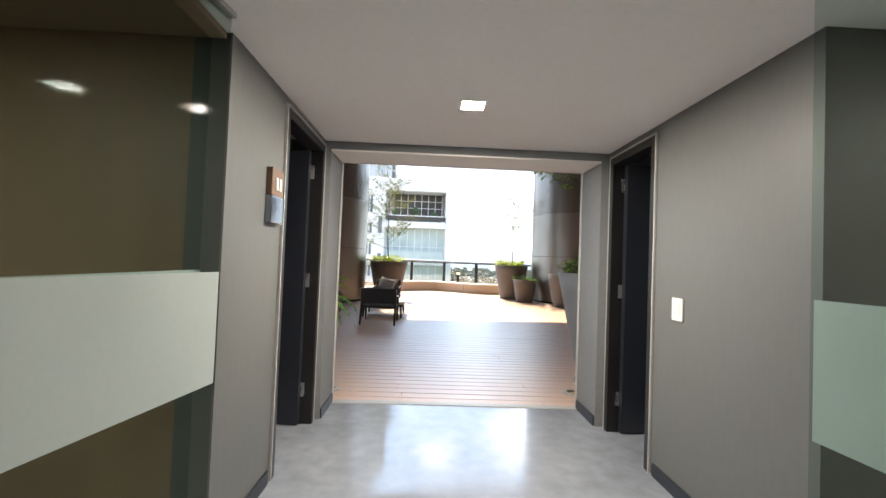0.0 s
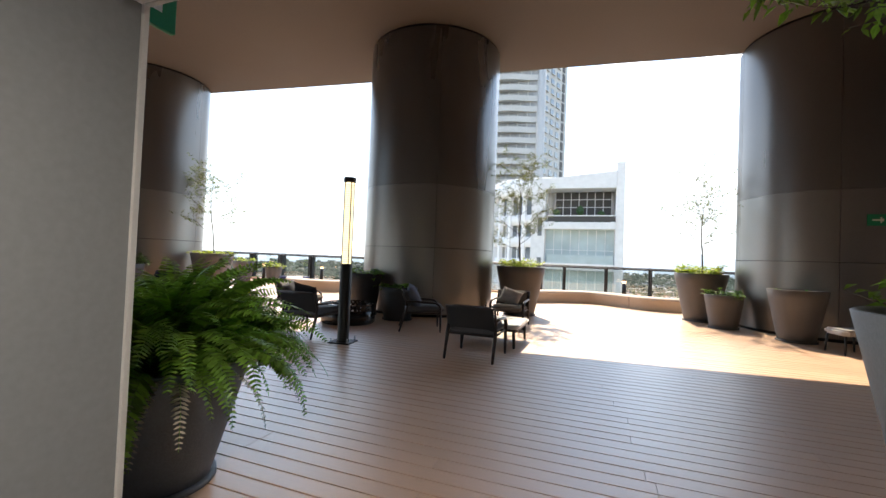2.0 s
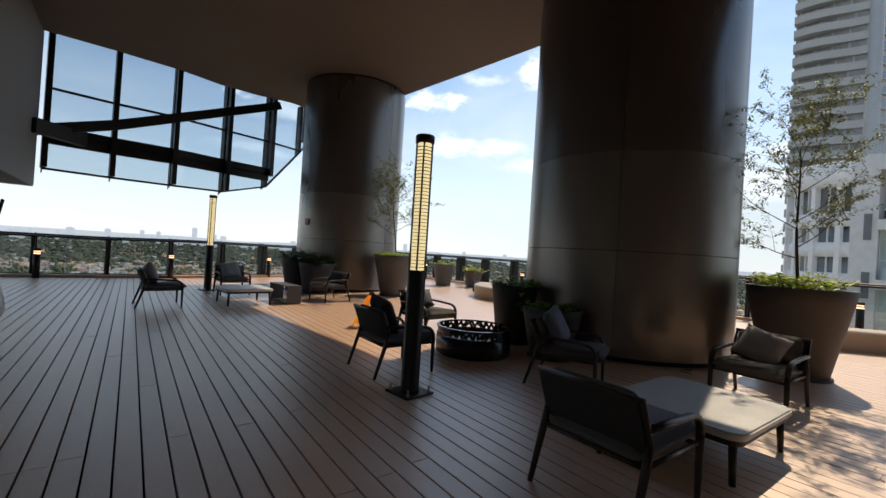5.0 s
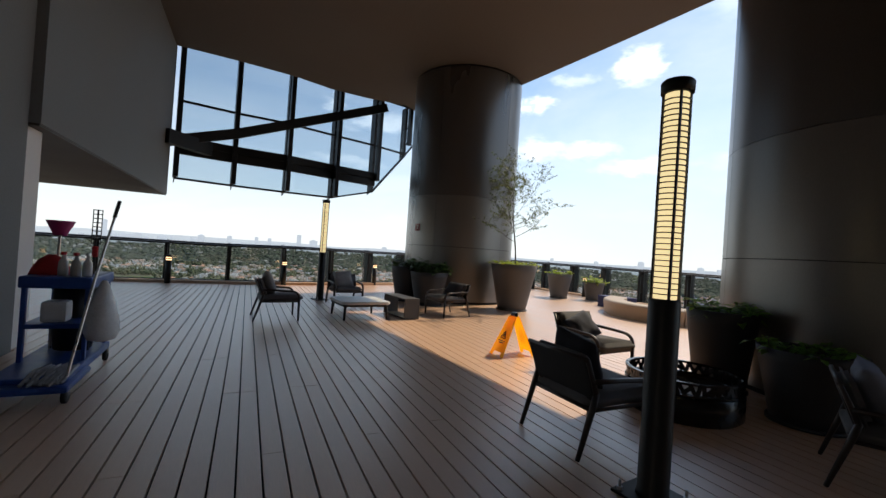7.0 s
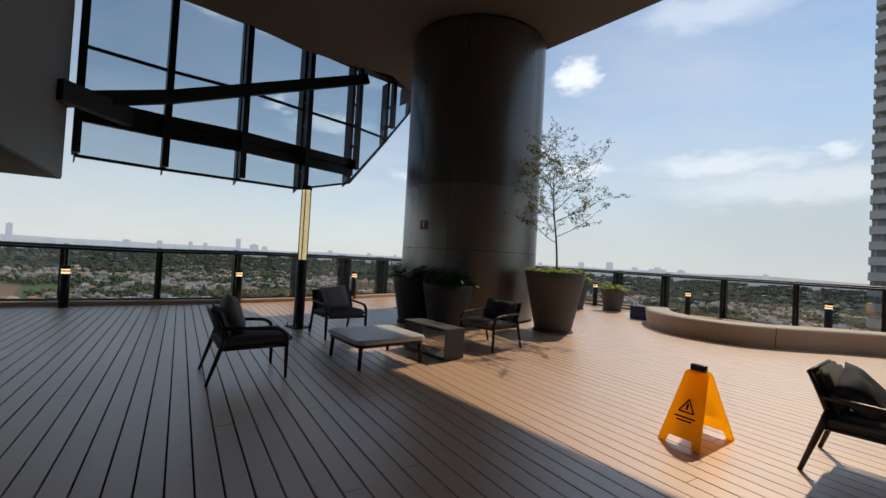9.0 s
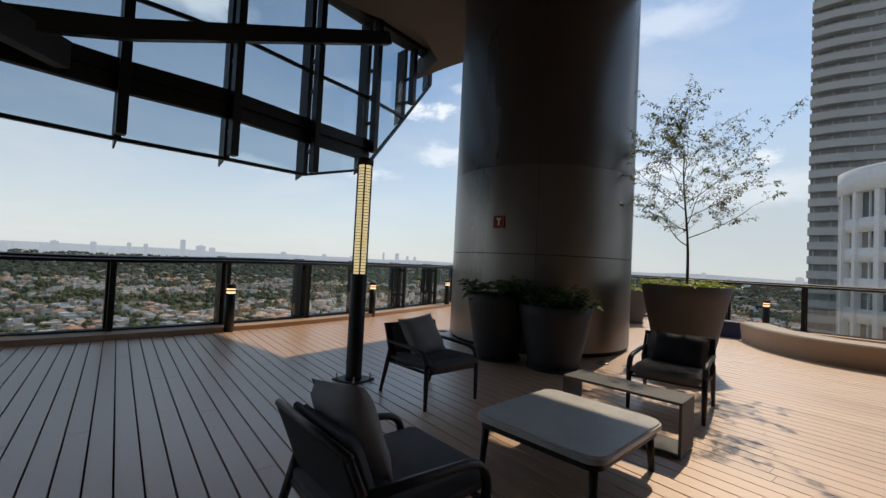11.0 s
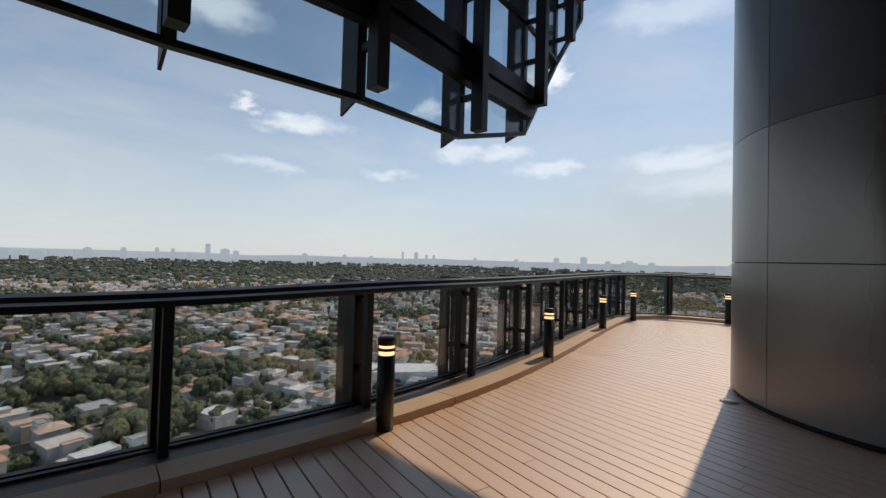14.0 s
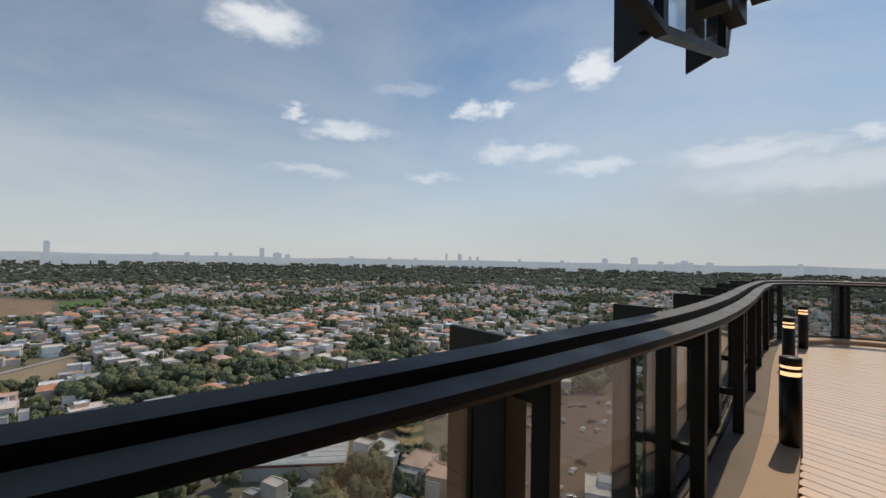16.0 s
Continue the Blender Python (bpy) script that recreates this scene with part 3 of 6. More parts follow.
wall("wall_lobby_north_east", "grey wall of the lobby", XR + 0.15, 4.2, 1.68, 1.83, 0, ZC, WALL_INT)
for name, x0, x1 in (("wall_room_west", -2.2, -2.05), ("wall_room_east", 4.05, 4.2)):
    wall(name, "side room wall coloured dark for its dimness", x0, x1, 2.11, 3.49, 0, ZC, ROOM_DARK)
base = thing("baseboard", "dark grey skirting along the corridor walls", "baseboard", kind="structure")
for x0, x1, y0, y1 in ((XL, XL + 0.012, 1.96, 2.56), (XR - 0.012, XR, 1.69, 2.75), (-0.147, -0.135, 3.5, 3.88), (1.948, 1.96, 3.5, 3.88)):
    part("skirting", box(x0, x1, y0, y1, 0.0, 0.075, 0.003), DOOR_M, base)


def side_door(name, xw, s, y0, y1):
    """A doorway in a side wall, with its steel frame and a leaf swung into the room. s: the room's side."""
    d = thing(name, "charcoal door standing open into a dim side room", "door", kind="structure")
    top = 2.06
    for a, b, z0, z1 in ((y0, y0 + 0.05, 0, top), (y1 - 0.05, y1, 0, top), (y0 + 0.05, y1 - 0.05, top - 0.05, top)):
        part("door_frame", box(min(xw - s * 0.012, xw + s * 0.10), max(xw - s * 0.012, xw + s * 0.10), a, b, z0, z1, 0.004), STEEL, d, "dark steel frame")
    for a, b, z0, z1 in ((y0 - 0.010, y0, 0, top + 0.008), (y1, y1 + 0.008, 0, top + 0.008), (y0 - 0.010, y1 + 0.008, top + 0.008, top + 0.016)):
        part("architrave", box(min(xw - s * 0.016, xw), max(xw - s * 0.016, xw), a, b, z0, z1, 0.003), TRIM, d, "thin pale edging")
    w = y1 - y0 - 0.11
    m = pose(xw + s * 0.075, y1 - 0.055, 0, 0, 0, s * 6)
    leaf = part("door_leaf", box(0 if s > 0 else -w, w if s > 0 else 0, -0.045, 0, 0.01, top - 0.055, 0.003, m), DOOR_M, d, "charcoal leaf")
    hx = w * 0.92 * s
    part("door_handle", tube([m @ Vector((hx, -0.045, 1.0)), m @ Vector((hx, -0.1, 1.0)), m @ Vector((hx - s * 0.11, -0.1, 1.0))], 0.009), ALU, leaf, "slim metal lever")
    for z in (0.2, 1.0, 1.8):
        part("hinge", box(min(xw + s * 0.05, xw + s * 0.075), max(xw + s * 0.05, xw + s * 0.075), y1 - 0.064, y1 - 0.051, z, z + 0.1, 0.002), ALU, d, "metal hinge")
    return d


side_door("door_1", XL, -1, 2.60, 3.44)
side_door("door_2", XR, 1, 2.79, 3.44)
for name, x0, x1, y0 in (("wall_over_door_west", XL - 0.15, XL, 2.60), ("wall_over_door_east", XR, XR + 0.15, 2.79)):
    wall(name, "grey textured wall over the door", x0, x1, y0, 3.44, 2.062, ZC, WALL_INT)

# glass entrance leaves with a frosted band
def glass_leaf(p, q, label):
    d = thing("glass_door", label, "glass door")
    v = Vector((q[0] - p[0], q[1] - p[1], 0)); L = v.length
    m = Matrix.Translation((p[0], p[1], 0)) @ pose(0, 0, 0, 0, 0, math.degrees(math.atan2(v.y, v.x)))
    pane = part("pane", box(0, L, -0.005, 0.005, 0.012, 2.10, 0, m), GLASS, d)
    pane.visible_shadow = False
    part("frosted_band", box(0.0, L, 0.0055, 0.008, 0.76, 1.16, 0, m), FROST, d, "frosted film band")
    part("top_rail", box(-0.01, L + 0.01, -0.02, 0.02, 2.10, 2.118, 0.003, m), ALU, d)
    part("bottom_rail", box(-0.01, L + 0.01, -0.02, 0.02, 0.002, 0.012, 0.002, m), ALU, d)


fx = thing("glass_screen", "fixed clear glass screen with a frosted band beside the corridor wall", "glass screen")
pane = part("pane", box(XL - 0.09, XL - 0.08, 0.9, 1.945, 0.012, ZC - 0.035), GLASS, fx)
pane.visible_shadow = False
part("frosted_band", box(XL - 0.0795, XL - 0.077, 0.9, 1.945, 0.76, 1.16), FROST, fx, "frosted film band")
part("bottom_rail", box(XL - 0.10, XL - 0.07, 0.9, 1.945, 0.001, 0.012, 0.002), ALU, fx)
glass_leaf((-0.13, 1.80), (-0.30, 0.70), "clear glass door leaf with a frosted band, standing open")
glass_leaf((1.74, 1.42), (1.80, 0.35), "clear glass door leaf with a frosted band, standing open")

# square downlights, the only lamps of the corridor and lobby
def downlight(x, y, ZC=2.12):
    d = thing("ceiling_light", "small square recessed downlight glowing warm white", "ceiling light", "corridor downlights")
    for a, b, c, e in ((-0.075, 0.075, 0.062, 0.075), (-0.075, 0.075, -0.075, -0.062), (-0.075, -0.062, -0.062, 0.062), (0.062, 0.075, -0.062, 0.062)):
        part("frame", box(x + a, x + b, y + c, y + e, ZC - 0.006, ZC + 0.001), CEIL_INT, d)
    part("diffuser", box(x - 0.062, x + 0.062, y - 0.062, y + 0.062, ZC - 0.004, ZC + 0.002), DOWN_GLOW, d, "glowing square diffuser")


# the two at y 0.45 are added out of view to brighten the lobby
for x, y in ((0.85, 2.6), (0.85, -1.2), (-1.3, 0.45), (3.2, 0.45)):
    zl = 2.09 if x < -0.5 else 2.12
    downlight(x, y, zl)
    lamp = new("downlight_lamp", bpy.data.lights.new("downlight_lamp", "AREA"))
    lamp.data.size, lamp.data.energy, lamp.data.color = 0.13, (10.0 if y > 2 else 3.0), (1.0, 0.91, 0.80)
    lamp.matrix_world = pose(x, y, zl - 0.012)

sgn = thing("restroom_sign", "square wooden wall plaque over a dark mirrored plate", "sign")
part("plaque", box(XL, XL + 0.03, 2.365, 2.525, 1.53, 1.67, 0.003), WOOD_SIGN, sgn, "warm wooden upper half")
part("mirror_plate", box(XL, XL + 0.032, 2.365, 2.525, 1.39, 1.527, 0.003), MIRROR, sgn, "dark mirrored lower half")
for y in (2.43, 2.475):
    part("pictogram", box(XL + 0.03, XL + 0.034, y - 0.014, y + 0.014, 1.56, 1.625, 0.004), SIGN_WHITE, sgn, "pale plain symbol")
sw = thing("light_switch", "white square light switch on the grey wall", "switch")
part("plate", box(XR - 0.01, XR, 2.48, 2.58, 0.95, 1.075, 0.003), WHITE_PL, sw)
part("rocker", box(XR - 0.014, XR - 0.009, 2.505, 2.555, 0.975, 1.05, 0.002), WHITE_PL, sw)

# ---- railing ----
rail = thing("railing", "dark steel railing with glass panes and a double handrail", "railing", kind="structure")
def dip(y):
    k = min(1.0, max(0.0, (7.9 - y) / 3.0))
    return -0.055 * k * k * (3 - 2 * k)


RAIL_TOP = [Vector((p.x, p.y, dip(p.y))) for p in RAIL]
def bar(name, path, section, m, label=""):
    return part(name, strip(path, section), m, rail, label)
bar("handrail", RAIL_TOP, [(0.02, 1.115), (0.13, 1.115), (0.135, 1.13), (0.13, 1.16), (0.03, 1.17), (0.02, 1.16)], STEEL, "broad inner handrail")
bar("outer_rail", RAIL_TOP, [(-0.13, 1.12), (-0.02, 1.12), (-0.02, 1.20), (-0.10, 1.215), (-0.13, 1.205)], STEEL, "outer top bar")
bar("bottom_channel", RAIL, [(-0.15, 0.0), (-0.09, 0.0), (-0.09, 0.075), (-0.15, 0.075)], STEEL_BR)
bar("bottom_channel", RAIL, [(-0.07, 0.0), (-0.03, 0.0), (-0.03, 0.07), (-0.07, 0.07)], STEEL_BR)
bar("sill", RAIL, [(-0.16, -0.03), (0.22, -0.03), (0.22, 0.055), (-0.16, 0.045)], SILL, "bronze-brown sill behind the kerb")
run = sum((b - a).length for a, b in zip(RAIL[:32], RAIL[1:33]))
SPAN = 1.58
posts = evenly(RAIL, 0.01)[round(100 * (run % SPAN))::round(100 * SPAN)]
for i, p in enumerate(posts[1:-1], 1):
    d = (posts[i + 1] - posts[i - 1]).normalized()
    a = math.degrees(math.atan2(d.y, d.x)) - 90
    m = Matrix.Translation(p) @ pose(0, 0, 0, 0, 0, a)
    part("post", box(0.025, 0.105, -0.032, 0.032, 0.05, 1.118 + dip(p.y), 0.005, m), STEEL, rail)
    part("mullion", box(-0.235, -0.07, -0.06, 0.06, -0.6, 1.16 + dip(p.y), 0.004, m), STEEL, rail, "deep outer box mullion")
    fin = bmesh.new()
    v = [fin.verts.new(m @ Vector(c)) for x in (-0.014, 0.014) for c in ((-0.30, x, -0.6), (-0.45, x, -0.6), (-0.45, x, 1.225 + dip(p.y)), (-0.12, x, 1.225 + dip(p.y)), (-0.30, x, 1.12 + dip(p.y)))]
    for q in ((0, 1, 2, 3, 4), (9, 8, 7, 6, 5)) + tuple((k, k + 5, (k + 1) % 5 + 5, (k + 1) % 5) for k in range(5)):
        fin.faces.new([v[k] for k in q])
    bmesh.ops.recalc_face_normals(fin, faces=fin.faces)
    part("fin", fin, STEEL, rail, "thin outer facade fin")
    for z in (0.36, 1.0):
        part("bracket", box(-0.07, 0.03, -0.022, 0.022, z, z + 0.055, 0.004, m), STEEL, rail)
        part("bracket", box(-0.33, -0.235, -0.018, 0.018, z - 0.02, z + 0.05, 0.004, m), STEEL, rail)
for i in range(len(posts) - 1):
    a, b = posts[i], posts[i + 1]
    d = (b - a).normalized(); n = Vector((d.y, -d.x, 0))
    bm = bmesh.new()
    p, q = a + d * 0.005 - n * 0.125, b - d * 0.005 - n * 0.125
    vs = [bm.verts.new(c + n * o + Vector((0, 0, z))) for o in (0.0, 0.012) for c, z in ((p, 0.05), (q, 0.05), (q, 1.125 + dip(q.y)), (p, 1.125 + dip(p.y)))]
    for k in ((0, 1, 2, 3), (7, 6, 5, 4), (0, 4, 5, 1), (1, 5, 6, 2), (2, 6, 7, 3), (3, 7, 4, 0)):
        bm.faces.new([vs[j] for j in k])
    bmesh.ops.recalc_face_normals(bm, faces=bm.faces)
    pane = part("pane", bm, GLASS_RAIL, rail)
    pane.visible_shadow = False

# ---- glazed curtain that hangs from the soffit at the terrace's end ----
curtain = thing("curtain_wall", "hanging glazed curtain wall on a heavy dark steel frame", "curtain wall", kind="structure")
# the glass line, each node with the height of the pane's lower edge
CW = [((-14.45, 4.08), 2.90), ((-14.74, 5.51), 2.90), ((-14.85, 7.0), 2.90), ((-15.33, 8.54), 2.95), ((-15.74, 10.04), 3.37), ((-16.3, 11.38), 5.0), ((-16.45, 12.3), 6.25)]
CT = SOF + 0.52


def cw_frame(i):
    """Local axes at a node: x points inwards, y along the glass."""
    (xa, ya), (xb, yb) = CW[max(i - 1, 0)][0], CW[min(i + 1, len(CW) - 1)][0]
    (x, y), zb = CW[i]
    return Matrix.Translation((x, y, 0)) @ pose(0, 0, 0, 0, 0, math.degrees(math.atan2(yb - ya, xb - xa)) - 90), zb


for i in range(len(CW)):
    m, zb = cw_frame(i)
    lift = 0.02 if i < 4 else 0.38
    part("inner_mullion", box(0.20, 0.36, -0.065, 0.065, zb + lift, CT, 0.005, m), STEEL, curtain, "deep vertical mullion")
    part("mullion", box(-0.12, 0.03, -0.05, 0.05, zb + 0.02, CT, 0.004, m), STEEL_BR, curtain, "box mullion behind the glass")
    for z in np.arange(zb + 0.42, 6.2, 0.62):
        part("bracket", box(0.03, 0.20, -0.025, 0.025, z, z + 0.07, 0.003, m), STEEL, curtain)
        part("bracket", box(-0.20, -0.12, -0.02, 0.02, z + 0.05, z + 0.11, 0.003, m), STEEL, curtain)
    foot = bmesh.new()
    v = [foot.verts.new(m @ Vector(c)) for t in (-0.013, 0.013) for c in ((-0.14, t, CT), (-0.29, t, CT), (-0.29, t, zb - 0.10), (-0.02, t, zb + 0.01), (-0.14, t, zb + 0.06))]
    for q in ((0, 1, 2, 3, 4), (9, 8, 7, 6, 5)) + tuple((k, k + 5, (k + 1) % 5 + 5, (k + 1) % 5) for k in range(5)):
        foot.faces.new([v[k] for k in q])
    bmesh.ops.recalc_face_normals(foot, faces=foot.faces)
    part("fin", foot, STEEL, curtain, "pointed outer fin")


def beam(name, p, q, w, h, m=STEEL, label=""):
    """A bar of rectangular section from p to q."""
    p, q = Vector(p), Vector(q)
    d = (q - p).normalized(); side = d.cross(Vector((0, 0, 1))).normalized(); up = side.cross(d)
    bm = bmesh.new()
    v = [bm.verts.new(c + side * a * w / 2 + up * b * h / 2) for c in (p, q) for a, b in ((-1, -1), (1, -1), (1, 1), (-1, 1))]
    for k in ((0, 1, 2, 3), (7, 6, 5, 4), (0, 4, 5, 1), (1, 5, 6, 2), (2, 6, 7, 3), (3, 7, 4, 0)):
        bm.faces.new([v[j] for j in k])
    bmesh.ops.recalc_face_normals(bm, faces=bm.faces)
    return part(name, bm, m, curtain, label)


for i in range(len(CW) - 1):
    ((xa, ya), za), ((xb, yb), zb) = CW[i], CW[i + 1]
    beam("bottom_bar", (xa, ya, za), (xb, yb, zb), 0.08, 0.055)
    bm = bmesh.new()
    v = [bm.verts.new(c) for c in ((xa, ya, za), (xb, yb, zb), (xb, yb, CT), (xa, ya, CT))]
    bm.faces.new(v)
    r = bmesh.ops.extrude_face_region(bm, geom=bm.faces[:])
    bmesh.ops.translate(bm, vec=(-0.012, 0, 0), verts=[g for g in r["geom"] if isinstance(g, bmesh.types.BMVert)])
    bmesh.ops.recalc_face_normals(bm, faces=bm.faces)
    pane = part("pane", bm, GLASS_TINT, curtain, "blue-grey tinted pane")
    pane.visible_shadow = False
    for z in (5.07,):
        if z > max(za, zb):
            beam("transom", (xa + 0.03, ya, z), (xb + 0.03, yb, z), 0.06, 0.06)
# the long horizontal truss, a pair of channels just inside the glass
for i in range(4):
    (ma, _), (mb, _) = cw_frame(i), cw_frame(i + 1)
    for z, h, o in ((3.94, 0.22, 0.11), (3.67, 0.20, 0.11), (3.80, 0.10, 0.06)):
        beam("truss_bar", ma @ Vector((o, 0, z)), mb @ Vector((o, 0, z)), 0.13, h, STEEL_BR if o < 0.1 else STEEL, "long horizontal truss channel")
for a, b, w, h in (((-13.2, 4.02, 3.80), (-14.3, 4.9, 3.80), 0.2, 0.36), ((-13.75, 4.0, 3.78), (-14.20, 5.6, 4.36), 0.16, 0.27), ((-14.20, 5.6, 4.36), (-15.25, 10.25, 6.37), 0.16, 0.27)):
    beam("truss_bar", a, b, w, h, STEEL, "heavy diagonal truss bar")
beam("top_bar", (-14.5, 4.05, CT), (-15.3, 8.4, CT), 0.3, 0.12)
beam("top_bar", (-15.3, 8.4, CT), (-16.2, 12.3, CT), 0.3, 0.12)

# ---- lamps on the terrace ----
def lamp_column(x, y, turn):
    L = thing("lamp_column", "tall black column lamp with an amber ribbed lantern", "lamp", "column lamps", at=pose(x, y, 0, 0, 0, turn))
    part("base_plate", box(-0.16, 0.16, -0.16, 0.16, 0.0, 0.018, 0.004), STEEL, L)
    for a, b in ((-1, -1), (1, -1), (1, 1), (-1, 1)):
        part("bolt", lathe([(0.016, 0.018), (0.016, 0.036), (0.008, 0.036), (0.008, 0.075), (0.001, 0.078)], 8, centre=(a * 0.125, b * 0.125)), ALU, L)
    part("shaft", lathe([(0.092, 0.018), (0.085, 0.04), (0.085, 1.13), (0.08, 1.14)], 28), STEEL, L, smooth=True)
    part("diffuser", lathe([(0.062, 1.135), (0.064, 2.32)], 24), LAMP_AMBER, L, "amber translucent cylinder", smooth=True)
    n = 36
    for k in range(n):
        z = 1.165 + k * (2.31 - 1.165) / n
        part("ring", lathe([(0.066, z), (0.074, z), (0.074, z + 0.006), (0.066, z + 0.006)], 20, cap=False), STEEL, L)
    for k in range(4):
        a = math.pi / 4 + k * math.pi / 2
        c, s = 0.073 * math.cos(a), 0.073 * math.sin(a)
        part("rod", box(c - 0.006, c + 0.006, s - 0.006, s + 0.006, 1.13, 2.33), STEEL, L)
    part("cap", lathe([(0.07, 2.32), (0.088, 2.325), (0.09, 2.385), (0.082, 2.396), (0.01, 2.398)], 28), STEEL, L, smooth=True)
    return L


lamp_column(-2.23, 8.24, 8)
lamp_column(-10.96, 7.70, 20)


def bollard():
    b = thing("bollard", "dark round bollard light with two glowing slots", "bollard", "bollards along the railing")
    part("body", lathe([(0.075, 0.0), (0.075, 0.625)], 20), STEEL, b, smooth=True)
    part("glow_ring", lathe([(0.066, 0.62), (0.066, 0.735)], 20), BOL_GLOW, b, "warm light ring", smooth=True)
    part("ring", lathe([(0.075, 0.660), (0.075, 0.685), (0.06, 0.685), (0.06, 0.660)], 20, cap=False), STEEL, b)
    part("cap", lathe([(0.06, 0.708), (0.075, 0.708), (0.075, 0.765), (0.07, 0.772)], 20), STEEL, b, smooth=True)
    return b


b0 = bollard()
spots = [(-13.9, 1.3), (-13.98, 4.16), (-14.40, 7.13), (-15.33, 10.25), (-16.58, 13.4), (-17.28, 15.75), (-15.82, 17.62), (-13.0, 17.9), (-10.1, 18.2), (-7.2, 18.75), (-4.0, 19.3), (-1.0, 19.75), (2.0, 20.0), (5.0, 20.2)]
b0.matrix_basis = pose(*spots[0], 0)
for x, y in spots[1:]:
    copy_thing(b0, pose(x, y, 0))


def floor_puck():
    p = thing("floor_light", "small round metal floor uplight set on the deck", "floor light", "floor uplights")
    part("rim", lathe([(0.085, 0.0), (0.085, 0.012), (0.07, 0.02), (0.055, 0.018)], 24), PUCK, p, smooth=True)
    part("lens", lathe([(0.054, 0.015), (0.05, 0.0205), (0.01, 0.021)], 20), BRASS, p, "golden lens")
    return p


p0 = floor_puck()
pucks = [(-0.24, 4.21), (2.06, 4.30), (-13.15, 10.6), (-10.1, 11.1), (-5.1, 11.8), (-1.35, 11.85), (4.45, 13.35)]
p0.matrix_basis = pose(*pucks[0], 0)
for x, y in pucks[1:]:
    copy_thing(p0, pose(x, y, 0))


# ---- furniture ----
def bend(a, b, c, n=5):
    """From a to c, rounded at b."""
    a, b, c = Vector(a), Vector(b), Vector(c)
    return [a.lerp(b, k / n).lerp(b.lerp(c, k / n), k / n) for k in range(n + 1)]


def pillow_mesh(w=0.43, t=0.165, seed=0, h=0.43):
    bm = bmesh.new()
    n = 10
    rng = random.Random(seed)
    grids = []
    for s in (-1, 1):
        g = {}
        for i in range(n + 1):
            for j in range(n + 1):
                u, v = i / n * 2 - 1, j / n * 2 - 1
                k = (1 - u ** 4) * (1 - v ** 4)
                pinch = 1 - 0.07 * (1 - abs(u) ** 2) * abs(v) - 0.07 * (1 - abs(v) ** 2) * abs(u)
                lift = s * (t / 2) * k ** 0.55 + noise.noise(Vector((u * 2 + seed, v * 2, s))) * 0.020 * k
                g[i, j] = bm.verts.new((u * w / 2 * pinch, lift, v * h / 2 * pinch))
        grids.append(g)
        for i in range(n):
            for j in range(n):
                q = (g[i, j], g[i + 1, j], g[i + 1, j + 1], g[i, j + 1])
                bm.faces.new(q if s < 0 else q[::-1])
    bmesh.ops.remove_doubles(bm, verts=bm.verts, dist=0.0005)
    return bm


def rounded_slab(w, d, r, z0, z1, bevel=0.012):
    bm = bmesh.new()
    ring = []
    for cx, cy, a0 in ((w / 2 - r, d / 2 - r, 0), (-w / 2 + r, d / 2 - r, 90), (-w / 2 + r, -d / 2 + r, 180), (w / 2 - r, -d / 2 + r, 270)):
        for k in range(7):
            a = radians(a0 + 15 * k)
            ring.append((cx + r * math.cos(a), cy + r * math.sin(a)))
    vs = [bm.verts.new((x, y, z0)) for x, y in ring]
    f = bm.faces.new(vs)
    r2 = bmesh.ops.extrude_face_region(bm, geom=[f])
    bmesh.ops.translate(bm, vec=(0, 0, z1 - z0), verts=[v for v in r2["geom"] if isinstance(v, bmesh.types.BMVert)])
    bmesh.ops.recalc_face_normals(bm, faces=bm.faces)
    es = [e for e in bm.edges if abs(e.verts[0].co.z - e.verts[1].co.z) < 1e-6]
    bmesh.ops.bevel(bm, geom=es, offset=bevel, segments=2, affect="EDGES")
    return bm


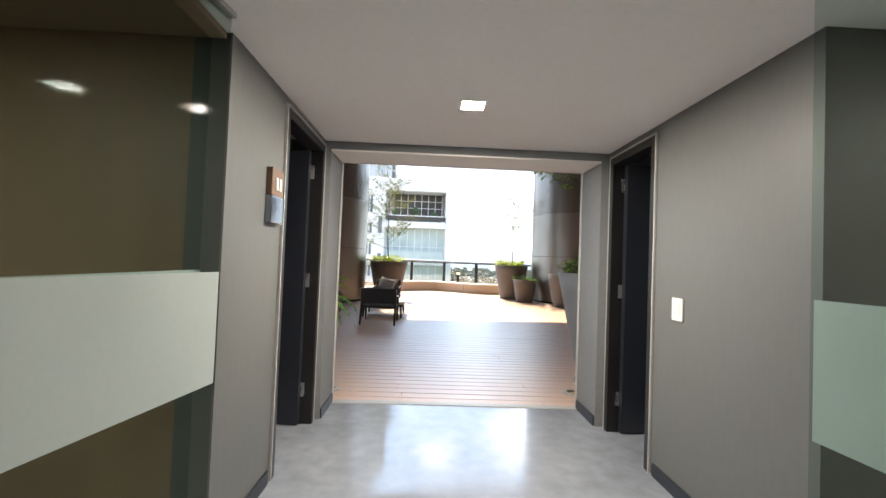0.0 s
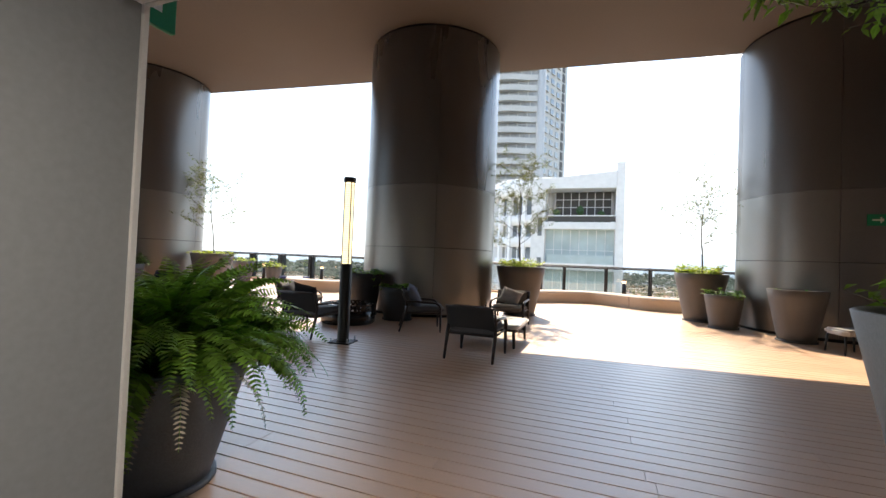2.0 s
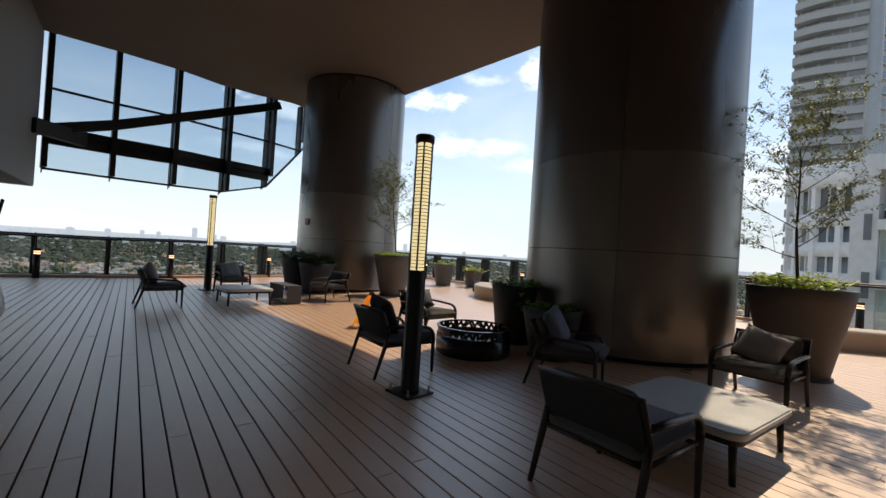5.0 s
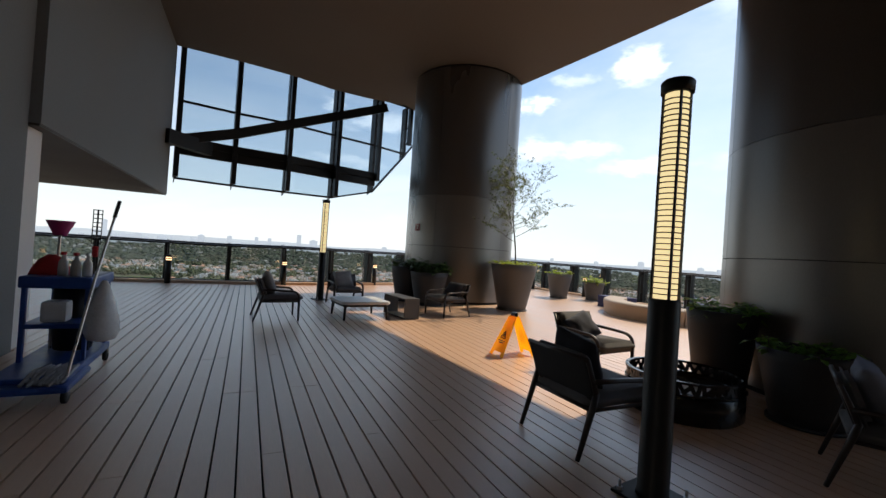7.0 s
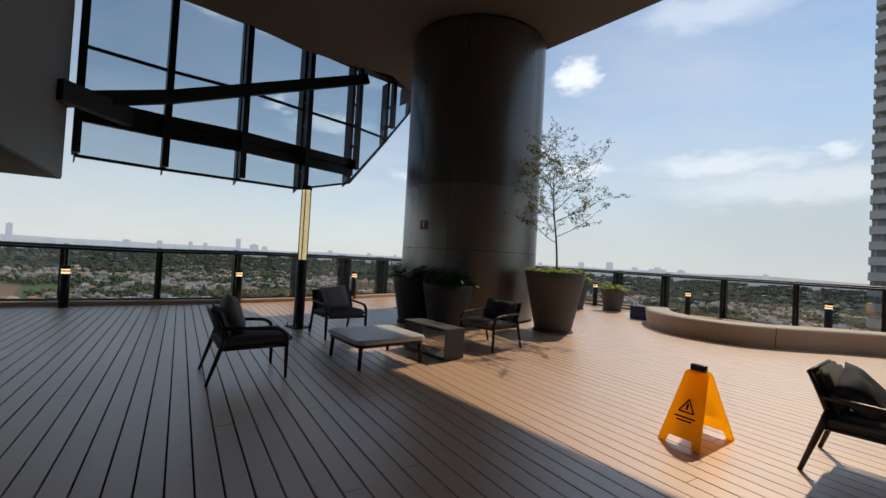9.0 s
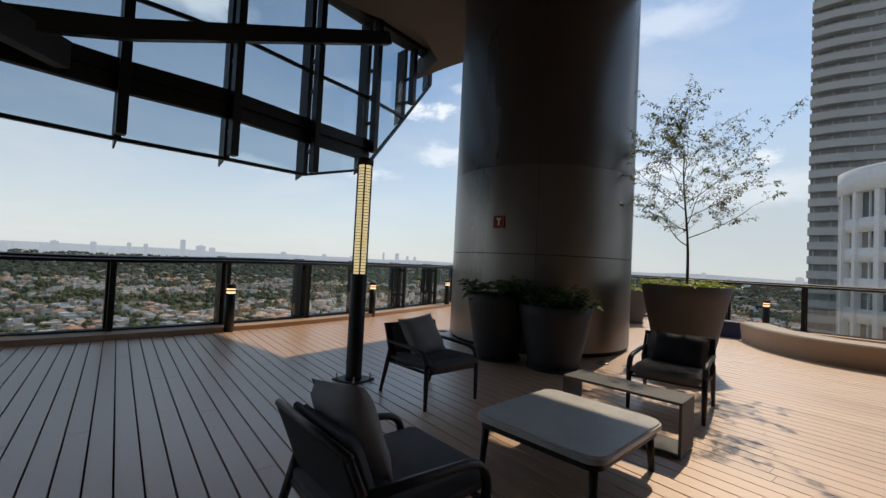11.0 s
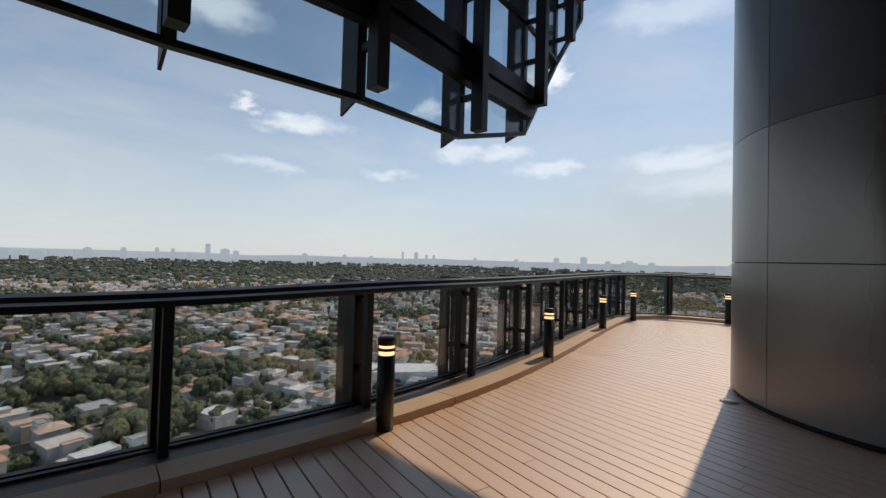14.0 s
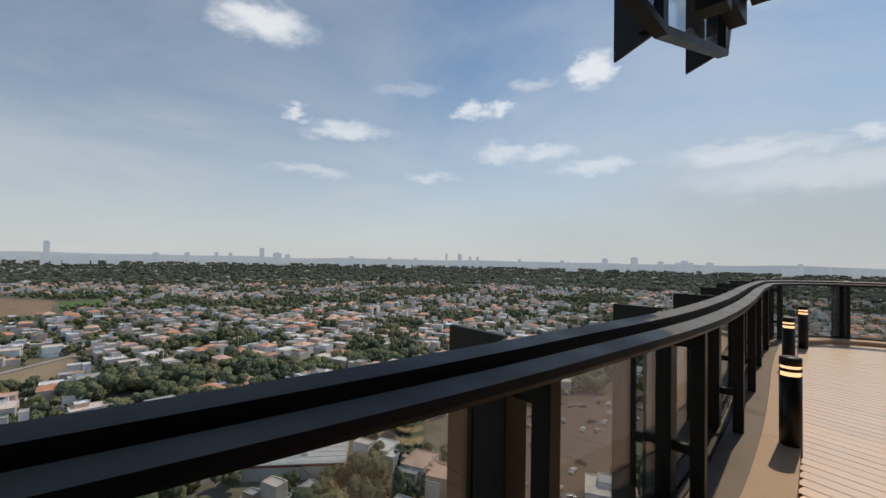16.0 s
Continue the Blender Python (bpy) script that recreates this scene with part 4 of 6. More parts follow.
def armchair():
    """Faces +y. Seat about 0.38 high."""
    c = thing("armchair", "low charcoal outdoor armchair with a metal frame and dark cushions", "armchair", "terrace armchairs")
    for s in (-1, 1):
        x = s * 0.315
        arm = [(x, -0.272, 0.515), (x, -0.05, 0.512)] + bend((x, 0.20, 0.500), (x, 0.325, 0.492), (x, 0.33, 0.38))
        part("armrest", tube(arm, 0.018, 8, flat=1.45), FRAME, c, smooth=True)
        part("front_leg", tube([(x, 0.33, 0.38), (x, 0.332, 0.2), (x, 0.335, 0.0)], [0.021, 0.019, 0.014], 8, flat=1.2), FRAME, c, smooth=True)
        part("back_leg", tube([(x, -0.235, 0.44), (x, -0.265, 0.33), (x, -0.37, 0.0)], [0.020, 0.021, 0.014], 8, flat=1.2), FRAME, c, smooth=True)
        part("back_post", tube([(x, -0.235, 0.42), (x, -0.272, 0.52), (x, -0.335, 0.665)], [0.019, 0.017, 0.014], 8), FRAME, c, smooth=True)
        part("seat_rail", tube([(x * 0.97, -0.26, 0.318), (x * 0.97, 0.33, 0.325)], 0.014, 8), FRAME, c, smooth=True)
    for y, z in ((-0.262, 0.318), (0.325, 0.315)):
        part("cross_bar", tube([(-0.315, y, z), (0.315, y, z)], 0.014, 8), FRAME, c, smooth=True)
    seat = part("seat", rounded_slab(0.595, 0.69, 0.07, -0.052, 0.052, 0.036), FABRIC_SEAT, c, "dark grey seat cushion", smooth=True)
    seat.matrix_basis = pose(0, 0.06, 0.372, 2, 0, 0)
    part("backrest", box(-0.300, 0.300, -0.012, 0.012, -0.15, 0.155, 0.010, pose(0, -0.285, 0.52, 21, 0, 0)), FABRIC, c, "charcoal sling back", smooth=True)
    part("back_bar", tube([(-0.325, -0.335, 0.665), (0.325, -0.335, 0.665)], 0.016, 8), FRAME, c, smooth=True)
    for z in (0.335, 0.35):
        part("strap", tube([(-0.30, -0.255, z), (0.30, -0.255, z)], 0.006, 6), FABRIC, c, smooth=True)
    back = part("back_cushion", rounded_slab(0.56, 0.30, 0.07, -0.034, 0.034, 0.028), FABRIC_SEAT, c, "soft grey back cushion", smooth=True)
    back.matrix_basis = pose(0, -0.242, 0.548, 111, 0, 0)
    return c


def pillow(chair, dx, material, label, roll=0, seed=0, tilt=-24, dy=-0.135, dz=0.555, w=0.43, h=0.43):
    p = tagged(part("throw_pillow", pillow_mesh(w=w, h=h, seed=seed), material, None, smooth=True), label, "pillow", "throw pillows")
    p.matrix_basis = chair @ pose(dx, dy, dz, tilt, roll, 0)
    return p


SEATS = [pose(-0.28, 8.43, 0), pose(-3.02, 8.49, 0), pose(-8.38, 6.56, 0, 0, 0, 3), pose(-4.44, 9.92, 0, 0, 0, -83), pose(-10.15, 8.11, 0, 0, 0, -86),
         pose(-8.69, 10.0, 0, 0, 0, 194), pose(-1.76, 9.93, 0, 0, 0, -64), pose(-0.43, 11.27, 0, 0, 0, 180)]
c0 = armchair()
c0.matrix_basis = SEATS[0]
for m in SEATS[1:]:
    copy_thing(c0, m)
pillow(SEATS[1], 0.02, PIL_DARK, "black throw pillow propped on the armchair", 9, 1, 24, -0.135, 0.60)
pillow(SEATS[2], -0.06, PIL_GREY, "grey throw pillow propped on the armchair", -10, 2, 20, -0.13, 0.60, 0.42, 0.42)
pillow(SEATS[3], 0.08, PIL_NAVY, "slate-navy throw pillow propped on the armchair", 20, 3, 42, -0.09, 0.53, 0.38, 0.36)
pillow(SEATS[4], 0.02, PIL_GREY, "grey throw pillow propped on the armchair", 6, 4, 34, -0.11, 0.57)
pillow(SEATS[5], -0.04, PIL_DARK, "navy throw pillow propped on the armchair", -4, 5, 26, -0.135, 0.55, 0.48, 0.32)
pillow(SEATS[6], 0.0, PIL_BLUE, "blue-grey throw pillow propped on the armchair", 6, 6, 26, -0.125, 0.585)
pillow(SEATS[7], 0.02, PIL_GREY, "grey throw pillow propped on the armchair", -17, 7, 38, -0.10, 0.56, 0.42, 0.38)


def coffee_table(w, d, at):
    t = thing("coffee_table", "low square coffee table with a grey stone top and black legs", "coffee table", "coffee tables", at=at)
    part("tabletop", rounded_slab(w, d, 0.11, 0.285, 0.335), STONE_TOP, t, "rounded grey stone top")
    part("apron", rounded_slab(w - 0.05, d - 0.05, 0.09, 0.245, 0.284, 0.004), STEEL, t)
    for a in (-1, 1):
        for b in (-1, 1):
            x, y = a * (w / 2 - 0.075), b * (d / 2 - 0.075)
            part("leg", tube([(x, y, 0.246), (x + a * 0.012, y + b * 0.012, 0.0)], [0.026, 0.019], 10), STEEL, t, smooth=True)
    return t


coffee_table(0.92, 1.04, pose(-0.31, 9.58, 0))
coffee_table(0.90, 0.94, pose(-8.49, 8.05, 0, 0, 0, 6))

st = thing("side_bench", "low open box side table of dark grey boards", "side table", at=pose(-8.58, 8.92, 0, 0, 0, 8))
part("top", box(-0.46, 0.46, -0.16, 0.16, 0.38, 0.40, 0.003), BOARD, st)
part("bottom_shelf", box(-0.46, 0.46, -0.16, 0.16, 0.012, 0.032, 0.003), BOARD, st)
for x in (-0.46, 0.44):
    part("end_panel", box(x, x + 0.02, -0.16, 0.16, 0.033, 0.379, 0.003), BOARD, st)
for x in (-0.40, 0.40):
    for y in (-0.12, 0.12):
        part("foot", lathe([(0.015, 0.0), (0.015, 0.0115)], 8, centre=(x, y)), STEEL, st)

# low pale stool by the third column
so = thing("stool", "low pale upholstered stool on dark legs", "stool", at=pose(5.0, 11.7, 0, 0, 0, 12))
part("seat", rounded_slab(0.50, 0.50, 0.10, 0.30, 0.40, 0.03), PIL_GREY, so, "pale grey cushion")
for a in (-1, 1):
    for b in (-1, 1):
        part("leg", tube([(a * 0.19, b * 0.19, 0.30), (a * 0.215, b * 0.215, 0.0)], [0.018, 0.013], 8), STEEL, so, smooth=True)

# fire bowl ring
fp = thing("fire_pit", "round black enamelled fire pit with a cut-out rim", "fire pit", at=pose(-3.22, 9.86, 0))
part("drum", lathe([(0.47, 0.0), (0.50, 0.03), (0.50, 0.23), (0.47, 0.25), (0.40, 0.25), (0.40, 0.17)], 48, cap=False), BLACK_GLOSS, fp, smooth=True)
part("ash_bed", lathe([(0.40, 0.165), (0.30, 0.19), (0.02, 0.20)], 40), STONE_TOP, fp, "pale grey glass bed", smooth=True)
part("rim", lathe([(0.465, 0.345), (0.50, 0.345), (0.50, 0.365), (0.465, 0.365)], 48, cap=False), BLACK_GLOSS, fp)
rng = random.Random(5)
for k in range(72):
    a = 2 * math.pi * k / 72
    m = pose(0, 0, 0, 0, 0, math.degrees(a)) @ pose(0.482, 0, 0.302, rng.uniform(-48, 48), 0, 0)
    part("fretwork_bar", box(-0.004, 0.004, -0.017, 0.017, -0.056, 0.056, 0, m), BLACK_GLOSS, fp)
part("lower_rim", lathe([(0.465, 0.245), (0.50, 0.245), (0.50, 0.26), (0.465, 0.26)], 48, cap=False), BLACK_GLOSS, fp)

# wet-floor sign
cs = thing("wet_floor_sign", "yellow plastic folding wet-floor sign standing on the deck", "floor sign", at=pose(-5.36, 9.40, 0))
for s, nm in ((-1, "front_panel"), (1, "back_panel")):
    bm = bmesh.new()
    pr = [(-0.155, 0.0), (-0.10, 0.0), (-0.085, 0.06), (0.085, 0.06), (0.10, 0.0), (0.155, 0.0), (0.085, 0.56), (0.06, 0.58), (-0.06, 0.58), (-0.085, 0.56)]
    f = bm.faces.new([bm.verts.new((x, 0, z)) for x, z in pr])
    r = bmesh.ops.extrude_face_region(bm, geom=[f])
    bmesh.ops.translate(bm, vec=(0, 0.012, 0), verts=[v for v in r["geom"] if isinstance(v, bmesh.types.BMVert)])
    bmesh.ops.recalc_face_normals(bm, faces=bm.faces)
    m = pose(0, s * 0.255, 0, s * 24, 0, 0)
    bmesh.ops.transform(bm, matrix=m, verts=bm.verts)
    pn = part(nm, bm, YELLOW, cs)
    yo = -0.004 if s < 0 else 0.0165
    tri_bm = bmesh.new()
    for a, b in (((-0.055, 0.25), (0.055, 0.25)), ((0.055, 0.25), (0.0, 0.35)), ((0.0, 0.35), (-0.055, 0.25))):
        tube([m @ Vector((a[0], yo, a[1])), m @ Vector((b[0], yo, b[1]))], 0.006, 6, tri_bm)
    part("warning_triangle", tri_bm, BLACK_GLOSS, pn, "black outlined triangle")
    part("warning_mark", box(-0.006, 0.006, yo - 0.002, yo + 0.002, 0.268, 0.318, 0, m), BLACK_GLOSS, pn)
    for z, w in ((0.205, 0.075), (0.18, 0.055)):
        part("text_bar", box(-w, w, yo - 0.002, yo + 0.002, z, z + 0.012, 0, m), BLACK_GLOSS, pn, "unreadable dark line of writing")
part("handle", box(-0.055, 0.055, -0.02, 0.03, 0.52, 0.575, 0.01), BLACK_GLOSS, cs, "black carrying hinge")


# ---- planters and plants ----
def planter(x, y, rt, rb, h, m, label, rim=0.03):
    p = thing("planter", label, "planter", "tapered planters", at=pose(x, y, 0))
    prof = [(rb * 0.9, 0.0), (rb, 0.015)] + [(rb + (rt - rb) * k / 6, 0.015 + (h - 0.015) * k / 6) for k in range(1, 7)] + [(rt - rim * 0.5, h + 0.006), (rt - rim, h - 0.004), (rt - rim - 0.01, h - 0.10)]
    part("pot", lathe(prof, 44), m, p, smooth=True)
    part("soil", lathe([(rt - rim - 0.012, h - 0.12), (rt - rim - 0.012, h - 0.075), ((rt - rim) * 0.5, h - 0.05), (0.01, h - 0.045)], 28), SOIL, p, "dark soil", smooth=True)
    part("saucer", lathe([(rb * 1.02, 0.0), (rb * 1.12, 0.004), (rb * 1.12, 0.03), (rb * 1.06, 0.03)], 32), m, p, smooth=True)
    return p


def leaf_faces(verts, faces, base, way, length, width, rng, droop=0.3):
    """One leaf: six-sided blade, folded along its middle."""
    way = way.normalized()
    side = way.cross(Vector((rng.uniform(-0.3, 0.3), rng.uniform(-0.3, 0.3), 1)))
    if side.length < 1e-3:
        side = Vector((1, 0, 0))
    side.normalize()
    up = side.cross(way)
    k = len(verts)
    tip = base + way * length - Vector((0, 0, droop * length))
    mid = base + way * length * 0.5 - Vector((0, 0, droop * length * 0.3))
    verts += [base, mid + side * width / 2 + up * width * 0.15, tip, mid - side * width / 2 + up * width * 0.15, mid - up * 0.0]
    faces += [(k, k + 1, k + 4), (k + 1, k + 2, k + 4), (k + 2, k + 3, k + 4), (k + 3, k, k + 4)]


def blade(verts, faces, base, way, along, length, width, droop):
    """One leaflet lying in the plane of its frond, blunt and folded along its middle."""
    k = len(verts)
    sag = Vector((0, 0, -droop * length))
    mid = base + way * length * 0.55 + sag * 0.3
    verts += [base + along * width * 0.3, mid + along * width * 0.5, base + way * length + sag, mid - along * width * 0.5, base - along * width * 0.3]
    faces += [(k, k + 1, k + 3, k + 4), (k + 1, k + 2, k + 3)]


def shrub(x, y, z, r, h, count, size, m, label, seed, spill=0.2):
    rng = random.Random(seed)
    v, f = [], []
    stems = max(8, count // 14)
    bm = bmesh.new()
    for _ in range(stems):
        a, q = rng.uniform(0, 2 * math.pi), math.sqrt(rng.random()) * r * 0.75
        root = Vector((q * math.cos(a), q * math.sin(a), -0.04))
        hh = h * rng.uniform(0.45, 1.0) * (1 - 0.35 * q / r)
        lean = Vector((math.cos(a), math.sin(a), 0)) * (0.25 * r + spill * rng.random() * r)
        top = root + lean + Vector((0, 0, hh))
        mid = root.lerp(top, 0.5) + Vector((rng.uniform(-0.03, 0.03), rng.uniform(-0.03, 0.03), 0.03))
        tube([root, mid, top], [0.006, 0.005, 0.002], 4, bm)
        for k in range(count // stems):
            t = rng.uniform(0.15, 1.0)
            p = root.lerp(mid, t * 2) if t < 0.5 else mid.lerp(top, t * 2 - 1)
            b = rng.uniform(0, 2 * math.pi)
            way = Vector((math.cos(b), math.sin(b), rng.uniform(-0.1, 0.9)))
            L = size * rng.uniform(0.65, 1.55)
            leaf_faces(v, f, p, way, L, L * rng.uniform(0.35, 0.5), rng)
    s = thing("shrub", label, "plant", "planter shrubs", at=pose(x, y, z))
    tagged(part("stem", bm, BARK, s), kind="stuff")
    raw("foliage", v, f, m, parent=s)
    return s


def fern(x, y, z, fronds, reach, seed, label, m=LEAF_FERN):
    """A sword fern: a dense dome of arching fronds, each a comb of short leaflets on both sides, some spilling over the rim."""
    rng = random.Random(seed)
    v, f, dv, df = [], [], [], []
    bm = bmesh.new()
    for k in range(fronds):
        a = 2.399963 * k + rng.uniform(-0.3, 0.3)
        q = (k + 0.5) / fronds
        dry = rng.random() < 0.035
        rise = radians(88 - 48 * q ** 1.4 + rng.uniform(-9, 9))
        fall = radians(12 - 100 * q + rng.uniform(-20, 20))
        L = reach * rng.uniform(0.72, 1.08)
        roll = rng.uniform(-0.7, 0.7)
        if dry:
            rise, fall, L = radians(30), radians(-88), reach * rng.uniform(0.75, 0.95)
        n = max(16, int(L / 0.021))
        o = Vector((math.cos(a), math.sin(a), 0))
        twist = Vector((-o.y, o.x, 0)) * rng.uniform(-0.35, 0.35)
        p = o * (0.02 + reach * 0.24 * math.sqrt(q)) + Vector((0, 0, -0.04))
        pts = [p]
        for i in range(n):
            t = i / n
            e = rise + (fall - rise) * t ** 1.25
            d = (o + twist * t).normalized() * math.cos(e) + Vector((0, 0, math.sin(e)))
            p = p + d * (L / n)
            pts.append(p)
        tube(pts[::3] + [pts[-1]], [0.0032 * (1 - 0.8 * i / len(pts[::3])) for i in range(len(pts[::3]) + 1)], 4, bm)
        for i in range(3, n):
            t = i / n
            d = (pts[i + 1] - pts[i - 1]).normalized()
            side = d.cross(Vector((0, 0, 1)))
            side = side.normalized() if side.length > 0.05 else Vector((-o.y, o.x, 0))
            face = side.cross(d)
            w = 0.080 * (1.0 - 0.8 * t ** 2.6) * min(1.0, 0.45 + 2.5 * t) * rng.uniform(0.85, 1.12) * (0.7 if dry else 1.0)
            for c in (-1, 1):
                way = (side * c * math.cos(roll) + face * math.sin(roll) * c + d * 0.28 - face * rng.uniform(-0.1, 0.3)).normalized()
                blade(dv if dry else v, df if dry else f, pts[i], way, d, w, w * 0.42, rng.uniform(0.05, 0.22))
    s = thing("fern", label, "plant", "potted plants", at=pose(x, y, z))
    tagged(part("stem", bm, LEAF, s), kind="stuff")
    raw("foliage", v, f, m, parent=s)
    if dv:
        raw("dry_foliage", dv, df, LEAF_DRY, parent=s, label="dry pale hanging leaflets")
    return s


def tree(x, y, z, h, radius, seed, label, fork=0.25, leaves=1.0, m=LEAF_TREE, size=1.0, turn=0):
    """A slender young tree: a thin wavering leader, ascending side limbs that fork into fine twigs, and small leaves in a loose round crown."""
    rng = random.Random(seed)
    runs, buds = [], []
    def limb(p, d, L, r, depth, lift):
        n = 6
        pts, rad = [p], [r]
        for i in range(n):
            d = (d + Vector((rng.uniform(-0.15, 0.15), rng.uniform(-0.15, 0.15), lift + rng.uniform(-0.07, 0.07)))).normalized()
            p = p + d * L / n
            pts.append(p); rad.append(max(0.0014, r * (1 - 0.65 * (i + 1) / n)))
        runs.append((pts, rad, 5 if depth < 1 else 3))
        for q in range(int((5, 8, 9)[depth] * leaves)):
            t = rng.uniform(0.45 if depth == 0 else 0.2, 1.0)
            i = min(n - 1, int(t * n))
            buds.append(pts[i].lerp(pts[i + 1], t * n - i))
        if depth < 2:
            count = (7, 4)[depth]
            for q in range(count):
                i = min(n, 2 + int((q + rng.random()) * (n - 1) / count))
                a = rng.uniform(0, 2 * math.pi)
                o = Vector((math.cos(a), math.sin(a), rng.uniform(-0.35, 0.45)))
                limb(pts[i], (d * 0.75 + o * 0.75).normalized(), L * rng.uniform(0.34, 0.58), max(0.0022, rad[i] * 0.6), depth + 1, lift * 0.4)
    n = 12
    stem, lean = [], Vector((rng.uniform(-0.06, 0.06), rng.uniform(-0.06, 0.06), 0))
    for i in range(n + 1):
        t = i / n
        stem.append(Vector((0.03 * math.sin(5 * t + seed), 0.03 * math.sin(4.1 * t + 2 * seed), -0.06 + t * (h * 0.74 + 0.06))) + lean * h * t)
    limbs = 13
    for k in range(limbs):
        t = fork + (1 - fork) * (k + 0.3 * rng.random()) / (limbs - 1)
        t = min(t, 1.0)
        i = min(n - 1, int(t * n))
        b = stem[i].lerp(stem[i + 1], t * n - i)
        a = 2.4 * k + seed + rng.uniform(-0.4, 0.4)
        s_ = (t - fork) / (1 - fork)
        L = radius * (0.62 + 0.55 * math.sin(math.pi * (0.15 + 0.62 * s_))) * rng.uniform(0.82, 1.1)
        e = radians(24 + 46 * s_ + rng.uniform(-8, 8))
        limb(b, Vector((math.cos(a) * math.cos(e), math.sin(a) * math.cos(e), math.sin(e))), L, 0.0085 * (1 - 0.4 * s_), 0, 0.06)
    # fit the crown to the tree's own height and width
    tips = [p for pts, _, _ in runs for p in pts]
    low = h * 0.2
    kz = (h - low) / (max(p.z for p in tips) - low)
    kr = radius / sorted(math.hypot(p.x, p.y) for p in tips)[int(len(tips) * 0.96)]
    def fit_in(p):
        return Vector((p.x * kr, p.y * kr, low + (p.z - low) * kz if p.z > low else p.z))
    bm = bmesh.new()
    tube([fit_in(p) for p in stem], [0.022 - 0.014 * i / n for i in range(n + 1)], 8, bm)
    for pts, rad, sides in runs:
        tube([fit_in(p) for p in pts], rad, sides, bm)
    v, f = [], []
    for b in buds:
        p = fit_in(b)
        for _ in range(2):
            a = rng.uniform(0, 2 * math.pi)
            w = Vector((math.cos(a), math.sin(a), rng.uniform(-0.8, 0.5)))
            S = rng.uniform(0.028, 0.056) * size
            leaf_faces(v, f, p + w * 0.015, w, S, S * 0.5, rng)
    s = thing("tree", label, "tree", "young potted trees", at=pose(x, y, z, 0, 0, turn))
    part("trunk", bm, BARK, s, smooth=True)
    raw("crown", v, f, m, parent=s)
    return s


BIG = (0.585, 0.345, 1.15)
planter(-0.60, 13.2, *BIG, POT_GREY, "large tapered dark grey planter holding a young tree")
shrub(-0.60, 13.2, 1.10, 0.54, 0.34, 700, 0.105, LEAF_LIME, "bright lime groundcover in the planter", 11, 0.35)
tree(-0.60, 13.2, 1.08, 3.0, 0.95, 3, "slender young tree with sparse small leaves", 0.22, 0.8)
planter(-9.5, 12.2, *BIG, POT_GREY, "large tapered dark grey planter holding a young tree")
shrub(-9.5, 12.2, 1.10, 0.54, 0.20, 800, 0.085, LEAF_LIME, "bright lime groundcover in the planter", 12, 0.35)
tree(-9.5, 12.2, 1.08, 3.0, 1.03, 21, "slender young tree with a loose round crown of small leaves", 0.30, 0.9, size=0.95, turn=130)
planter(3.5, 14.9, *BIG, POT_GREY, "large tapered dark grey planter holding a young tree")
shrub(3.5, 14.9, 1.10, 0.54, 0.38, 700, 0.12, LEAF_LIME, "bright lime groundcover in the planter", 13, 0.35)
tree(3.5, 14.9, 1.08, 3.1, 1.30, 33, "slender bare-looking young tree with sparse leaves", 0.28, 0.6)
planter(3.74, 13.8, 0.38, 0.26, 0.72, POT_GREY, "small tapered grey planter with a leafy plant")
shrub(3.74, 13.8, 0.66, 0.36, 0.26, 260, 0.11, LEAF, "low leafy green plant in the planter", 14, 0.4)
planter(4.62, 12.62, 0.46, 0.28, 0.95, POT_GREY, "tapered grey planter with low plants")
shrub(4.62, 12.62, 0.87, 0.38, 0.12, 160, 0.09, LEAF, "low sparse plants in the planter", 15, 0.2)
planter(2.60, 4.63, *BIG, POT_LIGHT, "large tapered pale grey planter beside the doorway")
shrub(2.60, 4.63, 1.07, 0.50, 0.42, 760, 0.085, LEAF_FERN, "dense feathery green shrub in the planter", 16, 0.3)
planter(-0.98, 4.62, 0.46, 0.27, 0.665, POT_BLACK, "charcoal planter beside the doorway")
fern(-0.98, 4.62, 0.62, 300, 0.84, 17, "lush arching green fern with a few dry fronds")
tree(2.60, 4.63, 1.05, 3.1, 1.15, 5, "young tree with drooping feathery green branches", 0.3, 0.8, LEAF_FERN, 1.0)
planter(-3.55, 10.95, 0.36, 0.25, 0.88, POT_DARK, "tall charcoal planter beside the column")
shrub(-3.55, 10.95, 0.80, 0.33, 0.30, 300, 0.13, LEAF, "broad-leaved dark green plant", 18, 0.3)
planter(-2.62, 10.72, 0.40, 0.27, 0.66, POT_DARK, "charcoal planter in the column's shade")
shrub(-2.62, 10.72, 0.58, 0.36, 0.26, 300, 0.10, LEAF, "dark green leafy plant", 19, 0.3)
planter(-12.45, 16.2, 0.44, 0.28, 0.86, POT_GREY, "tapered dark grey planter with a bright shrub")
shrub(-12.45, 16.2, 0.78, 0.40, 0.30, 360, 0.11, LEAF_LIME, "bright green leafy shrub", 22, 0.35)
planter(-11.85, 17.25, 0.36, 0.25, 0.64, POT_GREY, "small tapered grey planter with a bright shrub")
shrub(-11.85, 17.25, 0.58, 0.34, 0.34, 340, 0.12, LEAF_LIME, "bright green spreading shrub", 23, 0.6)
planter(-11.05, 9.95, 0.46, 0.30, 0.90, POT_DARK, "charcoal planter at the column's foot")
shrub(-11.05, 9.95, 0.83, 0.42, 0.40, 420, 0.14, LEAF_DEEP, "dark green bushy plant", 24, 0.35)
planter(-10.28, 10.22, 0.48, 0.32, 0.82, POT_DARK, "charcoal planter at the column's foot")
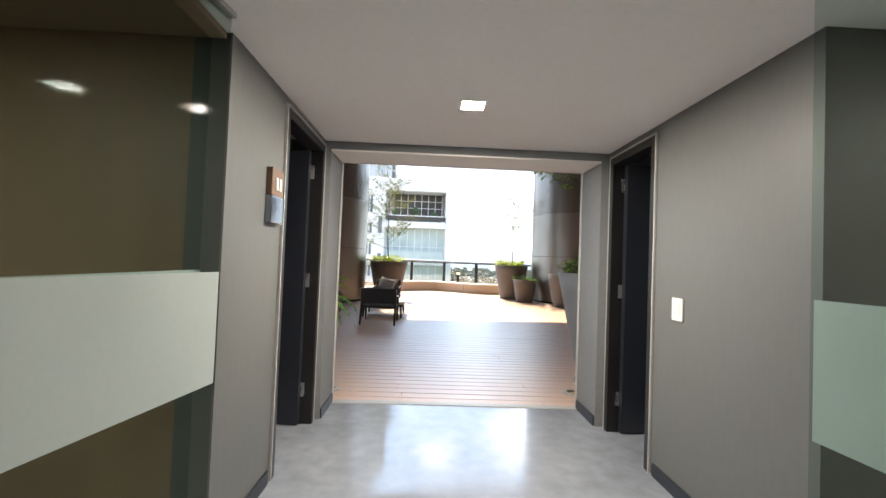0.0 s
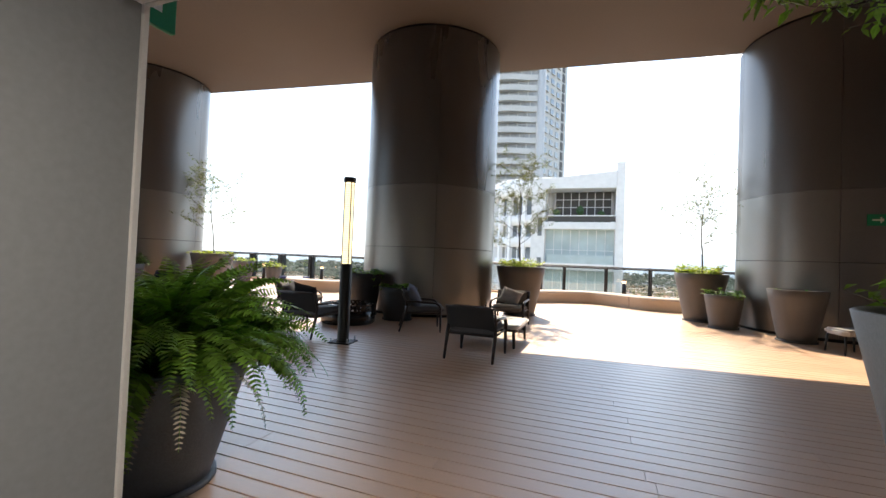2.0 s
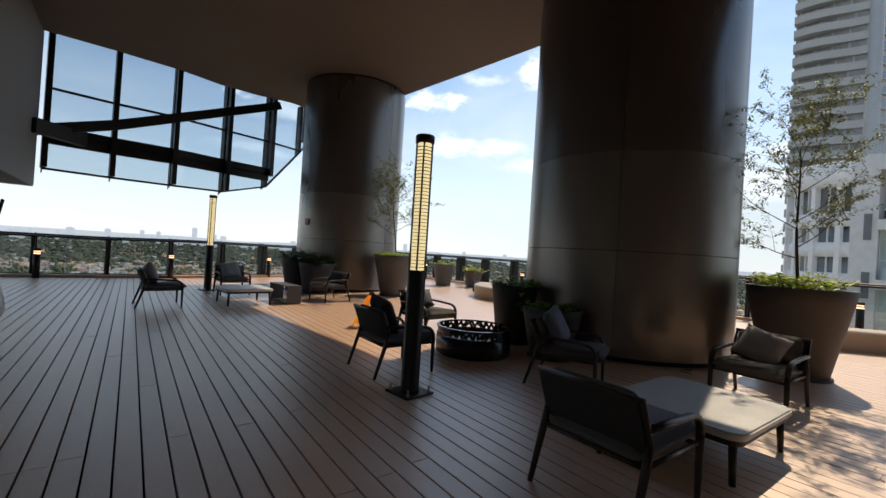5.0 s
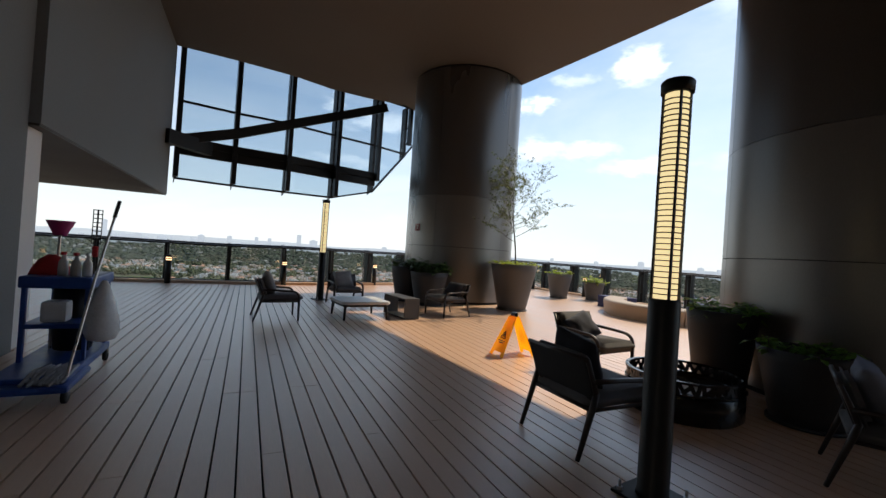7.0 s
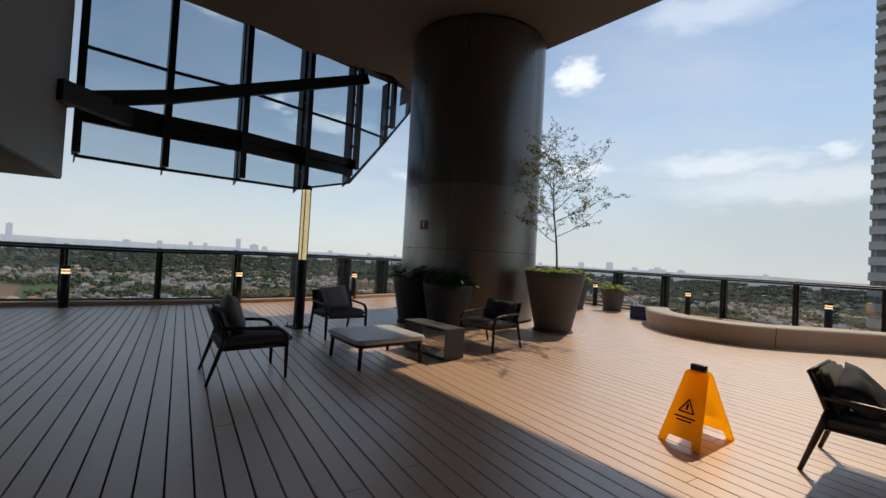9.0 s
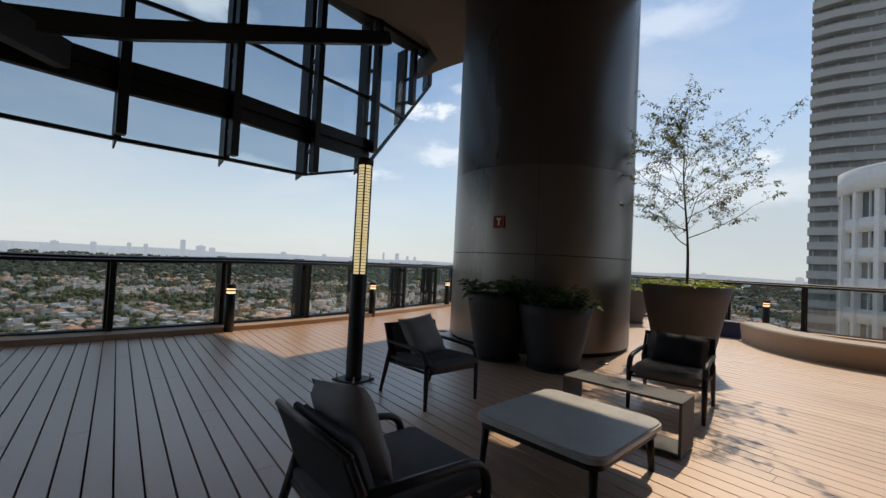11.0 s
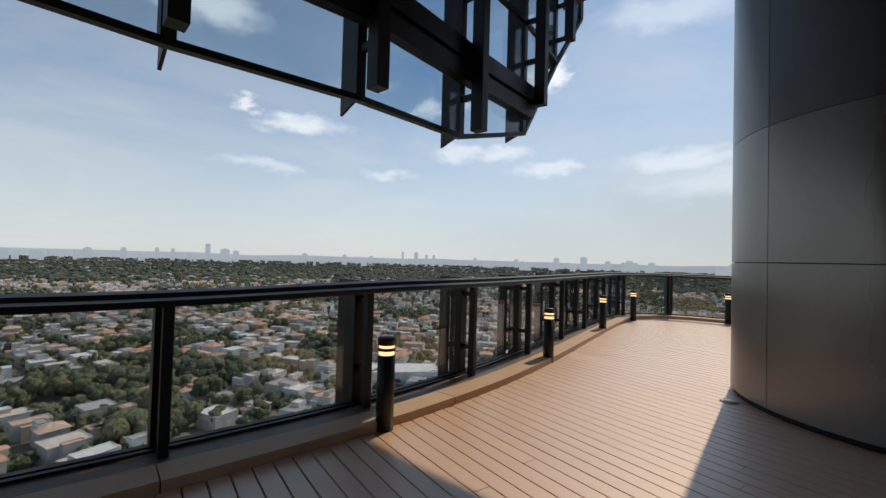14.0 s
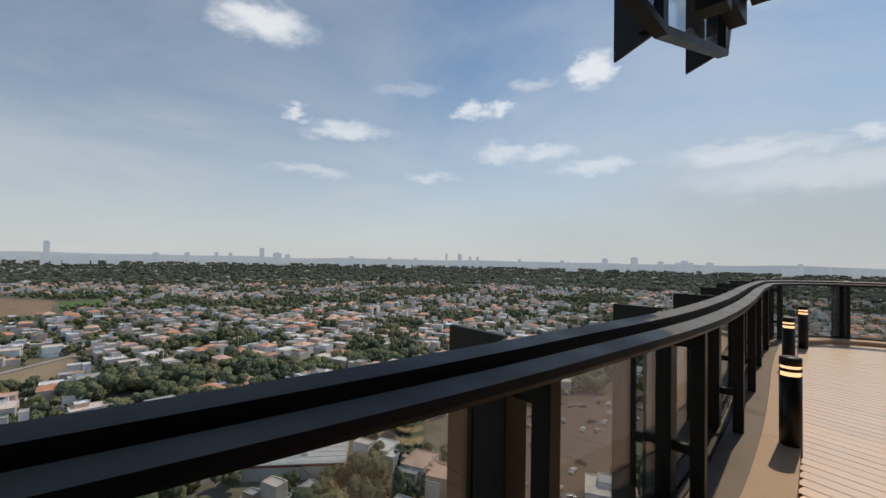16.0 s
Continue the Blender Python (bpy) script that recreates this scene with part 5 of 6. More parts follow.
shrub(-10.28, 10.22, 0.76, 0.44, 0.44, 420, 0.15, LEAF_DEEP, "bushy plant with long glossy dark green leaves", 25, 0.45)

# ---- curved benches ----
def bench(pts, label, seams=()):
    path = smooth_path([(x, y, 0) for x, y in pts], 8)
    b = thing("bench", label, "bench", "curved benches")
    cut = [0] + [int(s * (len(path) - 1)) for s in seams] + [len(path) - 1]
    sec = [(-0.50, 0.0), (-0.04, 0.0), (0.0, 0.30), (-0.005, 0.35), (-0.03, 0.375), (-0.07, 0.385), (-0.50, 0.385), (-0.53, 0.36), (-0.53, 0.03)]
    for k, (i, j) in enumerate(zip(cut, cut[1:])):
        seg = [p.copy() for p in path[i:j + 1]]
        if k:
            seg[0] = seg[0].lerp(seg[1], 0.16)
        part("seat_block", strip(seg, sec), BENCH, b, smooth=False)


bench([(-9.95, 15.95), (-9.3, 15.1), (-8.4, 14.6), (-7.4, 14.7), (-6.75, 15.3), (-6.1, 16.2), (-5.2, 17.0), (-3.9, 17.5)], "long curved sand-coloured bench before the railing", (0.55,))
bench([(-0.75, 16.35), (0.1, 17.1), (0.9, 17.45), (1.6, 17.1), (2.4, 16.55), (3.2, 16.5), (4.2, 16.9), (5.6, 17.3)], "wavy sand-coloured bench before the railing", (0.5,))
for x, y, a in ((-10.25, 16.25, 12), (-9.85, 16.62, -8)):
    k = thing("storage_cube", "small navy plastic storage cube beside the bench", "storage box", "navy cubes", at=pose(x, y, 0, 0, 0, a))
    part("body", box(-0.22, 0.22, -0.18, 0.18, 0.0, 0.30, 0.012), NAVY, k)
    part("lid", box(-0.23, 0.23, -0.19, 0.19, 0.30, 0.345, 0.012), NAVY, k)

# ---- signs on the columns ----
def column_sign(cx, cy, r, ang, z, w, h, m, label, mark):
    s = thing("wall_sign", label, "sign", at=pose(cx + (r + 0.012) * math.cos(ang), cy + (r + 0.012) * math.sin(ang), z, 0, 0, math.degrees(ang) + 90))
    part("plate", box(-w / 2, w / 2, -0.008, 0.008, -h / 2, h / 2, 0.002), m, s)
    for x0, x1, z0, z1 in mark:
        part("mark", box(x0, x1, -0.012, -0.0085, z0, z1), SIGN_WHITE, s, "plain white symbol")


a1 = math.atan2(10.217 - 11.8, -11.429 + 11.9)
column_sign(-11.9, 11.8, 1.58, a1, 1.98, 0.19, 0.19, SIGN_RED, "small red square fire-safety sign with a white mark", ((-0.012, 0.012, -0.055, 0.035), (-0.036, 0.036, 0.035, 0.055)))
a3 = radians(-85.5)
column_sign(5.75, 14.5, 1.6, a3, 2.28, 0.32, 0.21, SIGN_GREEN, "small green exit sign with a white arrow", ((-0.09, 0.05, -0.015, 0.015), (0.03, 0.055, -0.05, 0.05), (0.055, 0.08, -0.025, 0.025)))
xs = thing("exit_sign", "green exit sign hanging beside the doorway", "sign")
part("plate", box(-0.41, -0.385, 3.92, 4.18, 2.13, 2.33, 0.004), SIGN_GREEN, xs)
part("bracket", box(-0.405, -0.39, 3.9, 3.922, 2.18, 2.27), ALU, xs)
part("symbol", box(-0.3845, -0.3825, 3.98, 4.12, 2.19, 2.27), SIGN_WHITE, xs, "plain white symbol")

# ---- cleaning trolley ----
tr = thing("cleaning_trolley", "blue plastic cleaning trolley loaded with mops, bottles and a bag", "cleaning trolley", at=pose(-5.35, 4.62, 0, 0, 0, 2))
part("base_tray", box(-0.55, 0.72, -0.24, 0.24, 0.12, 0.19, 0.02), BLUE_PL, tr)
part("front_bumper", box(0.25, 0.86, -0.28, 0.28, 0.10, 0.155, 0.03), BLUE_PL, tr)
for x, y in ((-0.5, -0.22), (-0.5, 0.22), (0.75, -0.24), (0.75, 0.24)):
    w = part("wheel", lathe([(0.055, -0.016), (0.06, -0.01), (0.06, 0.01), (0.055, 0.016)], 18), STEEL, tr, smooth=True)
    w.matrix_basis = pose(x, y, 0.06, 90, 0, 0)
    part("fork", box(x - 0.02, x + 0.02, y - 0.024, y + 0.024, 0.075, 0.125, 0.004), ALU, tr)
for x in (-0.5, 0.18):
    for y in (-0.22, 0.19):
        part("upright", box(x, x + 0.05, y, y + 0.03, 0.19, 0.86, 0.006), BLUE_PL, tr)
part("middle_shelf", box(-0.5, 0.22, -0.22, 0.22, 0.46, 0.50, 0.012), BLUE_PL, tr)
part("top_tray", box(-0.52, 0.25, -0.24, 0.24, 0.80, 0.90, 0.018), BLUE_PL, tr)
bg = part("bag", lathe([(0.04, 0.36), (0.10, 0.38), (0.125, 0.44), (0.12, 0.55), (0.085, 0.70), (0.045, 0.82), (0.02, 0.88)], 18), BAG, tr, "translucent white plastic bag", smooth=True)
bg.matrix_basis = pose(0.27, 0.33, 0.0)
part("jug", box(-0.02, 0.16, -0.12, 0.06, 0.501, 0.68, 0.03), WHITE_PL, tr, "white jug")
part("liner", lathe([(0.14, 0.20), (0.17, 0.5), (0.16, 0.80)], 14, centre=(-0.24, 0.02)), STEEL, tr, "black bin liner", smooth=True)
part("cloth", lathe([(0.16, 0.86), (0.13, 0.95), (0.09, 1.02), (0.03, 1.07)], 9, centre=(-0.05, -0.12)), RED, tr, "crumpled red cloth", smooth=True)
for x, y, m, c in ((0.10, 0.0, WHITE_PL, RED), (0.16, 0.10, PIL_GREY, RED), (0.12, 0.17, WHITE_PL, WHITE_PL)):
    bt = part("spray_bottle", lathe([(0.036, 0.90), (0.038, 0.96), (0.034, 1.02), (0.014, 1.05), (0.014, 1.08)], 12, centre=(x, y)), m, tr, smooth=True)
    part("trigger", box(x - 0.03, x + 0.05, y - 0.012, y + 0.012, 1.08, 1.105, 0.004), c, bt)
part("broom_pole", tube([(-0.23, -0.14, 0.2), (-0.20, -0.12, 1.24)], 0.012, 8), ALU, tr)
part("broom_head", lathe([(0.05, 1.24), (0.055, 1.26), (0.105, 1.37), (0.10, 1.375)], 14, centre=(-0.20, -0.12)), MAGENTA, tr, "magenta bristle head", smooth=True)
part("mop_pole", tube([(0.75, 0.24, 0.20), (0.44, 0.30, 0.92), (0.17, 0.36, 1.52)], 0.011, 8), ALU, tr)
part("pole_grip", tube([(0.21, 0.35, 1.43), (0.14, 0.365, 1.58)], 0.016, 8), STEEL, tr)
mh = bmesh.new()
rng = random.Random(3)
for k in range(26):
    y = 0.10 + rng.uniform(-0.09, 0.11)
    tube([(0.30 + rng.uniform(-0.05, 0.05), y, 0.175), (0.55, y + rng.uniform(-0.03, 0.03), 0.20), (0.80 + rng.uniform(-0.06, 0.05), y + rng.uniform(-0.05, 0.05), 0.17)], 0.014, 5, mh)
tagged(part("mop_head", mh, GREY_MOP, tr, "grey cotton mop head", smooth=True), "grey cotton mop head", kind="stuff")
part("squeegee_pole", tube([(-0.10, 0.16, 0.2), (-0.12, 0.16, 1.22)], 0.010, 8), STEEL, tr)
sq = part("squeegee_plate", box(-0.128, -0.116, 0.155, 0.168, 1.10, 1.50, 0.002), STEEL, tr, "perforated dark plate")
part("squeegee_side", box(-0.128, -0.116, 0.125, 0.131, 1.18, 1.50), STEEL, sq)
part("squeegee_side", box(-0.128, -0.116, 0.192, 0.198, 1.18, 1.50), STEEL, sq)
for k in range(9):
    part("squeegee_rung", box(-0.127, -0.117, 0.131, 0.192, 1.18 + k * 0.039, 1.188 + k * 0.039), STEEL, sq)
part("pole_sleeve", box(-0.135, -0.105, 0.14, 0.18, 1.06, 1.16, 0.006), RED, tr, "red plastic sleeve")

# ---- neighbouring buildings ----
def block(x0, x1, y0, y1, z0, z1, bevel=0.0):
    return box(x0, x1, y0, y1, z0, z1, bevel)


GZ = -70.0
# low building with a roof terrace
lb = thing("apartment_building", "pale concrete apartment building with a glazed roof terrace", "building", at=pose(0, 46.5, 0))
part("wall", block(-4.4, 2.2, 2.6, 14, GZ, 9.9), CONC_BLD, lb)
part("side_wall", block(-5.8, -4.4, 0.0, 13, GZ, 9.9, 0.04), CONC_BLD, lb, "plain pale pier")
part("pillar", block(2.2, 3.0, -0.1, 12, GZ, 11.2, 0.04), CONC_BLD, lb)
bm = bmesh.new()
v = [bm.verts.new((x, y, z)) for y in (-0.25, 2.8) for x, z in ((-4.45, 8.75), (2.2, 8.72), (2.2, 10.35), (-4.45, 9.75))]
for q in ((0, 1, 2, 3), (7, 6, 5, 4), (0, 4, 5, 1), (1, 5, 6, 2), (2, 6, 7, 3), (3, 7, 4, 0)):
    bm.faces.new([v[k] for k in q])
bmesh.ops.recalc_face_normals(bm, faces=bm.faces)
part("roof_slab", bm, CONC_BLD, lb, "sloping roof parapet")
part("terrace_slab", block(-4.4, 2.2, -0.4, 2.6, 4.68, 5.38, 0.05), CONC_BLD, lb)
gl = part("terrace_window", block(-3.65, 1.85, 2.2, 2.59, 5.4, 8.7), BLD_DARK, lb, "dark terrace glazing")
for k in range(8):
    part("glazing_bar", block(-3.68 + k * 0.785, -3.61 + k * 0.785, 2.1, 2.2, 5.4, 8.7), CONC_BLD, gl)
for z in (6.2, 7.1, 7.9):
    part("glazing_bar", block(-3.65, 1.85, 2.11, 2.19, z, z + 0.06), CONC_BLD, gl)
# opaque dark panel stands in for the planting behind the rail
rl = part("balustrade", block(-4.1, 2.2, -0.36, -0.32, 5.45, 5.95), BLD_DARK, lb, "dark terrace balustrade panel in place of planting")
part("handrail", block(-4.1, 2.2, -0.40, -0.28, 5.95, 6.05), CONC_BLD, rl)
for k in range(6):
    part("baluster", block(-4.1 + k * 1.25, -4.04 + k * 1.25, -0.38, -0.30, 5.38, 5.96), BLD_DARK, rl)
for x, h in ((-3.4, 0.9), (-1.1, 1.25), (0.9, 0.7)):
    part("terrace_plant", lathe([(0.16, 5.39), (0.2, 5.9), (0.1, 5.95), (0.4, 5.95 + h * 0.5), (0.3, 5.95 + h * 0.8), (0.05, 5.95 + h)], 9, centre=(x, 0.9)), LEAF_DEEP, lb, "dark potted palm on the terrace")
for zz, x0, x1 in ((1.42, -4.38, 2.18), (-2.6, -4.38, 2.18), (-6.6, -4.38, 2.18), (-10.6, -4.38, 2.18)):
    w = part("window", block(x0, x1, 0.6, 0.9, zz - 0.1, zz + 3.26), BLD_TEAL, lb, "teal tinted glazing")
    n = 8
    for k in range(n + 1):
        xx = x0 + (x1 - x0 - 0.05) * k / n
        part("glazing_bar", block(xx, xx + 0.05, 0.54, 0.6, zz - 0.1, zz + 3.26), CONC_BLD, w)
    part("transom", block(x0, x1, 0.55, 0.595, zz + 1.2, zz + 1.25), CONC_BLD, w)
    part("balcony_front", block(x0 + 0.3, x1 - 0.1, -0.2, -0.14, zz - 0.1, zz + 0.75), BLD_TEAL, lb, "glass balcony front")
    part("floor_slab", block(-4.4, 2.2, -0.25, 2.6, zz - 0.75, zz - 0.1), CONC_BLD, lb)
for zz in range(-12, 8, 4):
    part("window", block(-5.1, -4.7, -0.06, 0.01, zz, zz + 1.8), BLD_GLASS, lb)
# curved wing with rounded corner bay beside it
cwg = thing("curved_building", "pale round-cornered apartment block with ribbon windows", "building", at=pose(-10.5, 89.5, 0))
part("core", lathe([(8.9, GZ), (8.9, 13.6)], 56), BLD_GLASS, cwg, "recessed dark glazing", smooth=True)
part("crown", lathe([(9.8, 13.3), (10.0, 13.4), (10.0, 16.4), (9.6, 16.6)], 56), CONC_BLD, cwg, smooth=True)
for zz in range(-32, 12, 4):
    part("spandrel", lathe([(9.0, zz), (9.5, zz), (9.5, zz + 1.9), (9.0, zz + 1.9)], 56, cap=False), CONC_BLD, cwg, smooth=True)
for k in range(20):
    a = 2 * math.pi * (k + 0.3) / 20
    part("rib", box(9.0, 9.85, -0.28, 0.28, GZ, 13.5, 0, pose(0, 0, 0, 0, 0, math.degrees(a))), CONC_BLD, cwg)
    part("mullion", box(8.9, 9.15, -0.07, 0.07, GZ, 13.4, 0, pose(0, 0, 0, 0, 0, math.degrees(a) + 9)), CONC_BLD, cwg)

# the tall tower behind
tw = thing("tower", "tall pale residential tower with wavy balconies and window grid", "building", at=pose(-20.0, 146.6, 0))
FA = math.degrees(math.atan2(-2.5, -14.8)) % 360
fl_h, n_fl, z_top = 3.6, 34, 79.4
mL = pose(0, 0, 0, 0, 0, FA - 180)
mR = pose(0, 0, 0, 0, 0, math.degrees(math.atan2(18.3, 6.8)))
part("shaft", box(-15.0, -0.6, -14, -0.05, GZ, z_top - 1, 0, mL @ pose(0, 0, 0, 0, 0, 0) @ Matrix.Diagonal((1, -1, 1, 1))), TOWER_GAP, tw, "recessed glazing greyed for shade and haze behind the balconies")
part("wall", box(0.0, 19.0, 0.05, 10, GZ, z_top, 0, mR), CONC_TOWER, tw)
part("corner_pier", lathe([(1.4, GZ), (1.4, z_top)], 20), CONC_TOWER, tw, smooth=True)
for k in range(n_fl):
    z = z_top - 2.0 - k * fl_h
    bm = bmesh.new()
    top, bot = [], []
    for s in range(19):
        u = s / 18
        out = 1.5 + 0.9 * math.sin(u * 4.6 + 0.4)
        for lst, dz in ((top, 1.9), (bot, 0.0)):
            lst.append((bm.verts.new(mL @ Vector((-15.3 + 14.9 * u, -out, z + dz))), bm.verts.new(mL @ Vector((-15.3 + 14.9 * u, 0.4, z + dz)))))
    for s in range(18):
        bm.faces.new((bot[s][0], bot[s + 1][0], top[s + 1][0], top[s][0]))
        bm.faces.new((top[s][0], top[s + 1][0], top[s + 1][1], top[s][1]))
        bm.faces.new((bot[s][1], bot[s + 1][1], bot[s + 1][0], bot[s][0]))
    bm.faces.new((bot[0][0], top[0][0], top[0][1], bot[0][1])); bm.faces.new((bot[-1][1], top[-1][1], top[-1][0], bot[-1][0]))
    bmesh.ops.recalc_face_normals(bm, faces=bm.faces)
    part("balcony", bm, CONC_TOWER, tw)
# set-back glazing: pale dividing fins between the flats on every floor
fin_me = finish(box(-0.18, 0.18, -0.35, 0.05, 0, 1.75))
fin_me.materials.append(CONC_TOWER)
win, sill = finish(box(0, 2.2, -0.12, 0.06, 0, 1.9)), finish(box(-0.1, 2.3, -0.5, 0.0, -0.3, 0.0))
win.materials.append(BLD_GLASS); sill.materials.append(CONC_TOWER)
nar = finish(box(0, 1.8, -0.14, 0.06, 0, 2.9))
nar.materials.append(BLD_DARK)
for k in range(26):
    zf = z_top - 4.4 - k * fl_h
    for c in range(4):
        o = new("window", nar if c == 3 else win)
        o.parent = tw
        o.matrix_basis = mR @ pose(2.2 + c * 4.3, 0.0, zf)
        if c < 3:
            q = new("ledge", sill)
            q.parent = o
    for c in range(5):
        o = new("flat_divider", fin_me)
        o.parent = tw
        o.matrix_basis = mL @ pose(-14.2 + c * 3.2 + (0.9 if k % 3 == 1 else 0), 0.0, zf + 2.4 + 1.9)
part("plant_room", box(4.0, 13.0, 2.0, 9.0, z_top, z_top + 4.0, 0, mR), CONC_TOWER, tw)

# ---- the town below: ground, houses, trees, skyline ----
TOWN = bpy.data.materials.new("town_ground")
TOWN.use_nodes = True
nt = TOWN.node_tree
pb = nt.nodes["Principled BSDF"]
pb.inputs["Roughness"].default_value = 0.95
tc = nt.nodes.new("ShaderNodeTexCoord")
n1, n2, vor = nt.nodes.new("ShaderNodeTexNoise"), nt.nodes.new("ShaderNodeTexNoise"), nt.nodes.new("ShaderNodeTexVoronoi")
n1.inputs["Scale"].default_value, n1.inputs["Detail"].default_value = 0.006, 8
n2.inputs["Scale"].default_value, n2.inputs["Detail"].default_value = 0.05, 6
vor.inputs["Scale"].default_value = 0.03
for n in (n1, n2, vor):
    nt.links.new(tc.outputs["Object"], n.inputs["Vector"])
ramp = nt.nodes.new("ShaderNodeValToRGB")
cs_ = ramp.color_ramp.elements
cs_[0].position, cs_[0].color = 0.36, (0.120, 0.144, 0.078, 1)
cs_[1].position, cs_[1].color = 0.66, (0.360, 0.324, 0.276, 1)
e = ramp.color_ramp.elements.new(0.52); e.color = (0.192, 0.186, 0.126, 1)
mixn = nt.nodes.new("ShaderNodeMath"); mixn.operation = "MULTIPLY_ADD"; mixn.inputs[1].default_value = 0.5
nt.links.new(n1.outputs["Fac"], mixn.inputs[0])
hf = nt.nodes.new("ShaderNodeMath"); hf.operation = "MULTIPLY"; hf.inputs[1].default_value = 0.5
nt.links.new(n2.outputs["Fac"], hf.inputs[0]); nt.links.new(hf.outputs[0], mixn.inputs[2])
nt.links.new(mixn.outputs[0], ramp.inputs["Fac"]); nt.links.new(ramp.outputs["Color"], pb.inputs["Base Color"])
tagged(part("ground", lathe([(2.0, GZ), (900, GZ), (4900, GZ)], 96, cap=False), TOWN), "wide flat green and grey ground of a leafy suburb", "ground", kind="structure")


def tone(name, colours, rough=0.8, grain=0.0):
    """A colour for each loose piece, drawn from a short list."""
    m = bpy.data.materials.new(name)
    m.use_nodes = True
    t = m.node_tree
    b = t.nodes["Principled BSDF"]
    b.inputs["Roughness"].default_value = rough
    g, r, nz, mx = t.nodes.new("ShaderNodeNewGeometry"), t.nodes.new("ShaderNodeValToRGB"), t.nodes.new("ShaderNodeTexNoise"), t.nodes.new("ShaderNodeVectorMath")
    r.color_ramp.interpolation = "CONSTANT"
    el = r.color_ramp.elements
    el[0].color = (*colours[0], 1)
    el[1].position, el[1].color = 1 / len(colours), (*colours[1], 1)
    for k, c in enumerate(colours[2:], 2):
        q = el.new(k / len(colours)); q.color = (*c, 1)
    t.links.new(g.outputs["Random Per Island"], r.inputs["Fac"])
    co = t.nodes.new("ShaderNodeTexCoord")
    t.links.new(co.outputs["Object"], nz.inputs["Vector"])
    nz.inputs["Scale"].default_value = 0.35
    ml = t.nodes.new("ShaderNodeMapRange")
    ml.inputs["To Min"].default_value, ml.inputs["To Max"].default_value = 0.7, 1.3
    t.links.new(nz.outputs["Fac"], ml.inputs["Value"])
    mx.operation = "SCALE"
    shade = ml.outputs["Result"]
    if grain:
        nf, mf, mm, bp = t.nodes.new("ShaderNodeTexNoise"), t.nodes.new("ShaderNodeMapRange"), t.nodes.new("ShaderNodeMath"), t.nodes.new("ShaderNodeBump")
        nf.inputs["Scale"].default_value, nf.inputs["Detail"].default_value = grain, 5
        t.links.new(co.outputs["Object"], nf.inputs["Vector"])
        for k, v in (("From Min", 0.35), ("From Max", 0.65), ("To Min", 0.35), ("To Max", 1.55)):
            mf.inputs[k].default_value = v
        t.links.new(nf.outputs["Fac"], mf.inputs["Value"])
        mm.operation = "MULTIPLY"
        t.links.new(shade, mm.inputs[0]); t.links.new(mf.outputs["Result"], mm.inputs[1])
        shade = mm.outputs[0]
        bp.inputs["Strength"].default_value, bp.inputs["Distance"].default_value = 1.0, 1.2
        t.links.new(nf.outputs["Fac"], bp.inputs["Height"]); t.links.new(bp.outputs[0], b.inputs["Normal"])
    t.links.new(r.outputs["Color"], mx.inputs[0]); t.links.new(shade, mx.inputs["Scale"])
    t.links.new(mx.outputs[0], b.inputs["Base Color"])
    return m


H_WALL = tone("house_walls", [(0.80, 0.82, 0.85), (0.60, 0.58, 0.56), (0.85, 0.86, 0.88), (0.64, 0.49, 0.40), (0.78, 0.71, 0.64)])
H_FLAT = tone("flat_roofs", [(0.80, 0.82, 0.84), (0.52, 0.53, 0.55), (0.72, 0.50, 0.40), (0.85, 0.86, 0.88), (0.44, 0.44, 0.45), (0.80, 0.72, 0.66)])
H_TILE = tone("tile_roofs", [(0.72, 0.36, 0.23), (0.80, 0.46, 0.33), (0.62, 0.36, 0.26), (0.78, 0.56, 0.44)])
TREES = tone("tree_tops", [(0.120, 0.150, 0.088), (0.138, 0.168, 0.092), (0.170, 0.192, 0.100), (0.215, 0.205, 0.108), (0.118, 0.152, 0.098)], 0.9, grain=0.9)

rng = random.Random(77)
walls_v, walls_f, flat_v, flat_f, tile_v, tile_f = [], [], [], [], [], []
tree_at = []


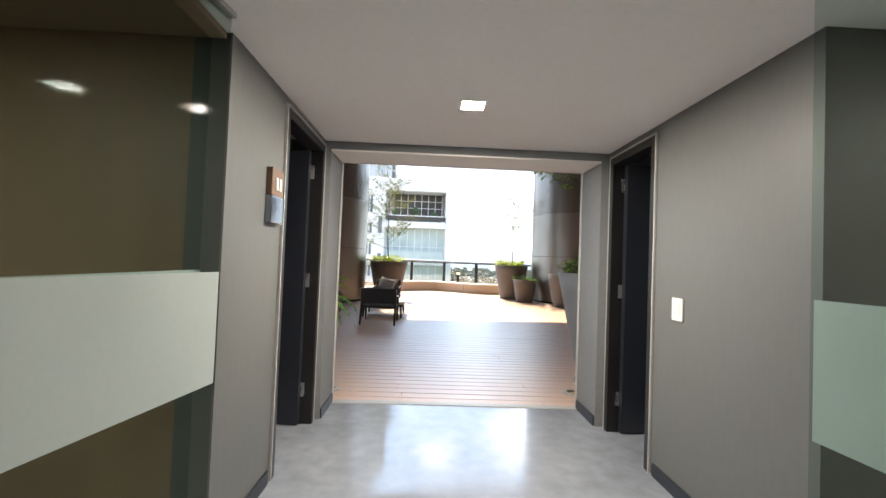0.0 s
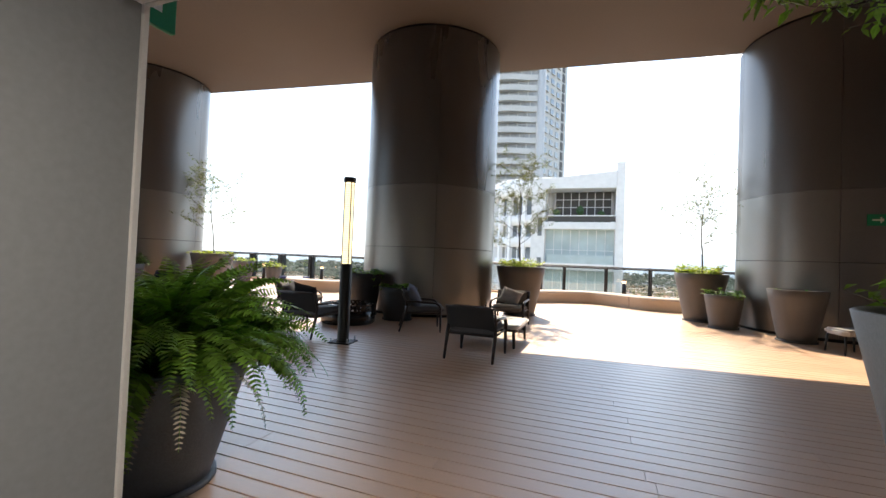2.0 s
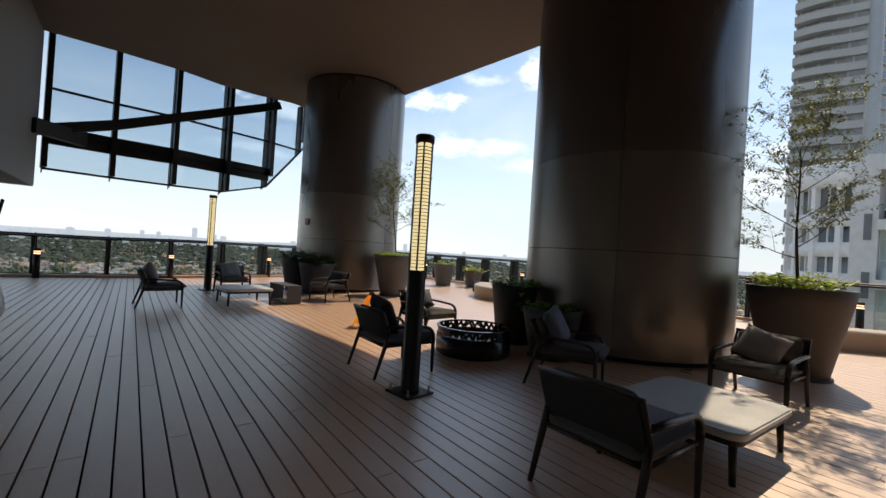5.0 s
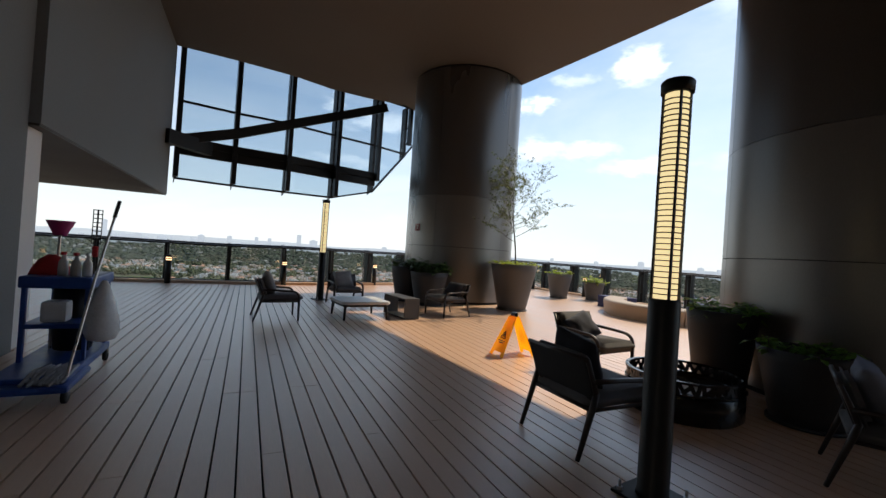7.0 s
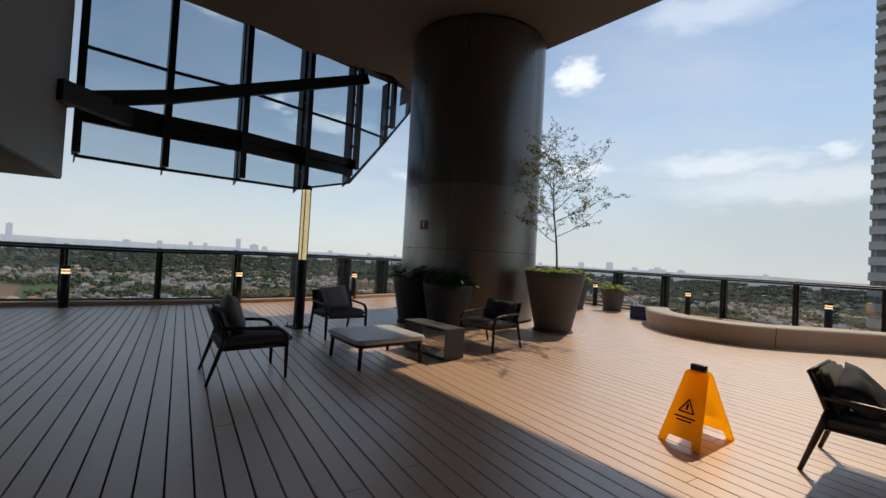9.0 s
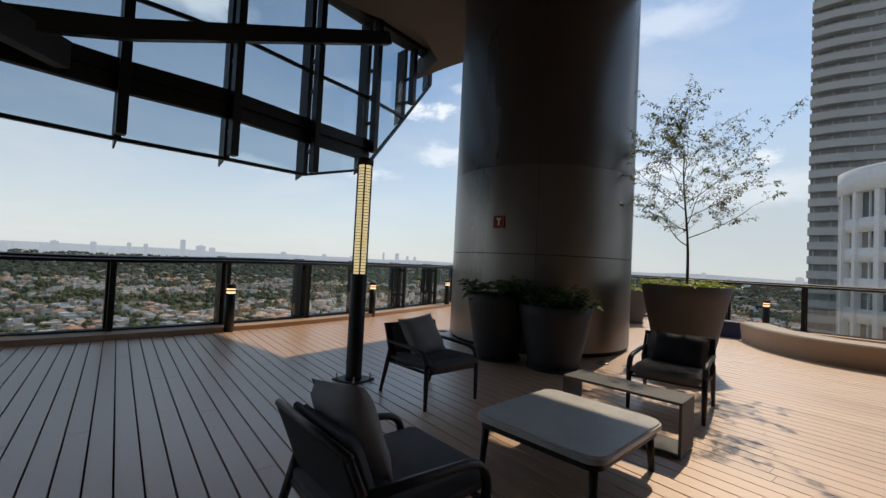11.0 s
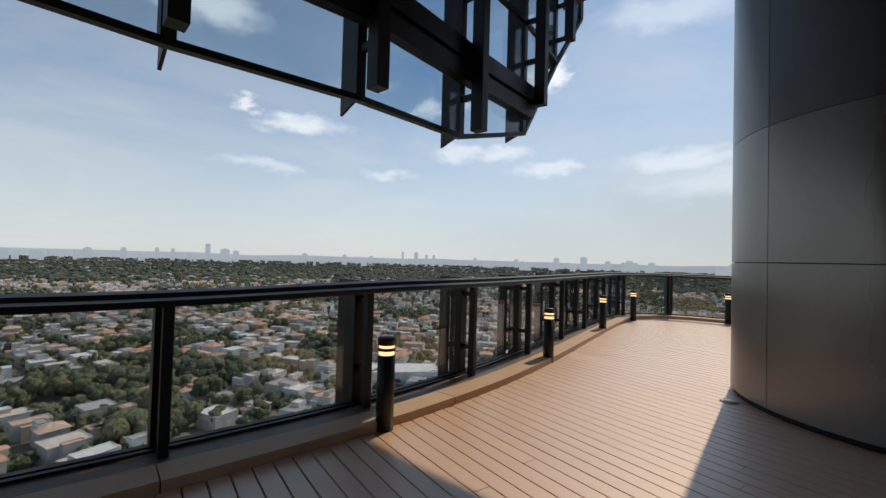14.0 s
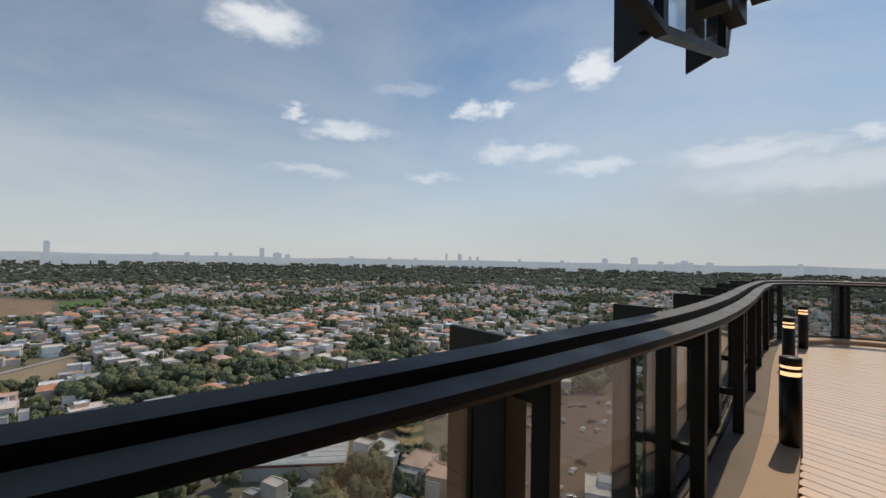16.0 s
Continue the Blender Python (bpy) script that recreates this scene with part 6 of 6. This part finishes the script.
def house(x, y, w, d, h, ang, tiled):
    c, s = math.cos(ang), math.sin(ang)
    def pt(u, v, z):
        return (x + u * c - v * s, y + u * s + v * c, z)
    k = len(walls_v)
    walls_v.extend([pt(u, v, z) for z in (GZ, GZ + h) for u, v in ((-w / 2, -d / 2), (w / 2, -d / 2), (w / 2, d / 2), (-w / 2, d / 2))])
    walls_f.extend([(k + a, k + (a + 1) % 4, k + 4 + (a + 1) % 4, k + 4 + a) for a in range(4)])
    if tiled:
        k, o, r = len(tile_v), 0.5, min(w, d) * 0.22
        tile_v.extend([pt(u * (w / 2 + o), v * (d / 2 + o), GZ + h) for u, v in ((-1, -1), (1, -1), (1, 1), (-1, 1))])
        a = max(0.0, (w - d) / 2)
        tile_v.extend([pt(-a - 0.3, 0, GZ + h + r), pt(a + 0.3, 0, GZ + h + r)])
        tile_f.extend([(k, k + 1, k + 5, k + 4), (k + 1, k + 2, k + 5), (k + 2, k + 3, k + 4, k + 5), (k + 3, k, k + 4)])
    else:
        k = len(flat_v)
        flat_v.extend([pt(u * w / 2, v * d / 2, GZ + h - 0.35) for u, v in ((-1, -1), (1, -1), (1, 1), (-1, 1))])
        flat_v.extend([pt(u * w / 2, v * d / 2, GZ + h + 0.02) for u, v in ((-1, -1), (1, -1), (1, 1), (-1, 1))])
        flat_v.extend([pt(u * (w / 2 - 0.3), v * (d / 2 - 0.3), GZ + h + 0.02) for u, v in ((-1, -1), (1, -1), (1, 1), (-1, 1))])
        flat_v.extend([pt(u * (w / 2 - 0.3), v * (d / 2 - 0.3), GZ + h - 0.3) for u, v in ((-1, -1), (1, -1), (1, 1), (-1, 1))])
        for b in (0, 4, 8):
            flat_f.extend([(k + b + a, k + b + (a + 1) % 4, k + b + 4 + (a + 1) % 4, k + b + 4 + a) for a in range(4)])
        flat_f.append((k + 12, k + 13, k + 14, k + 15))


def in_view(x, y):
    """The side of the town that the terrace looks out on."""
    a = math.degrees(math.atan2(-x - 5, y - 5))
    return -28 < a < 122


GRID, STEP = radians(24), 17.0
cg, sg = math.cos(GRID), math.sin(GRID)
# open ground among the houses: corners, and what covers it
FIELDS = (("field", "dry brown ploughed field edged by trees", (0.30, 0.21, 0.14), ((-883, -262), (-835, -187), (-612, -140), (-600, -178))),
          ("lawn", "flat green sports lawn", (0.10, 0.20, 0.05), ((-812, -178), (-824, -127), (-712, -110), (-694, -148))),
          ("field", "bare tan building plot", (0.33, 0.26, 0.18), ((-346, -100), (-392, -72), (-330, -58), (-306, -82))),
          ("lane", "pale concrete lane along the bare plot", (0.45, 0.43, 0.40), ((-346, -106), (-402, -70), (-399, -66), (-342, -101))))


def kept_free(x, y):
    if -182 < x < -104 and 74 < y < 222:      # the car park
        return True
    if -188 < x < -146 and 12 < y < 60:       # the shed
        return True
    return any(inside(x + ox, y + oy, f[3]) for f in FIELDS for ox, oy in ((0, 0), (9, 0), (-9, 0), (0, 9), (0, -9)))


for i in range(-80, 81):
    for j in range(-80, 81):
        u, v = i * STEP + (i // 5) * 6 + rng.uniform(-4, 4), j * STEP + (j // 2) * 6 + rng.uniform(-3, 3)
        bend_a = 0.35 * noise.noise(Vector((u * 0.002, v * 0.002, 9.0)))
        x, y = u * cg - v * sg - 300 + 60 * bend_a, u * sg + v * cg + 300 - 90 * bend_a
        r = math.hypot(x + 10, y - 8)
        if r < 95 or r > 1250 or not in_view(x, y) or kept_free(x, y) or rng.random() < min(0.38, max(0.0, (r - 380) / 900)):
            continue
        belt = noise.noise(Vector((x * 0.0065, y * 0.0065, 2.0))) + 0.5 * noise.noise(Vector((x * 0.019, y * 0.019, 4.0)))
        belt += 0.35 * max(0.0, 1 - abs(r - 860) / 130) - 0.12 * max(0.0, 1 - abs(r - 480) / 200)
        ang = GRID + 0.9 * noise.noise(Vector((x * 0.003, y * 0.003, 7.0))) + rng.choice((0, 0, math.pi / 2))
        if belt < 0.20 and rng.random() < 0.90:
            w, d = rng.uniform(7, 13), rng.uniform(7, 12)
            tiled = rng.random() < 0.27
            house(x, y, w, d, rng.choice((3.4, 6.2, 6.6, 7.0)), ang, tiled)
            for _ in range(rng.randint(1, 3)):
                house(x + rng.uniform(-7, 7), y + rng.uniform(-7, 7), rng.uniform(3, 8), rng.uniform(3, 8), rng.choice((2.8, 3.4, 5.0, 5.6, 7.6, 8.2)), ang, tiled and rng.random() < 0.5)
            for _ in range(rng.choice((1, 2, 2, 3, 4))):
                tree_at.append((x + rng.uniform(-13, 13), y + rng.uniform(-13, 13), rng.uniform(2.0, 4.6), 1))
            for _ in range(3 if r < 420 else 1):
                tree_at.append((x + rng.uniform(-13, 13), y + rng.uniform(-13, 13), rng.uniform(1.4, 3.6), 1))
            if rng.random() < 0.07:
                for q in range(rng.randint(3, 7)):
                    tree_at.append((x + 10 * math.cos(ang) + q * 2.3 * math.sin(ang), y + 10 * math.sin(ang) - q * 2.3 * math.cos(ang), rng.uniform(1.3, 1.9), 2))
        else:
            for _ in range(rng.randint(4, 8)):
                tree_at.append((x + rng.uniform(-13, 13), y + rng.uniform(-13, 13), rng.uniform(3.2, 6.8), 1))
            if rng.random() < 0.10:
                for q in range(rng.randint(2, 6)):
                    tree_at.append((x + rng.uniform(-9, 9), y + rng.uniform(-9, 9), rng.uniform(1.4, 2.2), 2))
for nm, lb_, colour, corners in FIELDS:
    bm = bmesh.new()
    f = bm.faces.new([bm.verts.new((x, y, GZ + 0.06)) for x, y in corners])
    r = bmesh.ops.extrude_face_region(bm, geom=[f])
    bmesh.ops.translate(bm, vec=(0, 0, 0.25), verts=[v for v in r["geom"] if isinstance(v, bmesh.types.BMVert)])
    bmesh.ops.recalc_face_normals(bm, faces=bm.faces)
    tagged(part(nm, bm, mat(nm + "_cover", colour, 0.95, vary=0.3, scale=0.02, fine=0.4, bump=0.2, stretch=(1, 4, 1))), lb_, "field", kind="structure")
NEAR = [list(q) for q in (walls_v, walls_f, flat_v, flat_f, tile_v, tile_f)]
for q in (walls_v, walls_f, flat_v, flat_f, tile_v, tile_f):
    q.clear()
near_trees, tree_at = tree_at, []
for _ in range(11000):
    r = 1200 * (4.0 ** rng.random())
    a = radians(rng.uniform(-30, 122))
    x, y = -5 - r * math.sin(a), 5 + r * math.cos(a)
    n = noise.noise(Vector((x * 0.0022, y * 0.0022, 5.0)))
    if rng.random() < 0.20 + 0.5 * n:
        house(x, y, rng.uniform(9, 26), rng.uniform(8, 18), rng.choice((4, 5, 6, 7, 9)), GRID + rng.choice((0, 0.4, -0.5)), rng.random() < 0.25)
    else:
        for _ in range(3):
            tree_at.append((x + rng.uniform(-25, 25), y + rng.uniform(-25, 25), rng.uniform(5, 11), 0))
FAR = [list(q) for q in (walls_v, walls_f, flat_v, flat_f, tile_v, tile_f)]
for q, n in zip((walls_v, walls_f, flat_v, flat_f, tile_v, tile_f), NEAR):
    q[:] = n
# big pale sheds and a white roof close to the tower's foot
for x, y, w, d, h in ((-120, 20, 30, 16, 6), (-225, 130, 40, 20, 8), (-170, 255, 60, 22, 7), (-95, 215, 36, 18, 7)):
    house(x, y, w, d, h, radians(62), False)
WHITE_ROOF = mat("white_sheet_roof", (0.70, 0.72, 0.73), 0.5, vary=0.12, scale=0.2, fine=2.0, bump=0.2, stretch=(1, 8, 1))
RED_BAND = mat("red_fascia", (0.28, 0.06, 0.05), 0.6, vary=0.15)
sh = thing("market_shed", "long low market shed with a white sheet roof", "building", at=pose(-167, 35, GZ, 0, 0, 68))
part("wall", box(-17, 17, -11, 11, 0, 4.2), CONC_BLD, sh)
part("fascia", box(-17.3, 17.3, -11.3, 11.3, 4.2, 5.0), RED_BAND, sh, "dull red fascia band")
rf = part("roof", box(-17.5, 17.5, -11.5, 11.5, 5.0, 5.25), WHITE_ROOF, sh, "white sheet roof")
for k in range(7):
    part("roof_rib", box(-17.4, 17.4, -10.5 + k * 3.5, -10.3 + k * 3.5, 5.25, 5.4), WHITE_ROOF, rf)
for x, y, w in ((-9, 4, 3), (3, -6, 2.2), (10, 6, 2.6)):
    part("vent_box", box(x, x + w, y, y + w * 0.8, 5.25, 6.3, 0.1), CONC_BLD, rf)
raw("house_walls", walls_v, walls_f, H_WALL, "stuff", "pale plastered walls of many suburban houses", "houses")
raw("house_flat_roofs", flat_v, flat_f, H_FLAT, "stuff", "flat pale roofs of many suburban houses", "roofs")
raw("house_tile_roofs", tile_v, tile_f, H_TILE, "stuff", "terracotta hip roofs of many suburban houses", "roofs")

FW, FR, FT = tone("far_walls", [(0.5, 0.5, 0.5), (0.6, 0.6, 0.6)], 0.9, 0.12), tone("far_roofs", [(0.42, 0.40, 0.38), (0.55, 0.55, 0.54), (0.34, 0.30, 0.28)], 0.9, 0.12), tone("far_tree_tops", [(0.06, 0.08, 0.055), (0.07, 0.09, 0.06), (0.09, 0.10, 0.07)], 0.9, 0.11)
raw("backdrop_town_walls", FAR[0], FAR[1], FW, "stuff", "hazy walls of the distant town", "distant town")
raw("backdrop_town_roofs", FAR[2], FAR[3], FR, "stuff", "hazy flat roofs of the distant town", "distant town")
raw("backdrop_town_tiles", FAR[4], FAR[5], FR, "stuff", "hazy tiled roofs of the distant town", "distant town")

# tree crowns: uneven lumps, three to a near tree
def icosphere(sub):
    ico = bmesh.new()
    bmesh.ops.create_icosphere(ico, subdivisions=sub, radius=1.0)
    out = np.array([v.co for v in ico.verts]), np.array([[v.index for v in f.verts] for f in ico.faces])
    ico.free()
    return out


FINE, COARSE = icosphere(2), icosphere(1)
nr = np.random.RandomState(4)


def crowns(name, at, lumps, flat, m, label):
    V, F, n0 = [], [], 0
    for x, y, r, sort in at:
        d = math.hypot(x, y)
        if sort == 2:
            iv, fi = FINE if d < 420 else COARSE
            V.append(iv * nr.uniform(0.85, 1.15, (len(iv), 1)) * (r, r, r * 3.4) + (x, y, GZ + r * 3.2))
            F.append(fi + n0)
            n0 += len(iv)
            continue
        for k in range((2 if d > 700 else lumps) + (5 if lumps > 1 and d < 330 else 2 if lumps > 1 and d < 600 else 0) if lumps > 1 else 1):
            iv, fi = FINE if lumps > 1 and d < 420 else COARSE
            s = r * nr.uniform(0.30, 0.62) if lumps > 1 else r
            o = nr.uniform(-0.75, 0.75, 3) * r if lumps > 1 else np.zeros(3)
            jit = nr.uniform(0.66, 1.28, (len(iv), 1))
            V.append(iv * jit * (s, s, s * flat) + (x + o[0], y + o[1], GZ + r * flat + o[2] * 0.6))
            F.append(fi + n0)
            n0 += len(iv)
    V, F = np.concatenate(V), np.concatenate(F)
    me = bpy.data.meshes.new(name)
    me.vertices.add(len(V)); me.vertices.foreach_set("co", V.ravel())
    me.loops.add(F.size); me.loops.foreach_set("vertex_index", F.ravel())
    me.polygons.add(len(F)); me.polygons.foreach_set("loop_start", np.arange(0, F.size, 3)); me.polygons.foreach_set("loop_total", np.full(len(F), 3))
    me.update(calc_edges=True)
    me.materials.append(m)
    tagged(new(name, me), label, "trees", kind="stuff")


crowns("town_trees", near_trees, 3, 0.95, TREES, "dark green tree crowns between the houses")
crowns("backdrop_trees", tree_at, 1, 0.6, FT, "hazy green tree cover of the distant town")

# car park with parked cars
LOT = mat("car_park_asphalt", (0.17, 0.125, 0.10), 0.95, vary=0.3, scale=0.05, fine=0.8, bump=0.1)
tagged(part("pavement", box(-26, 26, -75, 75, 0, 0.15, 0, pose(-148, 146, GZ, 0, 0, 24)), LOT), "brown open-air car park", "car park", kind="structure")
CARS = [mat("car_white", (0.6, 0.6, 0.6), 0.3), mat("car_silver", (0.32, 0.33, 0.35), 0.3, metal=0.4), mat("car_dark", (0.04, 0.04, 0.05), 0.3)]
car_me = []
for cm in CARS:
    bm = bmesh.new()
    add_box(bm, -2.15, 2.15, -0.88, 0.88, 0.3, 0.95, 0.18)
    add_box(bm, -1.3, 1.0, -0.78, 0.78, 0.9, 1.45, 0.22)
    for wx in (-1.35, 1.35):
        add_box(bm, wx - 0.32, wx + 0.32, -0.9, 0.9, 0.0, 0.62, 0.12)
    q = finish(bm); q.materials.append(cm); car_me.append(q)
for k in range(90):
    row, col = divmod(k, 9)
    if rng.random() < 0.45:
        continue
    o = new("car", rng.choice(car_me))
    o.matrix_basis = pose(-148, 146, GZ + 0.15, 0, 0, 24) @ pose(-18 + col * 4.8 + rng.uniform(-0.3, 0.3), -68 + row * 13.5 + rng.uniform(-4, 4), 0, 0, 0, rng.choice((90, 90, 0, 55)) + rng.uniform(-9, 9))
    tagged(o, "car parked in the open car park", "car", "parked cars")

# skyline: far towers, their emission standing in for the haze before them
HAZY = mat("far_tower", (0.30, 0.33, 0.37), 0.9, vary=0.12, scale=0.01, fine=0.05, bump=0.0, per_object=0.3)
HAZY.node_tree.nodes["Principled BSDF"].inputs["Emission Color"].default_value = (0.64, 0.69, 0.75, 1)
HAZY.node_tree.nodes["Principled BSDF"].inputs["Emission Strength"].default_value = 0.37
def far_tower(yaw, dist, w, h, d=None):
    a = radians(yaw)
    o = thing("far_tower", "skyline high-rise with haze put in as a pale glow", "tower", "skyline towers", at=pose(-12 - dist * math.sin(a), 6 + dist * math.cos(a), GZ, 0, 0, yaw))
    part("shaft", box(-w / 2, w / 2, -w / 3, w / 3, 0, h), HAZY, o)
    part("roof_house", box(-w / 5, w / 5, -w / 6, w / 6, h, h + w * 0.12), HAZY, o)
for yaw, dist, w, h in ((84.0, 3600, 42, 175), (82.2, 3700, 80, 120), (81.0, 3800, 55, 105), (60.3, 3900, 22, 165), (58.5, 3900, 44, 160), (57.1, 4000, 30, 130), (56.1, 4000, 30, 128), (39.8, 3900, 60, 130),
                        (36.4, 3900, 70, 150), (104.0, 3500, 36, 180), (33.5, 4100, 60, 105), (31, 4000, 160, 98), (28.5, 4100, 70, 100), (45, 4200, 50, 100), (50.5, 4200, 40, 105), (20.5, 3800, 40, 100), (92, 3900, 44, 105), (95, 4000, 60, 95), (73, 4100, 60, 100), (68, 4200, 50, 98), (64.5, 4200, 40, 95), (87.5, 4000, 36, 112), (89.0, 4100, 36, 118), (6, 3800, 90, 95), (12, 4000, 60, 100)):
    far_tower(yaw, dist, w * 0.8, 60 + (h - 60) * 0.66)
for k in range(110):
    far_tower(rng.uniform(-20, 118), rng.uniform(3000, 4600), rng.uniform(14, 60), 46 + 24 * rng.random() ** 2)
# low hills on the horizon; their blue emission stands in for haze
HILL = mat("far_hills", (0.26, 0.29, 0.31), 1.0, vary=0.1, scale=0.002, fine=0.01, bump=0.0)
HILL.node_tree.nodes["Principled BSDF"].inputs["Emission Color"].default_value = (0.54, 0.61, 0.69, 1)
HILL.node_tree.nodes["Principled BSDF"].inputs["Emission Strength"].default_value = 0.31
bm = bmesh.new()
prev = None
for k in range(361):
    w = k * 0.45 - 35
    a = radians(w)
    h = 68 + 22 * noise.noise(Vector((w * 0.12, 1, 0))) + 125 * math.exp(-((w + 6.6) / 4.5) ** 2) + 105 * math.exp(-((w + 14) / 11) ** 2)
    base_p = (-4700 * math.sin(a), 4700 * math.cos(a), GZ)
    cur = (bm.verts.new(base_p), bm.verts.new((base_p[0] * 1.02, base_p[1] * 1.02, GZ + max(40, h))))
    if prev:
        bm.faces.new((prev[0], cur[0], cur[1], prev[1]))
    prev = cur
tagged(part("backdrop_hills", bm, HILL), "low hills along the horizon, blue haze put in as glow", "hills", kind="structure")

# ---- decking boards and kerb, last ----
PITCH, GAP, THICK = 0.1350, 0.011, 0.026
row_y = 6.21 - 75 * PITCH
near_rows, far_v, far_f = {}, [], []
rng = random.Random(9)
count = 0
while row_y < 20.6:
    yc = row_y + PITCH / 2
    xs = [-18.2 + 0.05 * k for k in range(int(27.6 / 0.05))]
    runs, start = [], None
    for x in xs + [99]:
        ok = x < 50 and inside(x, yc, DECK_POLY)
        if ok and start is None:
            start = x
        if not ok and start is not None:
            runs.append((start, x - 0.05)); start = None
    for a, b in runs:
        x = a
        first = rng.choice((1.2, 2.4, 3.6))
        while x < b - 0.05:
            L = min(first, b - x)
            if b - x - L < 0.4:
                L = b - x
            first = 3.66
            y0, y1 = row_y + GAP / 2, row_y + PITCH - GAP / 2
            if 4.0 < yc < 8.4 and -13.5 < x + L / 2 < 3.2 and count < 300:
                key = round(L, 2)
                if key not in near_rows:
                    near_rows[key] = finish(box(0.0015, L - 0.0015, GAP / 2, PITCH - GAP / 2, -THICK, 0.0, 0.0025))
                    near_rows[key].materials.append(DECK)
                o = new("plank", near_rows[key])
                o.parent = floor
                o.location = (x, row_y, rng.uniform(-0.0006, 0.0006))
                count += 1
            else:
                k = len(far_v)
                dz = rng.uniform(-0.0006, 0.0006)
                far_v += [(xx, yy, zz + dz) for zz in (-THICK, 0.0) for xx, yy in ((x + 0.0015, y0), (x + L - 0.0015, y0), (x + L - 0.0015, y1), (x + 0.0015, y1))]
                far_f += [(k + 4, k + 5, k + 6, k + 7), (k, k + 1, k + 5, k + 4), (k + 1, k + 2, k + 6, k + 5), (k + 2, k + 3, k + 7, k + 6), (k + 3, k, k + 4, k + 7)]
            x += L
    row_y += PITCH
raw("plank_field", far_v, far_f, DECK_J, "stuff", "", "", parent=floor)
kerb = thing("kerb", "low sand-brown kerb of boards along the railing", "kerb", kind="structure")
kp = evenly(RAIL, 0.3)
step_n = 8
for i in range(0, len(kp) - 1, step_n):
    seg = [p.copy() for p in kp[i:i + step_n + 1]]
    if len(seg) < 2:
        continue
    seg[-1] = seg[-1].lerp(seg[-2], 0.012)
    part("kerb_board", strip(seg, [(0.225, -0.03), (0.48, -0.03), (0.48, 0.075), (0.225, 0.075)]), KERB, kerb)
